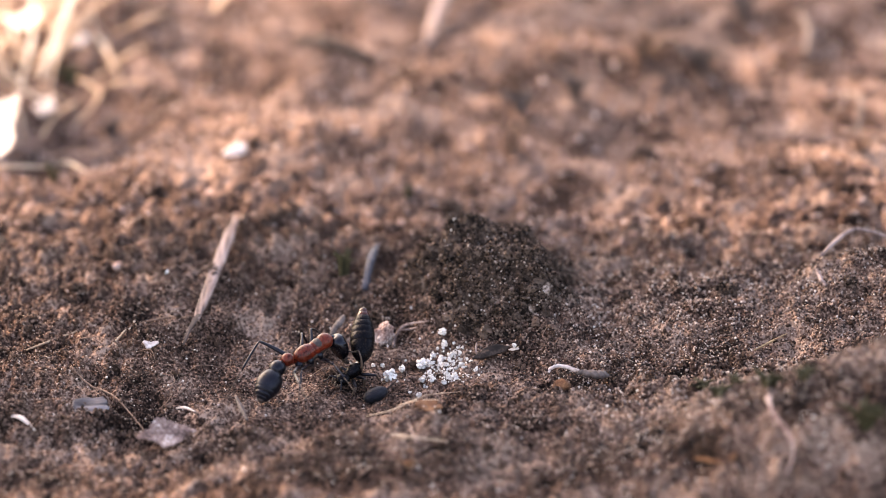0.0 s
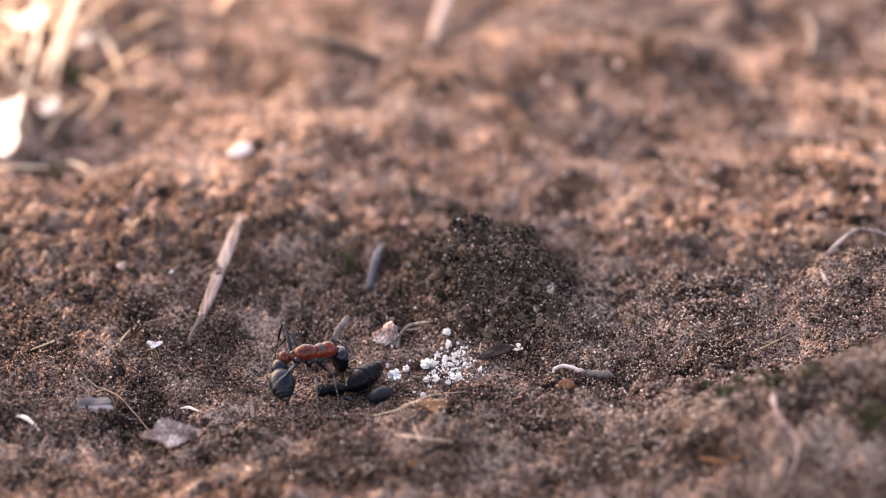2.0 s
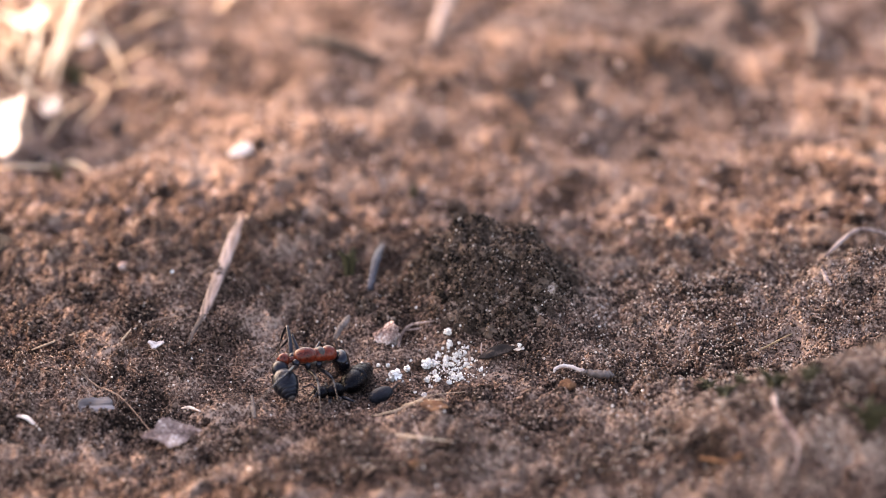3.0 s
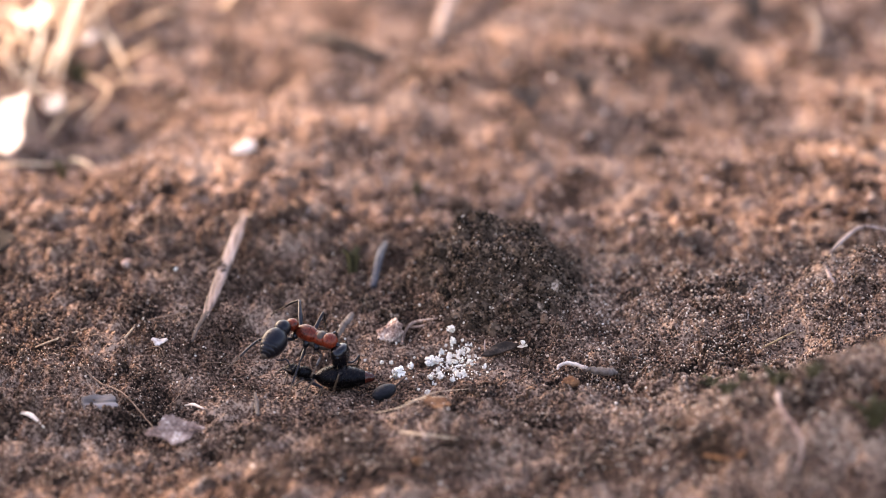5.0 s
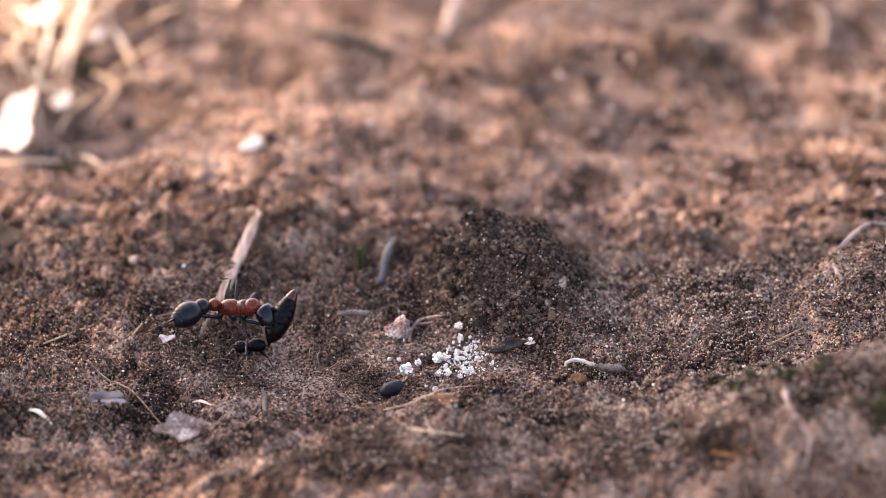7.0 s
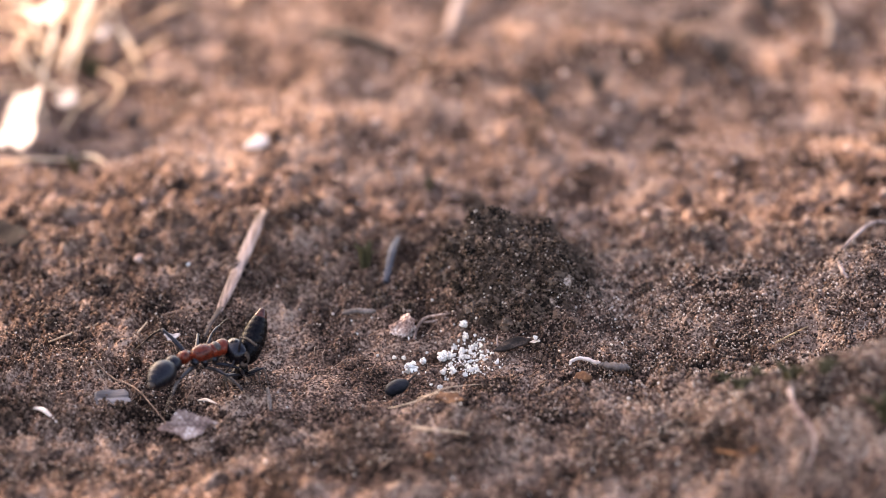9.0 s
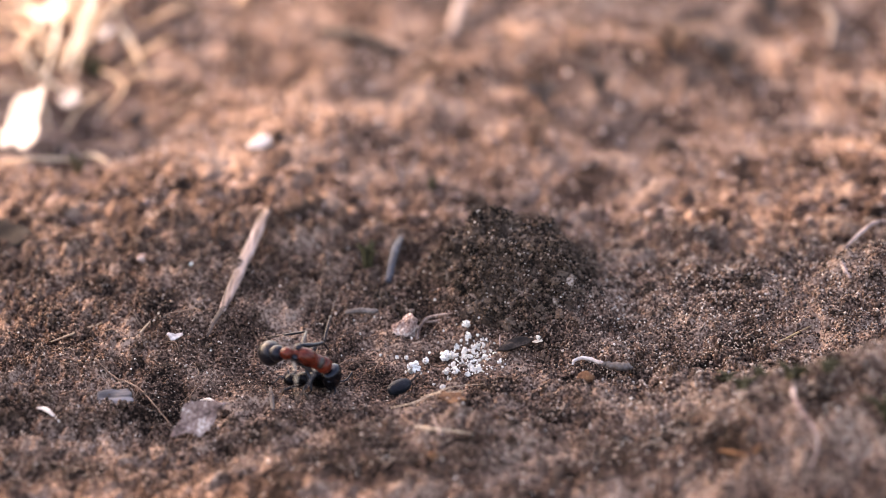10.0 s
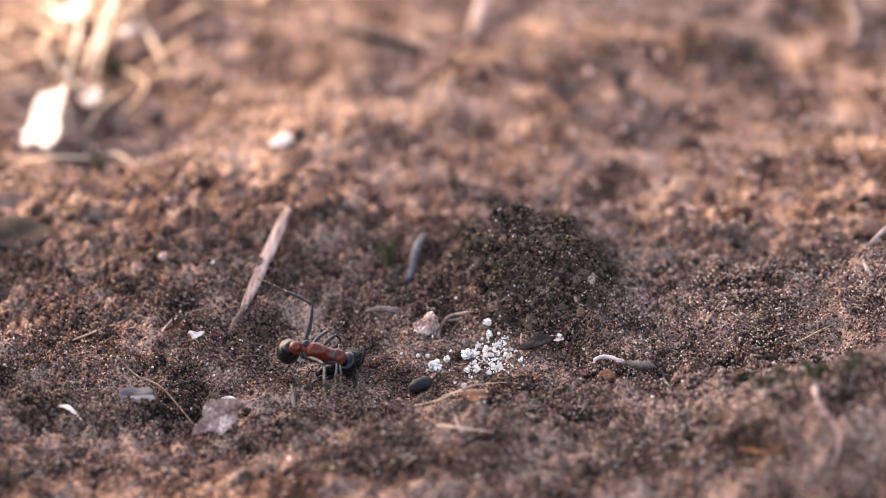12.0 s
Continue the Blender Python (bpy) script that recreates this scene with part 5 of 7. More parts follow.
# ---- what moves ----
def motions():
    walk(ant, [
        (0, mm(-7.457, -17.784, 1.365, 14.4, -14.1, 36.1)),
        (0.5, mm(-7.350, -17.362, 1.398, 17.2, -11.5, 34.4)),
        (1, mm(-6.587, -16.555, 1.568, 18.3, -7.2, 29.4)),
        (1.5, mm(-7.917, -17.259, 1.230, 14.1, -8.0, 38.4)),
        (2, mm(-7.568, -18.263, 1.364, 10.9, 6.5, 28.0)),
        (2.5, mm(-7.670, -18.098, 1.062, 10.8, 10.0, 30.5)),
        (3, mm(-7.662, -18.107, 1.045, 11.2, 8.6, 25.7)),
        (3.2, mm(-7.662, -18.107, 1.045, 11.2, 8.6, 25.7)),
        (4.8, mm(-7.763, -17.824, 1.985, 11.2, 11.1, -23.3)),
        (5, mm(-7.763, -17.824, 1.985, 11.2, 11.1, -23.3)),
        (5.5, mm(-8.224, -17.204, 1.618, 11.6, 4.0, -16.2)),
        (6, mm(-10.327, -15.632, 1.420, 9.7, -16.8, -26.3)),
        (6.5, mm(-11.628, -14.287, 1.804, 13.2, -6.5, -22.6)),
        (7, mm(-13.489, -14.209, 2.133, 25.9, -8.4, -15.2)),
        (7.2, mm(-13.489, -14.209, 2.133, 25.9, -8.4, -15.2)),
        (8.8, mm(-15.054, -20.458, 1.999, 22.2, 6.5, 43.3)),
        (9, mm(-15.054, -20.458, 1.999, 22.2, 6.5, 43.3)),
        (9.5, mm(-13.918, -17.350, 1.749, 27.1, 5.3, 38.5)),
        (9.8, mm(-11.333, -15.847, 1.313, 35.9, 11.6, -17.2)),
        (10, mm(-8.771, -20.702, 1.435, 79.7, 37.6, 41.0)),
        (10.2, mm(-7.445, -21.432, 0.277, 117.5, 44.0, 65.9)),
        (10.5, mm(-7.819, -21.423, 0.855, 106.1, 43.4, 57.7)),
        (11, mm(-9.537, -20.392, 1.252, 62.1, 27.3, 35.3)),
        (11.5, mm(-9.581, -20.658, 1.320, 61.2, 26.4, 32.9)),
        (12, mm(-9.440, -19.779, 1.288, 62.3, 28.3, 30.2)),
    ])
    walk(ant_part["petiole"], [
        (0, mm(-1.420, 0.000, -0.120, 1.4, -26.7, 174.2)),
        (0.5, mm(-1.420, 0.000, -0.120, -0.0, -23.0, -179.9)),
        (1, mm(-1.420, 0.000, -0.120, -14.0, 35.9, 138.4)),
        (1.5, mm(-1.420, 0.000, -0.120, -0.0, 0.1, 172.4)),
        (2, mm(-1.420, 0.000, -0.120, -2.5, 23.0, 167.7)),
        (2.5, mm(-1.420, 0.000, -0.120, -3.4, 27.9, 166.4)),
        (3, mm(-1.420, 0.000, -0.120, -2.2, 23.3, 169.4)),
        (3.2, mm(-1.420, 0.000, -0.120, -2.2, 23.3, 169.4)),
        (4, mm(-1.420, 0.000, -0.120, -1.0, -13.6, -171.3)),
        (4.8, mm(-1.420, 0.000, -0.120, -16.7, -48.1, -143.6)),
        (5, mm(-1.420, 0.000, -0.120, -16.7, -48.1, -143.6)),
        (5.5, mm(-1.420, 0.000, -0.120, -13.1, -47.7, -150.8)),
        (6, mm(-1.420, 0.000, -0.120, -31.8, -40.8, -105.0)),
        (6.5, mm(-1.420, 0.000, -0.120, 0.4, -12.0, 175.8)),
        (7, mm(-1.420, 0.000, -0.120, -22.0, -61.6, -143.9)),
        (7.2, mm(-1.420, 0.000, -0.120, -22.0, -61.6, -143.9)),
        (8.8, mm(-1.420, 0.000, -0.120, 0.0, -3.4, 179.4)),
        (9, mm(-1.420, 0.000, -0.120, 0.0, -3.4, 179.4)),
        (9.5, mm(-1.420, 0.000, -0.120, -14.5, 30.8, 130.4)),
        (9.8, mm(-1.420, 0.000, -0.120, 2.6, 22.4, -167.0)),
        (10, mm(-1.420, 0.000, -0.120, 27.2, 62.8, -136.8)),
        (10.2, mm(-1.420, 0.000, -0.120, 62.1, 77.4, -106.2)),
        (10.5, mm(-1.420, 0.000, -0.120, 37.4, 87.7, -141.2)),
        (11, mm(-1.420, 0.000, -0.120, -1.8, 59.5, 176.9)),
        (11.5, mm(-1.420, 0.000, -0.120, -11.1, 62.4, 161.8)),
        (12, mm(-1.420, 0.000, -0.120, -2.4, 58.3, 175.7)),
    ])
    walk(ant_part["gaster"], [
        (0, mm(-2.397, 0.099, 0.375, -1.9, 13.3, -154.8)),
        (0.5, mm(-2.433, -0.002, 0.310, -2.8, 11.7, -147.3)),
        (1, mm(-2.086, 0.591, -0.765, 45.6, 66.1, -151.5)),
        (1.25, mm(-2.298, 0.368, -0.444, 29.9, 33.9, -133.0)),
        (1.5, mm(-2.510, 0.146, -0.122, 7.8, 7.4, -110.1)),
        (2, mm(-2.410, 0.216, -0.549, 36.8, 16.7, -102.6)),
        (2.5, mm(-2.365, 0.229, -0.635, 41.3, 12.7, -97.7)),
        (3, mm(-2.413, 0.186, -0.555, 38.6, 11.2, -91.8)),
        (3.2, mm(-2.413, 0.186, -0.555, 38.6, 11.2, -91.8)),
        (4, mm(-2.212, -0.125, 0.072, 1.3, 11.2, -89.6)),
        (4.8, mm(-2.011, -0.435, 0.699, -36.2, 12.5, -87.8)),
        (5, mm(-2.011, -0.435, 0.699, -36.2, 12.5, -87.8)),
        (5.5, mm(-2.066, -0.361, 0.694, -33.5, 15.2, -88.7)),
        (6, mm(-1.635, -0.805, 0.598, -32.5, 35.5, -62.0)),
        (6.25, mm(-2.064, -0.363, 0.353, -2.7, 40.5, -105.4)),
        (6.5, mm(-2.493, 0.078, 0.109, 18.3, 60.7, -150.8)),
        (6.75, mm(-2.168, -0.115, 0.478, -6.8, 17.6, -145.8)),
        (7, mm(-1.843, -0.308, 0.848, -35.8, -19.4, -123.1)),
        (7.2, mm(-1.843, -0.308, 0.848, -35.8, -19.4, -123.1)),
        (8.8, mm(-2.518, 0.012, -0.055, 0.4, 2.7, -156.6)),
        (9, mm(-2.518, 0.012, -0.055, 0.4, 2.7, -156.6)),
        (9.167, mm(-2.356, 0.248, -0.264, 17.8, 43.0, -168.1)),
        (9.333, mm(-2.194, 0.484, -0.474, 169.2, 82.4, -42.4)),
        (9.5, mm(-2.032, 0.720, -0.683, -148.9, 41.4, -21.4)),
        (9.8, mm(-2.411, -0.229, -0.540, 162.2, 70.3, -3.3)),
        (10, mm(-1.786, -0.344, -1.098, 151.5, 69.5, -8.4)),
        (10.2, mm(-1.487, -0.231, -1.193, 159.6, 57.7, -5.0)),
        (10.5, mm(-1.454, -0.027, -1.219, 178.6, 58.9, 0.4)),
        (11, mm(-1.978, 0.031, -1.067, -158.1, 63.2, 17.9)),
        (11.5, mm(-1.904, 0.159, -1.095, -148.5, 61.7, 20.0)),
        (12, mm(-1.996, 0.044, -1.056, -175.6, 59.6, 1.5)),
    ])
    walk(ant_part["head"], [
        (0, mm(1.500, 0.000, 0.020, -68.3, 55.6, -68.6)),
        (0.5, mm(1.500, 0.000, 0.020, -80.7, 36.1, -80.8)),
        (1, mm(1.500, 0.000, 0.020, -80.5, 38.3, -80.4)),
        (1.5, mm(1.500, 0.000, 0.020, -82.6, 45.8, -83.6)),
        (2, mm(1.500, 0.000, 0.020, -28.1, 66.2, -29.1)),
        (2.5, mm(1.500, 0.000, 0.020, -21.2, 56.2, -23.5)),
        (3, mm(1.500, 0.000, 0.020, -17.3, 57.6, -19.0)),
        (3.2, mm(1.500, 0.000, 0.020, -17.3, 57.6, -19.0)),
        (4.8, mm(1.500, 0.000, 0.020, -23.0, 66.9, -23.7)),
        (5, mm(1.500, 0.000, 0.020, -23.0, 66.9, -23.7)),
        (5.5, mm(1.500, 0.000, 0.020, -46.2, 73.9, -46.2)),
        (6, mm(1.500, 0.000, 0.020, -15.0, 11.6, -41.0)),
        (6.5, mm(1.500, 0.000, 0.020, -15.6, 18.4, -33.8)),
        (7, mm(1.500, 0.000, 0.020, -40.2, 39.5, -48.7)),
        (7.2, mm(1.500, 0.000, 0.020, -40.2, 39.5, -48.7)),
        (8, mm(1.500, 0.000, 0.020, 13.9, -0.1, -60.2)),
        (8.8, mm(1.500, 0.000, 0.020, 76.6, -11.9, -99.8)),
        (9, mm(1.500, 0.000, 0.020, 76.6, -11.9, -99.8)),
        (9.25, mm(1.500, 0.000, 0.020, 2.8, -9.5, -84.8)),
        (9.5, mm(1.500, 0.000, 0.020, -68.3, 5.3, -82.7)),
        (9.65, mm(1.500, 0.000, 0.020, -26.6, -1.0, -75.3)),
        (9.8, mm(1.500, 0.000, 0.020, 14.8, -10.5, -73.9)),
        (10, mm(1.500, 0.000, 0.020, -9.9, 7.9, -35.8)),
        (10.2, mm(1.500, 0.000, 0.020, -4.9, 4.0, -26.2)),
        (10.5, mm(1.500, 0.000, 0.020, -11.3, 10.5, -34.8)),
        (11, mm(1.500, 0.000, 0.020, -13.1, 30.1, -21.3)),
        (11.5, mm(1.500, 0.000, 0.020, -14.5, 33.3, -22.0)),
        (12, mm(1.500, 0.000, 0.020, -12.9, 31.2, -20.5)),
    ])
    walk(ant_part["femur", "front", "left"], [
        (0, mm(0.200, 0.500, -0.740, -0.0, -15.5, 56.3)),
        (0.5, mm(0.200, 0.500, -0.740, -0.0, -15.5, 56.3)),
        (1, mm(0.200, 0.500, -0.740, 2.1, -11.3, 48.3)),
        (1.5, mm(0.200, 0.500, -0.740, 0.6, -15.5, 56.3)),
        (2, mm(0.200, 0.500, -0.740, 14.6, -41.7, 4.9)),
        (2.5, mm(0.200, 0.500, -0.740, -20.1, -25.5, 55.2)),
        (3, mm(0.200, 0.500, -0.740, -20.9, -15.5, 56.3)),
        (3.2, mm(0.200, 0.500, -0.740, -20.9, -15.5, 56.3)),
        (4.8, mm(0.200, 0.500, -0.740, -26.1, 8.1, 85.0)),
        (5, mm(0.200, 0.500, -0.740, -26.1, 8.1, 85.0)),
        (5.5, mm(0.200, 0.500, -0.740, -27.2, -2.3, 71.4)),
        (6, mm(0.200, 0.500, -0.740, -25.8, -15.5, 56.3)),
        (6.5, mm(0.200, 0.500, -0.740, -25.8, -15.5, 56.3)),
        (7, mm(0.200, 0.500, -0.740, -29.8, 12.4, 92.2)),
        (7.2, mm(0.200, 0.500, -0.740, -29.8, 12.4, 92.2)),
        (8.8, mm(0.200, 0.500, -0.740, -28.7, -12.8, 46.2)),
        (9, mm(0.200, 0.500, -0.740, -28.7, -12.8, 46.2)),
        (9.5, mm(0.200, 0.500, -0.740, -37.3, -45.6, 57.6)),
        (9.65, mm(0.200, 0.500, -0.740, -56.6, -10.0, 82.9)),
        (9.8, mm(0.200, 0.500, -0.740, -60.7, 29.0, 97.9)),
        (10, mm(0.200, 0.500, -0.740, -73.3, 19.4, 38.4)),
        (10.2, mm(0.200, 0.500, -0.740, -74.7, 5.2, 27.9)),
        (10.5, mm(0.200, 0.500, -0.740, -74.2, 2.4, 35.9)),
        (11, mm(0.200, 0.500, -0.740, -70.8, -40.2, 24.0)),
        (11.5, mm(0.200, 0.500, -0.740, -85.8, -33.1, 52.3)),
        (12, mm(0.200, 0.500, -0.740, -88.4, 12.2, 45.9)),
    ])
    walk(ant_part["tibia", "front", "left"], [
        (0, mm(1.055, 1.783, -0.312, -0.0, 52.9, 24.4)),
        (0.5, mm(1.055, 1.783, -0.312, 0.0, 52.9, 24.4)),
        (1, mm(1.244, 1.671, -0.426, 5.1, 45.8, 30.8)),
        (1.5, mm(1.055, 1.783, -0.312, 0.5, 52.9, 24.4)),
        (2, mm(1.390, 0.601, 0.324, 14.4, 44.4, 41.8)),
        (2.5, mm(1.024, 1.686, -0.051, -12.8, 10.1, 7.0)),
        (3, mm(1.055, 1.783, -0.312, -11.8, 52.9, 24.4)),
        (3.2, mm(1.055, 1.783, -0.312, -11.8, 52.9, 24.4)),
        (4.8, mm(0.338, 2.078, -0.966, 48.5, 60.0, 100.7)),
        (5, mm(0.338, 2.078, -0.966, 48.5, 60.0, 100.7)),
        (5.5, mm(0.711, 2.015, -0.677, 49.9, 55.0, 102.2)),
        (6, mm(1.055, 1.783, -0.312, -21.3, 52.9, 24.4)),
        (6.5, mm(1.055, 1.783, -0.312, -21.3, 52.9, 24.4)),
        (7, mm(0.141, 2.062, -1.083, 41.6, 62.3, 101.4)),
        (7.2, mm(0.141, 2.062, -1.083, 41.6, 62.3, 101.4)),
        (8, mm(0.711, 1.844, -0.734, -22.2, 42.4, 43.8)),
        (8.8, mm(1.280, 1.626, -0.385, -44.3, 5.7, 29.7)),
        (9, mm(1.280, 1.626, -0.385, -44.3, 5.7, 29.7)),
        (9.5, mm(0.799, 1.445, 0.403, -45.3, 16.7, 27.4)),
        (9.8, mm(0.009, 1.886, -1.517, -14.2, 71.7, 83.9)),
        (10, mm(1.383, 1.438, -1.271, -79.1, 22.6, -7.9)),
        (10.2, mm(1.608, 1.246, -0.886, -78.9, 45.1, -6.5)),
        (10.5, mm(1.495, 1.438, -0.807, -89.9, 52.7, -20.2)),
        (11, mm(1.317, 0.997, 0.292, 5.1, 39.9, 73.0)),
        (11.5, mm(1.020, 1.560, 0.134, -26.0, 30.4, 22.1)),
        (12, mm(1.289, 1.623, -1.077, -40.0, 37.7, -7.5)),
    ])
    walk(ant_part["femur", "mid", "left"], [
        (0, mm(-0.550, 0.520, -0.800, 0.0, -3.0, 55.8)),
        (0.5, mm(-0.550, 0.520, -0.800, -0.2, 5.8, 59.5)),
        (1, mm(-0.550, 0.520, -0.800, 0.8, 14.4, 68.9)),
        (1.5, mm(-0.550, 0.520, -0.800, -6.6, -30.9, 46.6)),
        (2, mm(-0.550, 0.520, -0.800, -28.0, -25.0, 96.7)),
        (2.5, mm(-0.550, 0.520, -0.800, -28.0, -25.0, 96.7)),
        (3, mm(-0.550, 0.520, -0.800, -28.0, -25.0, 96.7)),
        (3.2, mm(-0.550, 0.520, -0.800, -28.0, -25.0, 96.7)),
        (4.8, mm(-0.550, 0.520, -0.800, -28.0, -25.0, 96.7)),
        (5, mm(-0.550, 0.520, -0.800, -28.0, -25.0, 96.7)),
        (5.5, mm(-0.550, 0.520, -0.800, -28.0, -25.0, 96.7)),
        (6, mm(-0.550, 0.520, -0.800, -28.0, -25.0, 96.7)),
        (6.5, mm(-0.550, 0.520, -0.800, -26.2, -23.9, 92.5)),
        (7, mm(-0.550, 0.520, -0.800, -27.9, -25.0, 96.7)),
        (7.2, mm(-0.550, 0.520, -0.800, -27.9, -25.0, 96.7)),
        (8.8, mm(-0.550, 0.520, -0.800, -5.8, -4.4, 53.6)),
        (9, mm(-0.550, 0.520, -0.800, -5.8, -4.4, 53.6)),
        (9.5, mm(-0.550, 0.520, -0.800, -1.5, -41.1, 10.6)),
        (9.65, mm(-0.550, 0.520, -0.800, -42.4, -9.1, 64.5)),
        (9.8, mm(-0.550, 0.520, -0.800, -48.4, 38.7, 98.0)),
        (10, mm(-0.550, 0.520, -0.800, -73.7, 37.9, 49.6)),
        (10.2, mm(-0.550, 0.520, -0.800, -73.2, 40.4, 50.4)),
        (10.5, mm(-0.550, 0.520, -0.800, -73.3, 29.5, 50.9)),
        (11, mm(-0.550, 0.520, -0.800, -74.7, 4.3, 51.3)),
        (11.5, mm(-0.550, 0.520, -0.800, -74.0, 5.9, 57.4)),
        (12, mm(-0.550, 0.520, -0.800, -78.3, 17.5, 42.4)),
    ])
    walk(ant_part["tibia", "mid", "left"], [
        (0, mm(0.573, 2.171, -0.696, -1.4, 77.9, -1.5)),
        (0.5, mm(0.459, 2.235, -1.003, -10.3, 78.1, -10.5)),
        (1, mm(0.146, 2.328, -1.297, 69.3, 62.3, 72.6)),
        (1.5, mm(0.630, 1.767, 0.226, 38.0, 72.3, 39.6)),
        (2, mm(-0.762, 2.319, 0.047, 94.5, 62.9, 102.5)),
        (2.5, mm(-0.762, 2.319, 0.047, 94.5, 62.9, 102.5)),
        (3, mm(-0.762, 2.319, 0.047, 94.5, 62.9, 102.5)),
        (3.2, mm(-0.762, 2.319, 0.047, 94.5, 62.9, 102.5)),
        (4.8, mm(-0.762, 2.319, 0.047, 94.5, 62.9, 102.5)),
        (5, mm(-0.762, 2.319, 0.047, 94.5, 62.9, 102.5)),
        (5.5, mm(-0.762, 2.319, 0.047, 94.5, 62.9, 102.5)),
        (6, mm(-0.762, 2.319, 0.047, 94.5, 62.9, 102.5)),
        (6.5, mm(-0.630, 2.346, 0.011, 123.7, 51.8, 137.6)),
        (7, mm(-0.762, 2.319, 0.047, 93.0, 62.9, 102.5)),
        (7.2, mm(-0.762, 2.319, 0.047, 93.0, 62.9, 102.5)),
        (8.8, mm(0.634, 2.125, -0.648, 12.0, 58.6, 20.0)),
        (9, mm(0.634, 2.125, -0.648, 12.0, 58.6, 20.0)),
        (9.5, mm(0.931, 0.798, 0.515, 28.4, 58.8, 39.5)),
        (9.8, mm(-0.766, 2.065, -2.051, 151.5, 72.9, 163.9)),
        (10, mm(0.473, 1.722, -2.028, -127.5, 68.0, -111.3)),
        (10.2, mm(0.420, 1.693, -2.097, -127.4, 58.1, -111.6)),
        (10.5, mm(0.548, 1.870, -1.786, -146.7, 55.5, -133.8)),
        (10.75, mm(0.623, 1.973, -1.369, 134.8, 73.5, 129.6)),
        (11, mm(0.697, 2.076, -0.952, 95.0, 43.9, 71.1)),
        (11.5, mm(0.521, 2.196, -1.005, 89.0, -8.0, 101.3)),
        (11.75, mm(0.689, 2.002, -1.203, 71.9, 32.3, 81.9)),
        (12, mm(0.858, 1.807, -1.401, 18.7, 56.1, 27.1)),
    ])
    walk(ant_part["femur", "hind", "left"], [
        (0, mm(-1.380, 0.500, -0.460, -0.0, -19.3, 117.3)),
        (0.5, mm(-1.380, 0.500, -0.460, 1.7, -2.4, 112.3)),
        (1, mm(-1.380, 0.500, -0.460, 1.6, -1.1, 115.5)),
        (1.5, mm(-1.380, 0.500, -0.460, 2.0, -20.4, 96.4)),
        (2, mm(-1.380, 0.500, -0.460, 5.7, -27.9, 85.6)),
        (2.5, mm(-1.380, 0.500, -0.460, 9.7, -24.3, 77.1)),
        (3, mm(-1.380, 0.500, -0.460, 8.0, -23.7, 81.2)),
        (3.2, mm(-1.380, 0.500, -0.460, 8.0, -23.7, 81.2)),
        (4.8, mm(-1.380, 0.500, -0.460, -8.8, -13.9, 121.5)),
        (5, mm(-1.380, 0.500, -0.460, -8.8, -13.9, 121.5)),
        (5.5, mm(-1.380, 0.500, -0.460, -5.2, -52.4, 103.6)),
        (6, mm(-1.380, 0.500, -0.460, -7.0, -64.9, 105.7)),
        (6.5, mm(-1.380, 0.500, -0.460, -1.1, -43.3, 99.1)),
        (7, mm(-1.380, 0.500, -0.460, 2.7, 0.8, 94.7)),
        (7.2, mm(-1.380, 0.500, -0.460, 2.7, 0.8, 94.7)),
        (8.8, mm(-1.380, 0.500, -0.460, 2.8, -7.7, 102.2)),
        (9, mm(-1.380, 0.500, -0.460, 2.8, -7.7, 102.2)),
        (9.5, mm(-1.380, 0.500, -0.460, 6.5, -40.4, 81.1)),
        (9.8, mm(-1.380, 0.500, -0.460, -22.9, -28.3, 127.2)),
        (9.9, mm(-1.380, 0.500, -0.460, 15.1, -25.8, 67.1)),
        (10, mm(-1.380, 0.500, -0.460, 33.5, 2.9, 20.8)),
        (10.2, mm(-1.380, 0.500, -0.460, 28.2, 13.6, 71.3)),
        (10.5, mm(-1.380, 0.500, -0.460, 31.5, 9.0, 98.0)),
        (11, mm(-1.380, 0.500, -0.460, 32.8, 5.0, 115.5)),
        (11.5, mm(-1.380, 0.500, -0.460, 12.7, 21.4, 56.5)),
        (12, mm(-1.380, 0.500, -0.460, 22.8, -3.6, 88.9)),
    ])
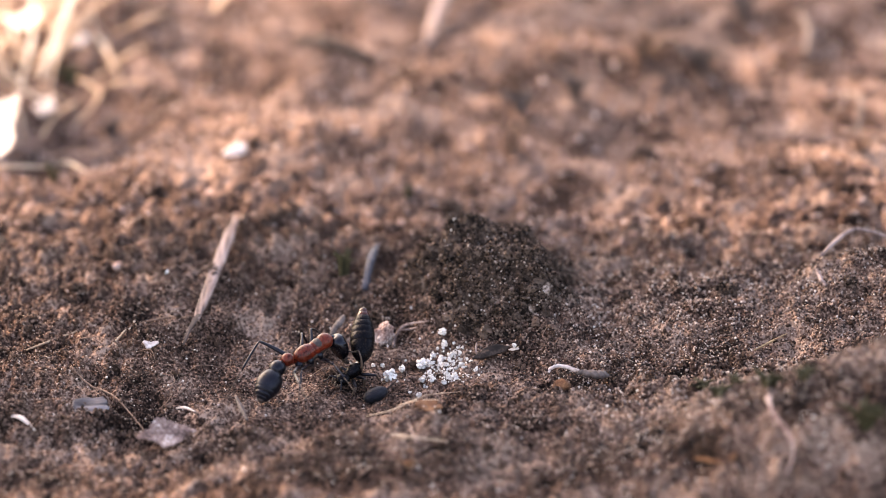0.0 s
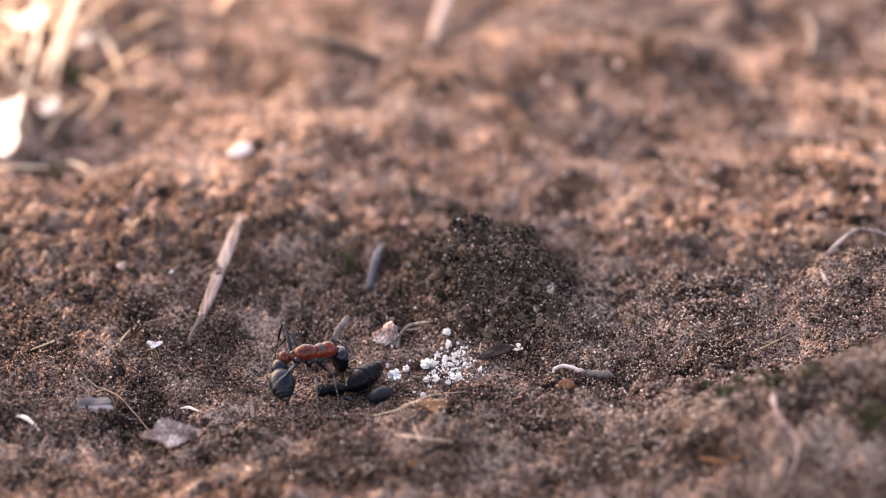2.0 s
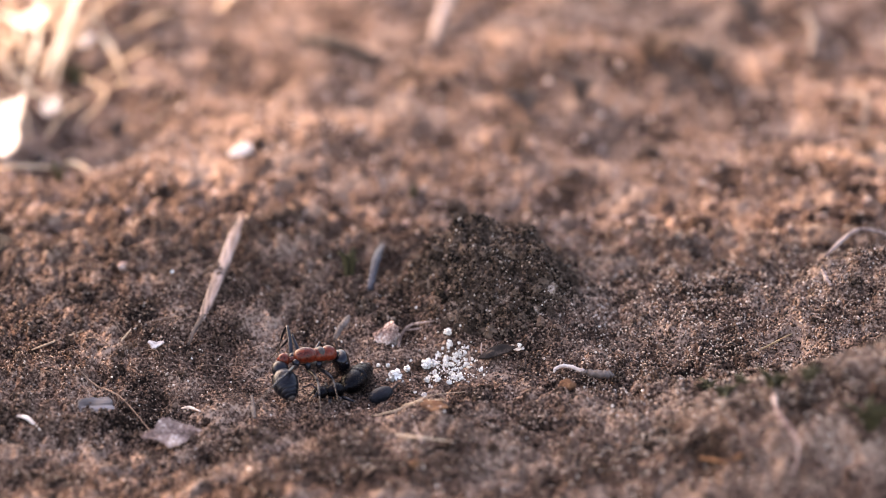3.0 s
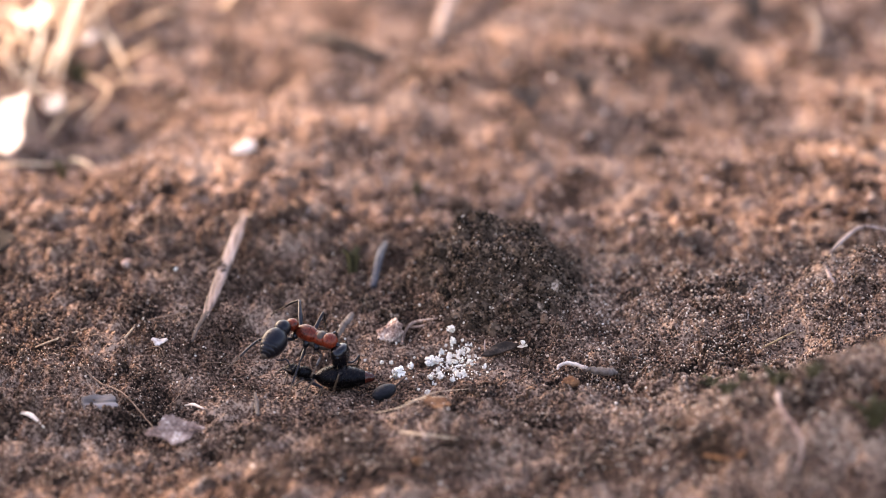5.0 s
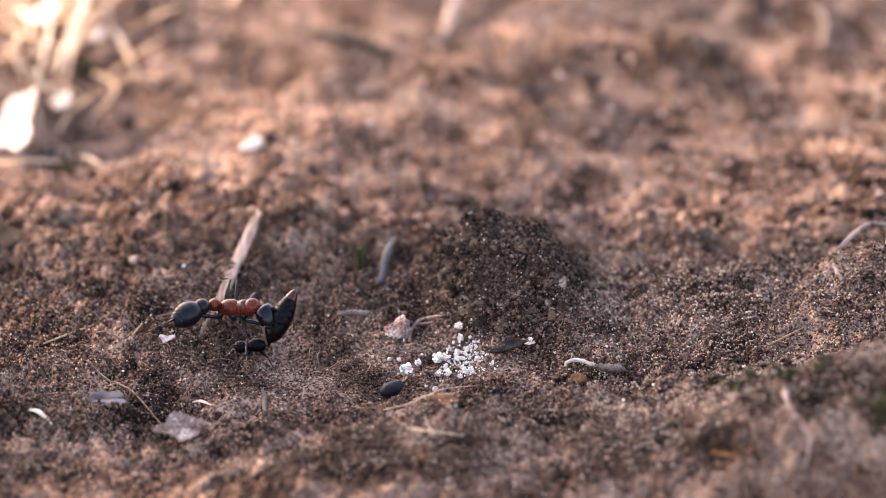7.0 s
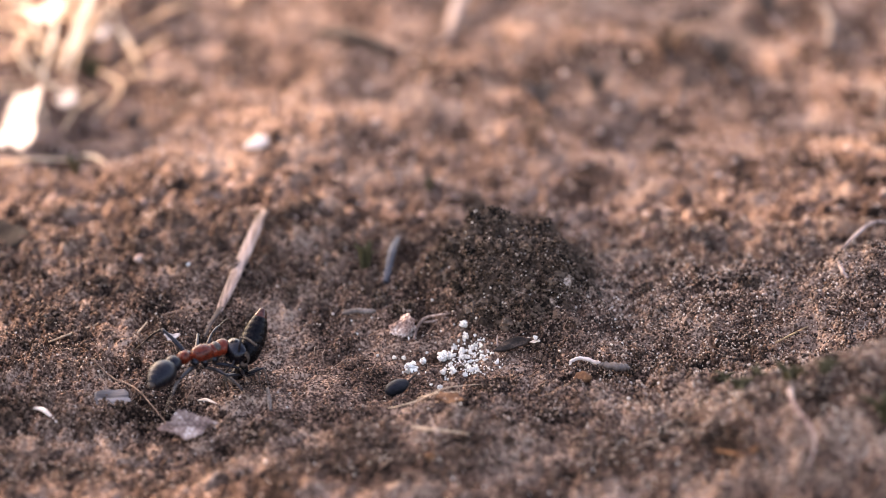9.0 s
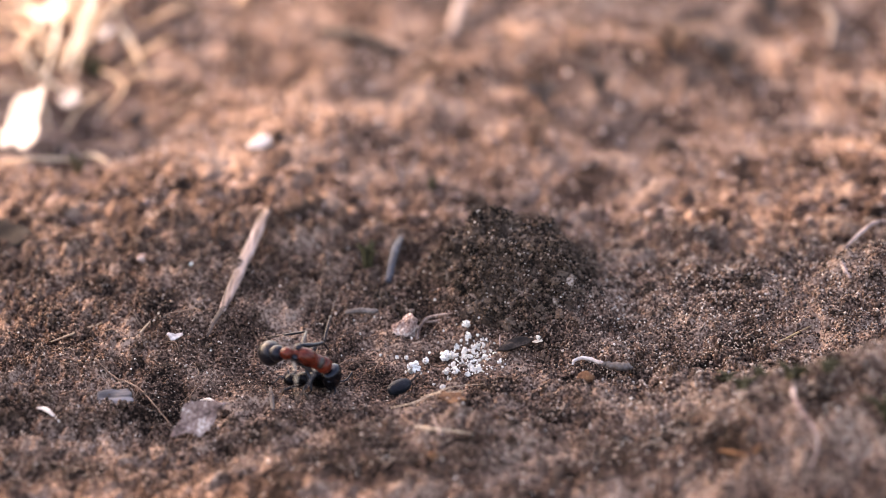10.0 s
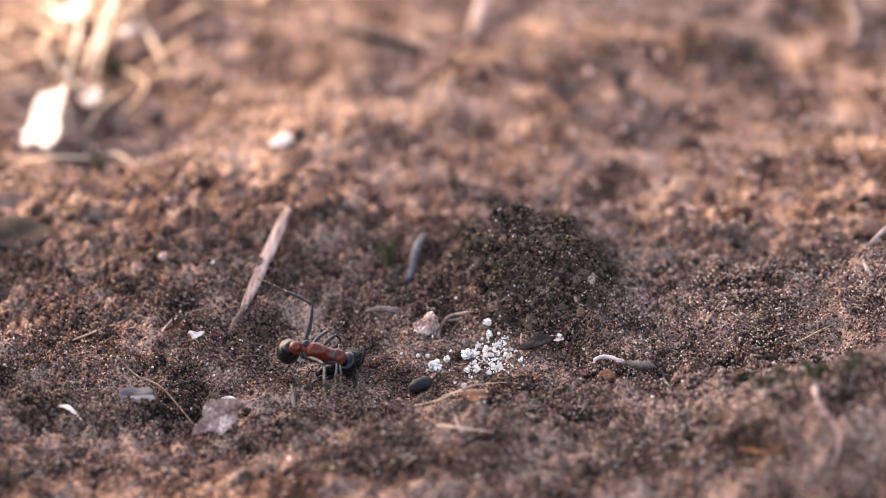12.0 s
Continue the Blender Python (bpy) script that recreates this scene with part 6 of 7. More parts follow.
    walk(ant_part["tibia", "hind", "left"], [
        (0, mm(-2.418, 2.513, 0.335, 0.0, 20.7, -160.1)),
        (0.5, mm(-2.292, 2.718, -0.360, 1.3, 35.1, -156.4)),
        (1, mm(-2.415, 2.665, -0.413, -34.1, 56.9, 144.6)),
        (1.25, mm(-2.023, 2.700, -0.018, 34.9, 36.5, -151.2)),
        (1.5, mm(-1.631, 2.735, 0.378, 58.7, -7.2, -134.2)),
        (1.75, mm(-1.424, 2.675, 0.520, 58.5, 47.4, -161.2)),
        (2, mm(-1.217, 2.615, 0.663, -52.5, 66.5, 69.8)),
        (2.5, mm(-0.890, 2.632, 0.528, -59.1, 58.4, 62.6)),
        (3, mm(-1.046, 2.672, 0.504, -51.0, 60.0, 71.8)),
        (3.2, mm(-1.046, 2.672, 0.504, -51.0, 60.0, 71.8)),
        (4.8, mm(-2.598, 2.486, 0.118, 28.8, 47.9, 155.5)),
        (5, mm(-2.598, 2.486, 0.118, 28.8, 47.9, 155.5)),
        (5.5, mm(-1.724, 1.924, 1.441, 16.3, 47.0, 139.1)),
        (6, mm(-1.655, 1.479, 1.714, 29.7, -10.5, 140.4)),
        (6.5, mm(-1.655, 2.224, 1.187, 34.7, 24.3, 143.4)),
        (7, mm(-1.575, 2.892, -0.492, 34.5, 37.9, 141.5)),
        (7.2, mm(-1.575, 2.892, -0.492, 34.5, 37.9, 141.5)),
        (8.8, mm(-1.884, 2.824, -0.139, -1.3, 62.9, 91.6)),
        (9, mm(-1.884, 2.824, -0.139, -1.3, 62.9, 91.6)),
        (9.5, mm(-1.098, 2.306, 1.095, -33.0, 55.8, 55.3)),
        (9.65, mm(-1.879, 2.244, 0.886, 37.5, 75.0, 141.2)),
        (9.8, mm(-2.659, 2.183, 0.677, 86.6, 49.8, -154.1)),
        (9.9, mm(-0.900, 1.768, 0.047, -24.8, 68.6, 103.5)),
        (10, mm(0.860, 1.353, -0.582, -67.0, 23.9, 71.4)),
        (10.2, mm(-0.632, 2.710, -1.024, -62.6, 71.8, 83.9)),
        (10.5, mm(-1.711, 2.848, -0.834, 38.1, 54.2, -176.6)),
        (11, mm(-2.408, 2.659, -0.668, -25.9, 77.4, 111.2)),
        (11.5, mm(-0.148, 2.365, -1.334, -99.8, 76.8, 34.9)),
        (12, mm(-1.333, 2.895, -0.309, 15.2, 49.1, 145.7)),
    ])
    walk(ant_part["femur", "front", "right"], [
        (0, mm(0.200, -0.500, -0.740, -0.0, -26.6, -91.5)),
        (0.5, mm(0.200, -0.500, -0.740, -14.4, -16.8, -58.1)),
        (1, mm(0.200, -0.500, -0.740, -17.7, 28.3, -64.6)),
        (1.5, mm(0.200, -0.500, -0.740, -22.6, -17.9, -60.5)),
        (2, mm(0.200, -0.500, -0.740, -15.1, -9.7, -82.2)),
        (2.5, mm(0.200, -0.500, -0.740, -15.1, -10.3, -81.8)),
        (3, mm(0.200, -0.500, -0.740, -15.4, -12.5, -80.4)),
        (3.2, mm(0.200, -0.500, -0.740, -15.4, -12.5, -80.4)),
        (4.8, mm(0.200, -0.500, -0.740, -21.8, -30.0, -49.7)),
        (5, mm(0.200, -0.500, -0.740, -21.8, -30.0, -49.7)),
        (5.5, mm(0.200, -0.500, -0.740, -23.2, -15.9, -48.1)),
        (6, mm(0.200, -0.500, -0.740, -27.0, -19.1, -31.9)),
        (6.5, mm(0.200, -0.500, -0.740, -30.7, 4.7, -25.3)),
        (7, mm(0.200, -0.500, -0.740, -25.9, 27.8, -0.1)),
        (7.2, mm(0.200, -0.500, -0.740, -25.9, 27.8, -0.1)),
        (8.8, mm(0.200, -0.500, -0.740, -37.6, -8.1, -42.1)),
        (9, mm(0.200, -0.500, -0.740, -37.6, -8.1, -42.1)),
        (9.5, mm(0.200, -0.500, -0.740, -26.3, -32.3, -76.2)),
        (9.8, mm(0.200, -0.500, -0.740, -47.6, -47.9, -38.4)),
        (10, mm(0.200, -0.500, -0.740, -41.3, -15.5, -56.3)),
        (10.2, mm(0.200, -0.500, -0.740, -41.3, -15.5, -56.3)),
        (10.5, mm(0.200, -0.500, -0.740, -41.3, -15.5, -56.3)),
        (11, mm(0.200, -0.500, -0.740, -41.3, -15.5, -56.3)),
        (11.5, mm(0.200, -0.500, -0.740, -41.3, -15.5, -56.3)),
        (12, mm(0.200, -0.500, -0.740, -100.5, -75.9, -13.6)),
    ])
    walk(ant_part["tibia", "front", "right"], [
        (0, mm(0.162, -1.930, -0.024, -0.0, 0.2, -97.1)),
        (0.5, mm(1.010, -1.800, -0.277, -0.1, -8.5, -123.4)),
        (1, mm(0.804, -1.772, -1.499, -1.8, -17.8, -111.8)),
        (1.5, mm(0.951, -1.825, -0.249, -0.1, -16.5, -117.5)),
        (2, mm(0.415, -2.062, -0.470, -3.6, 4.0, -105.8)),
        (2.5, mm(0.426, -2.058, -0.455, -4.1, -6.0, -112.3)),
        (3, mm(0.460, -2.040, -0.393, -4.8, -6.4, -105.0)),
        (3.2, mm(0.460, -2.040, -0.393, -4.8, -6.4, -105.0)),
        (4.8, mm(1.096, -1.556, 0.061, -7.4, -13.6, -76.0)),
        (5, mm(1.096, -1.556, 0.061, -7.4, -13.6, -76.0)),
        (5.5, mm(1.228, -1.645, -0.301, -10.7, -11.0, -60.9)),
        (6, mm(1.483, -1.299, -0.216, -12.5, 15.2, -57.9)),
        (6.5, mm(1.642, -1.180, -0.872, -8.3, 23.3, -43.0)),
        (7, mm(1.616, -0.502, -1.485, -4.9, -6.7, -33.0)),
        (7.2, mm(1.616, -0.502, -1.485, -4.9, -6.7, -33.0)),
        (8, mm(1.496, -1.032, -0.999, -3.2, -18.5, -75.3)),
        (8.8, mm(1.376, -1.561, -0.513, 7.0, -25.8, -121.0)),
        (9, mm(1.376, -1.561, -0.513, 7.0, -25.8, -121.0)),
        (9.5, mm(0.522, -1.813, 0.115, -0.8, -33.4, -103.5)),
        (9.8, mm(1.041, -1.166, 0.447, -29.8, -38.5, -45.5)),
        (9.9, mm(1.048, -1.475, 0.067, -56.9, 5.3, -25.3)),
        (10, mm(1.055, -1.783, -0.312, -77.3, 52.9, -24.4)),
        (10.2, mm(1.055, -1.783, -0.312, -77.3, 52.9, -24.4)),
        (10.5, mm(1.055, -1.783, -0.312, -77.3, 52.9, -24.4)),
        (11, mm(1.055, -1.783, -0.312, -77.3, 52.9, -24.4)),
        (11.5, mm(1.055, -1.783, -0.312, -77.3, 52.9, -24.4)),
        (11.75, mm(0.817, -1.187, 0.250, -66.9, -5.4, -54.2)),
        (12, mm(0.578, -0.591, 0.812, -15.3, -43.2, -112.5)),
    ])
    walk(ant_part["femur", "mid", "right"], [
        (0, mm(-0.550, -0.520, -0.800, -0.0, -37.9, -146.9)),
        (0.5, mm(-0.550, -0.520, -0.800, -32.9, -24.4, -84.9)),
        (1, mm(-0.550, -0.520, -0.800, -38.6, -16.6, -67.4)),
        (1.5, mm(-0.550, -0.520, -0.800, -38.8, -11.4, -66.9)),
        (2, mm(-0.550, -0.520, -0.800, -24.5, -17.8, -104.6)),
        (2.5, mm(-0.550, -0.520, -0.800, -24.6, -19.7, -104.4)),
        (3, mm(-0.550, -0.520, -0.800, -27.2, -17.5, -95.7)),
        (3.2, mm(-0.550, -0.520, -0.800, -27.2, -17.5, -95.7)),
        (4.8, mm(-0.550, -0.520, -0.800, -32.3, -15.9, -72.0)),
        (5, mm(-0.550, -0.520, -0.800, -32.3, -15.9, -72.0)),
        (5.5, mm(-0.550, -0.520, -0.800, -31.4, -15.4, -75.4)),
        (6, mm(-0.550, -0.520, -0.800, -39.8, -35.1, -53.0)),
        (6.5, mm(-0.550, -0.520, -0.800, -22.3, -27.5, -80.9)),
        (7, mm(-0.550, -0.520, -0.800, -33.6, -2.0, -48.7)),
        (7.2, mm(-0.550, -0.520, -0.800, -33.6, -2.0, -48.7)),
        (8.8, mm(-0.550, -0.520, -0.800, -27.6, -21.9, -78.9)),
        (9, mm(-0.550, -0.520, -0.800, -27.6, -21.9, -78.9)),
        (9.5, mm(-0.550, -0.520, -0.800, -24.1, -13.7, -88.8)),
        (9.8, mm(-0.550, -0.520, -0.800, -27.6, 4.3, -63.1)),
        (9.9, mm(-0.550, -0.520, -0.800, -42.5, -36.4, -84.3)),
        (10, mm(-0.550, -0.520, -0.800, -29.9, -79.1, -121.5)),
        (10.2, mm(-0.550, -0.520, -0.800, -108.6, -74.2, -40.0)),
        (10.5, mm(-0.550, -0.520, -0.800, -78.8, -79.9, -70.2)),
        (11, mm(-0.550, -0.520, -0.800, -148.9, -85.4, -0.1)),
        (11.5, mm(-0.550, -0.520, -0.800, -128.8, -84.2, -20.2)),
        (12, mm(-0.550, -0.520, -0.800, -139.6, -68.3, -8.1)),
    ])
    walk(ant_part["tibia", "mid", "right"], [
        (0, mm(-1.871, -1.382, 0.429, 0.0, -0.2, -130.2)),
        (0.5, mm(-0.388, -2.335, 0.025, -0.1, -16.7, -114.5)),
        (1, mm(0.185, -2.290, -0.227, 2.3, -12.7, -122.6)),
        (1.5, mm(0.218, -2.324, -0.405, -0.4, -15.5, -110.6)),
        (2, mm(-1.030, -2.363, -0.189, -0.2, 0.8, -111.3)),
        (2.5, mm(-1.017, -2.344, -0.126, -0.2, 0.8, -110.8)),
        (3, mm(-0.741, -2.418, -0.200, -0.2, -0.9, -107.7)),
        (3.2, mm(-0.741, -2.418, -0.200, -0.2, -0.9, -107.7)),
        (4.8, mm(0.045, -2.349, -0.251, -0.6, 17.1, -78.3)),
        (5, mm(0.045, -2.349, -0.251, -0.6, 17.1, -78.3)),
        (5.5, mm(-0.063, -2.385, -0.268, -0.9, 3.8, -79.1)),
        (6, mm(0.435, -1.828, 0.349, 1.4, 5.4, -44.4)),
        (6.5, mm(-0.270, -2.272, 0.123, -1.8, -13.0, -77.5)),
        (7, mm(0.769, -2.022, -0.729, -2.5, -5.5, -74.7)),
        (7.2, mm(0.769, -2.022, -0.729, -2.5, -5.5, -74.7)),
        (8.8, mm(-0.193, -2.341, -0.054, -0.3, -11.8, -96.4)),
        (9, mm(-0.193, -2.341, -0.054, -0.3, -11.8, -96.4)),
        (9.5, mm(-0.510, -2.463, -0.327, 3.4, -14.9, -114.5)),
        (9.8, mm(0.353, -2.299, -0.949, -5.3, -23.8, -81.5)),
        (10, mm(-0.748, -0.843, 1.164, 12.9, -23.9, -127.2)),
        (10.2, mm(-0.132, -0.871, 1.124, 25.9, -30.9, -164.1)),
        (10.5, mm(-0.431, -0.849, 1.169, 20.5, -38.7, -154.0)),
        (11, mm(-0.391, -0.520, 1.194, -5.5, -40.3, -115.2)),
        (11.5, mm(-0.359, -0.590, 1.190, -4.0, -42.7, -117.5)),
        (12, mm(0.182, -0.624, 1.058, -4.6, -37.4, -116.6)),
    ])
    walk(ant_part["femur", "hind", "right"], [
        (0, mm(-1.380, -0.500, -0.460, 0.0, -39.9, -135.8)),
        (0.5, mm(-1.380, -0.500, -0.460, 3.8, -25.5, -141.6)),
        (1, mm(-1.380, -0.500, -0.460, -5.0, -30.6, -121.4)),
        (1.5, mm(-1.380, -0.500, -0.460, 10.1, -32.4, -151.1)),
        (2, mm(-1.380, -0.500, -0.460, -0.3, -18.4, -132.0)),
        (2.5, mm(-1.380, -0.500, -0.460, 0.3, -19.4, -133.8)),
        (3, mm(-1.380, -0.500, -0.460, -1.2, -21.8, -129.3)),
        (3.2, mm(-1.380, -0.500, -0.460, -1.2, -21.8, -129.3)),
        (4.8, mm(-1.380, -0.500, -0.460, 0.6, -11.6, -134.2)),
        (5, mm(-1.380, -0.500, -0.460, 0.6, -11.6, -134.2)),
        (5.5, mm(-1.380, -0.500, -0.460, 3.5, -33.7, -147.4)),
        (6, mm(-1.380, -0.500, -0.460, 12.0, -41.9, -162.9)),
        (6.5, mm(-1.380, -0.500, -0.460, 5.4, -12.2, -152.0)),
        (7, mm(-1.380, -0.500, -0.460, 5.4, -36.6, -149.7)),
        (7.2, mm(-1.380, -0.500, -0.460, 5.4, -36.6, -149.7)),
        (8.8, mm(-1.380, -0.500, -0.460, 7.9, -10.9, -152.6)),
        (9, mm(-1.380, -0.500, -0.460, 7.9, -10.9, -152.6)),
        (9.5, mm(-1.380, -0.500, -0.460, 9.3, 12.8, -156.4)),
        (9.65, mm(-1.380, -0.500, -0.460, 21.1, -10.7, -125.1)),
        (9.8, mm(-1.380, -0.500, -0.460, 18.6, -37.0, -93.1)),
        (10, mm(-1.380, -0.500, -0.460, 47.4, -51.9, -140.7)),
        (10.2, mm(-1.380, -0.500, -0.460, 65.6, -59.1, -162.8)),
        (10.5, mm(-1.380, -0.500, -0.460, 51.3, -64.7, -146.8)),
        (11, mm(-1.380, -0.500, -0.460, -26.9, -80.9, -65.0)),
        (11.5, mm(-1.380, -0.500, -0.460, -41.0, -78.8, -50.7)),
        (12, mm(-1.380, -0.500, -0.460, -15.7, -75.0, -76.4)),
    ])
    walk(ant_part["tibia", "hind", "right"], [
        (0, mm(-2.701, -1.782, 1.080, 0.0, -26.2, -112.6)),
        (0.5, mm(-3.077, -1.847, 0.572, 8.4, -30.6, -131.9)),
        (1, mm(-2.455, -2.264, 0.761, 5.3, -6.6, -124.9)),
        (1.5, mm(-3.154, -1.481, 0.825, 6.1, -13.6, -131.6)),
        (2, mm(-2.904, -2.192, 0.299, 8.2, -0.3, -140.1)),
        (2.5, mm(-2.948, -2.133, 0.336, 8.2, 3.8, -144.5)),
        (3, mm(-2.792, -2.224, 0.432, 8.6, 0.8, -139.1)),
        (3.2, mm(-2.792, -2.224, 0.432, 8.6, 0.8, -139.1)),
        (4.8, mm(-3.018, -2.187, 0.023, 6.6, -4.0, -94.5)),
        (5, mm(-3.018, -2.187, 0.023, 6.6, -4.0, -94.5)),
        (5.5, mm(-3.063, -1.575, 0.871, 6.3, -0.1, -90.2)),
        (6, mm(-3.086, -1.026, 1.144, 6.7, 17.8, -92.4)),
        (6.5, mm(-3.451, -1.603, 0.046, -1.6, 30.7, -118.0)),
        (7, mm(-3.044, -1.473, 0.970, 16.6, -39.2, -103.1)),
        (7.2, mm(-3.044, -1.473, 0.970, 16.6, -39.2, -103.1)),
        (8.8, mm(-3.472, -1.585, -0.004, 36.8, -12.4, -139.8)),
        (9, mm(-3.472, -1.585, -0.004, 36.8, -12.4, -139.8)),
        (9.5, mm(-3.524, -1.438, -0.993, 32.9, -24.0, -126.6)),
        (9.8, mm(-1.484, -2.415, 0.983, -0.8, -58.4, -67.5)),
        (10, mm(-2.527, -1.439, 1.428, 59.9, -49.2, -146.0)),
        (10.2, mm(-2.557, -0.864, 1.599, 72.0, -17.0, -171.0)),
        (10.5, mm(-2.240, -1.062, 1.709, 71.7, -23.6, -169.9)),
        (11, mm(-1.220, -0.843, 1.910, 49.9, -24.2, -130.4)),
        (11.5, mm(-1.086, -0.860, 1.895, 53.0, -35.9, -135.4)),
        (12, mm(-1.234, -1.105, 1.858, 38.5, -37.5, -113.6)),
    ])
    walk(prey, [
        (0, mm(-4.403, -17.557, -0.007, -0.0, 13.5, -136.3)),
        (0.5, mm(-4.179, -17.179, -0.078, 0.0, 5.3, -136.3)),
        (1, mm(-4.637, -16.586, -0.298, 0.0, 2.2, -157.6)),
        (1.5, mm(-5.446, -17.068, -0.543, 0.0, 13.8, -169.1)),
        (2, mm(-5.677, -19.978, -0.454, 0.0, -13.7, -147.4)),
        (2.5, mm(-5.728, -20.017, -0.434, 0.0, -6.1, -145.4)),
        (3, mm(-5.738, -19.976, -0.455, 0.0, -7.6, -151.9)),
        (3.2, mm(-5.738, -19.976, -0.455, 0.0, -7.6, -151.9)),
        (4.8, mm(-8.105, -19.091, -0.192, 0.0, -34.2, -139.9)),
        (5, mm(-8.105, -19.091, -0.192, 0.0, -34.2, -139.9)),
        (5.5, mm(-8.168, -18.414, -0.617, 0.0, -34.1, -146.9)),
        (6, mm(-9.093, -17.110, -0.392, -0.0, -11.1, -164.5)),
        (6.5, mm(-10.083, -15.805, -0.492, 0.0, 8.3, -170.0)),
        (7, mm(-11.707, -15.503, -0.015, 0.0, -0.3, -173.5)),
        (7.2, mm(-11.707, -15.503, -0.015, 0.0, -0.3, -173.5)),
        (8, mm(-12.397, -17.694, 0.230, 6.5, 18.4, 152.6)),
        (8.8, mm(-13.086, -19.884, 0.475, 0.0, 37.3, 114.7)),
        (9, mm(-13.086, -19.884, 0.475, 0.0, 37.3, 114.7)),
        (9.25, mm(-12.885, -18.497, 0.102, 19.2, 8.8, -174.5)),
        (9.5, mm(-12.683, -17.109, -0.271, -0.0, -18.7, -109.9)),
        (9.65, mm(-11.733, -16.987, -0.439, 11.2, 2.8, -163.9)),
        (9.8, mm(-10.783, -16.865, -0.608, 0.0, 24.4, 140.9)),
        (10, mm(-8.940, -20.113, -0.229, 0.0, 14.5, 150.5)),
        (10.1, mm(-9.167, -19.935, 0.120, -4.7, -22.8, 139.5)),
        (10.2, mm(-9.394, -19.758, 0.469, 0.0, -60.3, 124.8)),
        (10.5, mm(-9.513, -19.876, 0.930, 0.0, -60.0, 126.5)),
        (10.75, mm(-9.211, -19.779, 0.522, -1.8, -16.8, 131.5)),
        (11, mm(-8.910, -19.681, 0.113, 0.0, 26.3, 135.4)),
        (11.5, mm(-8.950, -20.003, 0.171, 0.0, 26.4, 135.3)),
        (12, mm(-8.727, -19.265, -0.072, 0.0, 28.2, 136.4)),
    ])
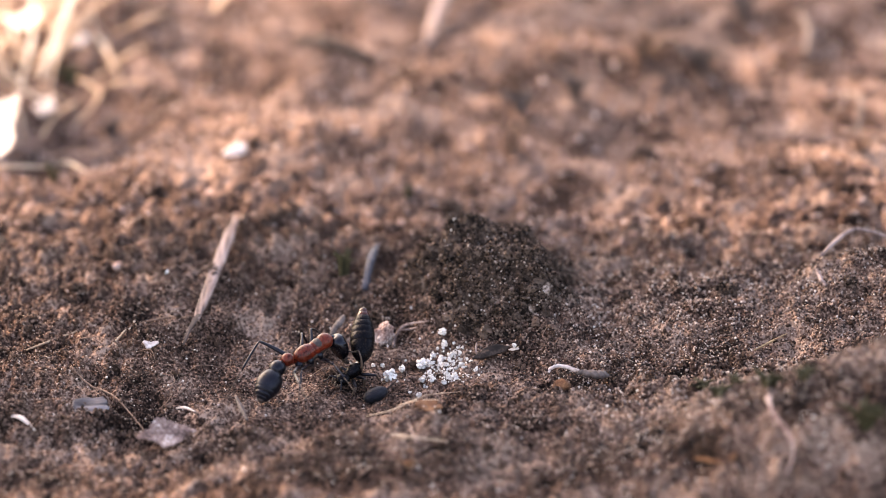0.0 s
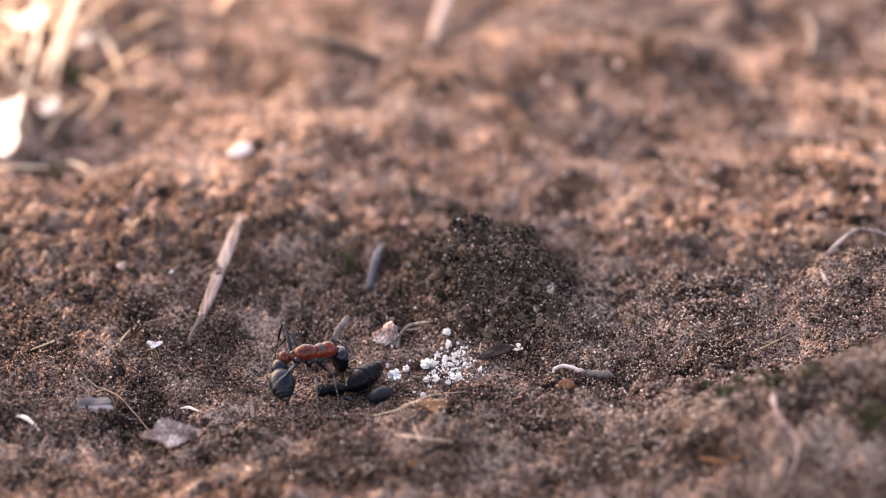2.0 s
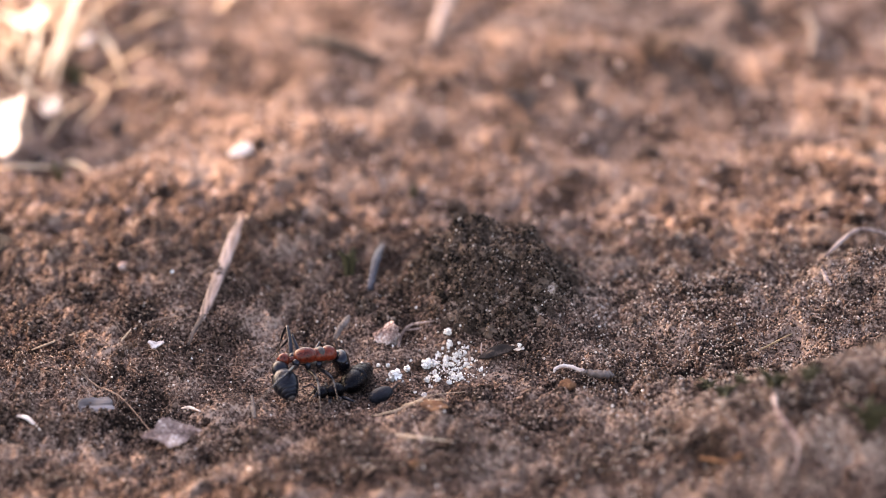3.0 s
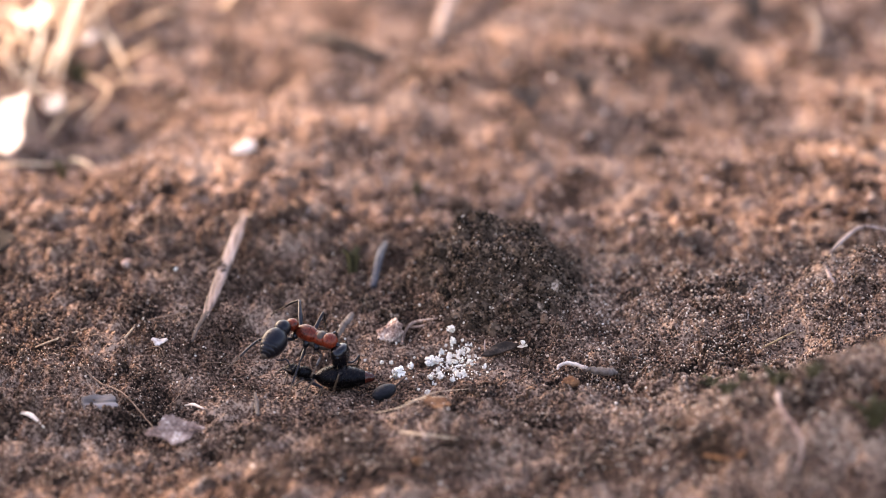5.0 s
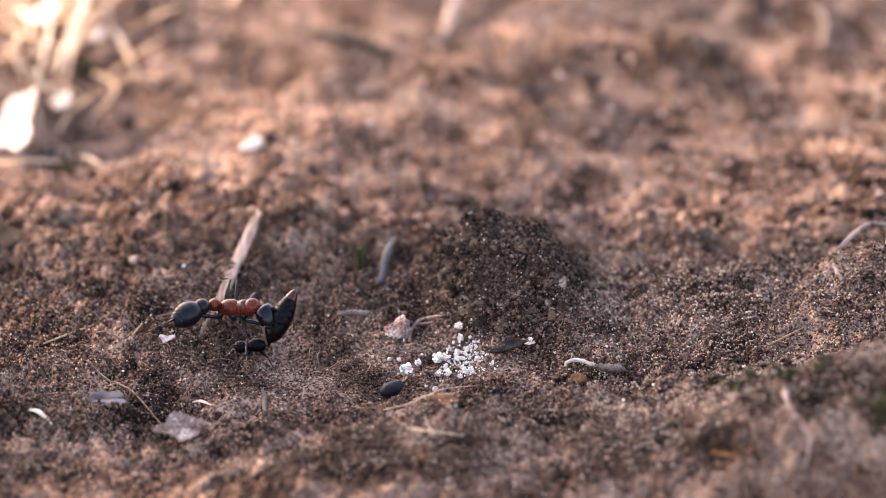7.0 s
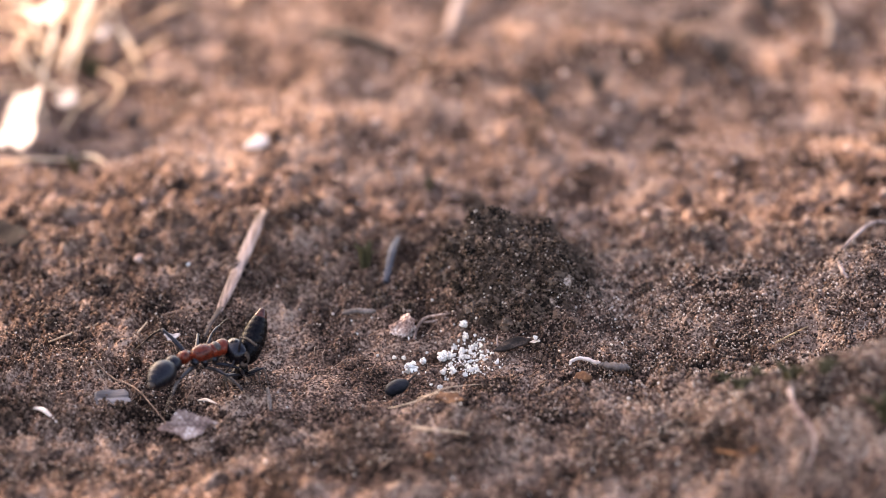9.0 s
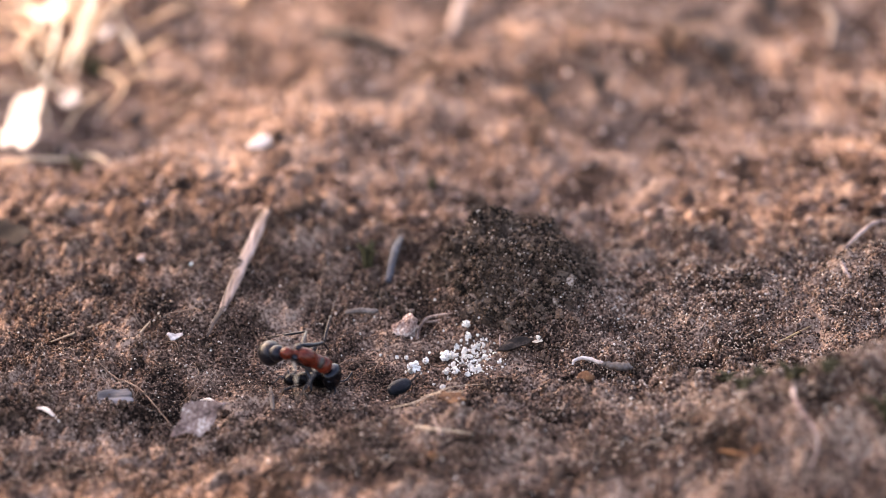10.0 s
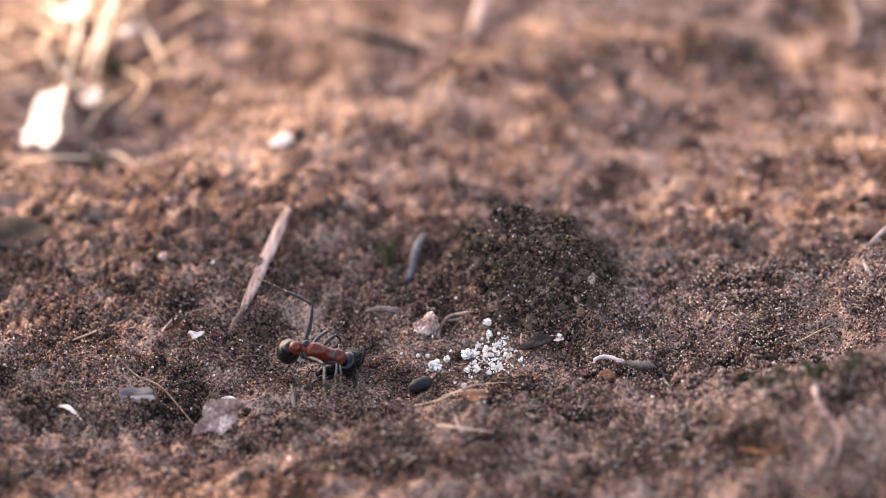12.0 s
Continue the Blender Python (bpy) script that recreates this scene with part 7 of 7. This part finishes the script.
    walk(prey_part["gaster"], [
        (0, mm(0.000, 0.000, 0.000, -11.3, -31.8, -141.6)),
        (0.5, mm(0.000, 0.000, 0.000, -8.6, -29.6, -148.4)),
        (1, mm(0.000, 0.000, 0.000, -9.2, -24.9, -139.9)),
        (1.5, mm(0.000, 0.000, 0.000, -9.4, -18.6, -126.9)),
        (2, mm(0.000, 0.000, 0.000, -3.1, -15.9, -158.1)),
        (2.5, mm(0.000, 0.000, 0.000, 0.2, 0.9, -157.3)),
        (3, mm(0.000, 0.000, 0.000, -1.3, -3.7, -140.4)),
        (3.2, mm(0.000, 0.000, 0.000, -1.3, -3.7, -140.4)),
        (4, mm(0.000, 0.000, 0.000, 0.1, -16.3, 179.6)),
        (4.8, mm(0.000, 0.000, 0.000, 10.1, -24.8, 136.3)),
        (5, mm(0.000, 0.000, 0.000, 10.1, -24.8, 136.3)),
        (5.5, mm(0.000, 0.000, 0.000, 11.6, -35.8, 145.1)),
        (6, mm(0.000, 0.000, 0.000, -5.3, -32.3, -161.8)),
        (6.5, mm(0.000, 0.000, 0.000, -6.7, -22.4, -147.2)),
        (7, mm(0.000, 0.000, 0.000, -18.0, -52.6, -144.4)),
        (7.2, mm(0.000, 0.000, 0.000, -18.0, -52.6, -144.4)),
        (8.8, mm(0.000, 0.000, 0.000, -49.5, -58.9, -101.5)),
        (9, mm(0.000, 0.000, 0.000, -49.5, -58.9, -101.5)),
        (9.5, mm(0.000, 0.000, 0.000, 12.0, -43.9, 150.8)),
        (9.8, mm(0.000, 0.000, 0.000, -0.0, -7.5, -179.4)),
        (9.9, mm(0.000, 0.000, 0.000, 4.8, 10.0, -128.5)),
        (10, mm(0.000, 0.000, 0.000, 22.1, 16.7, -73.8)),
        (10.2, mm(0.000, 0.000, 0.000, 23.6, 52.3, -133.8)),
        (10.5, mm(0.000, 0.000, 0.000, 21.7, 44.8, -130.2)),
        (10.75, mm(0.000, 0.000, 0.000, 16.4, 19.1, -98.6)),
        (11, mm(0.000, 0.000, 0.000, -1.0, -0.7, -67.0)),
        (11.5, mm(0.000, 0.000, 0.000, 0.6, 0.4, -66.5)),
        (12, mm(0.000, 0.000, 0.000, -3.0, -1.9, -64.8)),
    ])
    walk(splinter, [
        (0, mm(-16.170, -14.640, level(-16.17, -14.64) + 0.1, 0.0, 0.0, 1.7)),
        (6.1, mm(-16.170, -14.640, level(-16.17, -14.64) + 0.1, 0.0, 0.0, 1.7)),
        (6.4, mm(-16.170, -14.640, level(-16.17, -14.64) + 0.1, 0.0, 0.0, 0.0)),
        (12, mm(-16.170, -14.640, level(-16.17, -14.64) + 0.1, 0.0, 0.0, 0.0)),
    ])
    walk(leaf_scrap, [
        (0, mm(-16.04, -25.48, -0.59, 16.0, 20.0, -4.0)),
        (9.05, mm(-16.04, -25.48, -0.59, 16.0, 20.0, -4.0)),
        (9.4, mm(-15.57, -25.15, -0.22, 46.0, 0.0, 0.0)),
        (12, mm(-15.57, -25.15, -0.22, 46.0, 0.0, 0.0)),
    ])
    walk(shifted_chip, [
        (0, mm(-11.33, -23.30, -0.840, 2.8, 3.2, 10.0)),
        (0.3, mm(-11.33, -23.30, -0.840, 2.8, 3.2, 10.0)),
        (0.8, mm(-11.23, -22.90, -0.920)),
        (12, mm(-11.23, -22.90, -0.920)),
    ])
    walk(loose_twig, [
        (0, mm(-6.670, -13.170, -0.273, 0.0, -21.2, 64.4)),
        (6.2, mm(-6.670, -13.170, -0.273, 0.0, -21.2, 64.4)),
        (6.35, mm(-7.007, -12.083, -0.106, 0.0, -12.2, 32.2)),
        (6.5, mm(-7.345, -10.995, 0.061, 0.0, -3.2, 0.0)),
        (12, mm(-7.345, -10.995, 0.061, 0.0, -3.2, 0.0)),
    ])


motions()
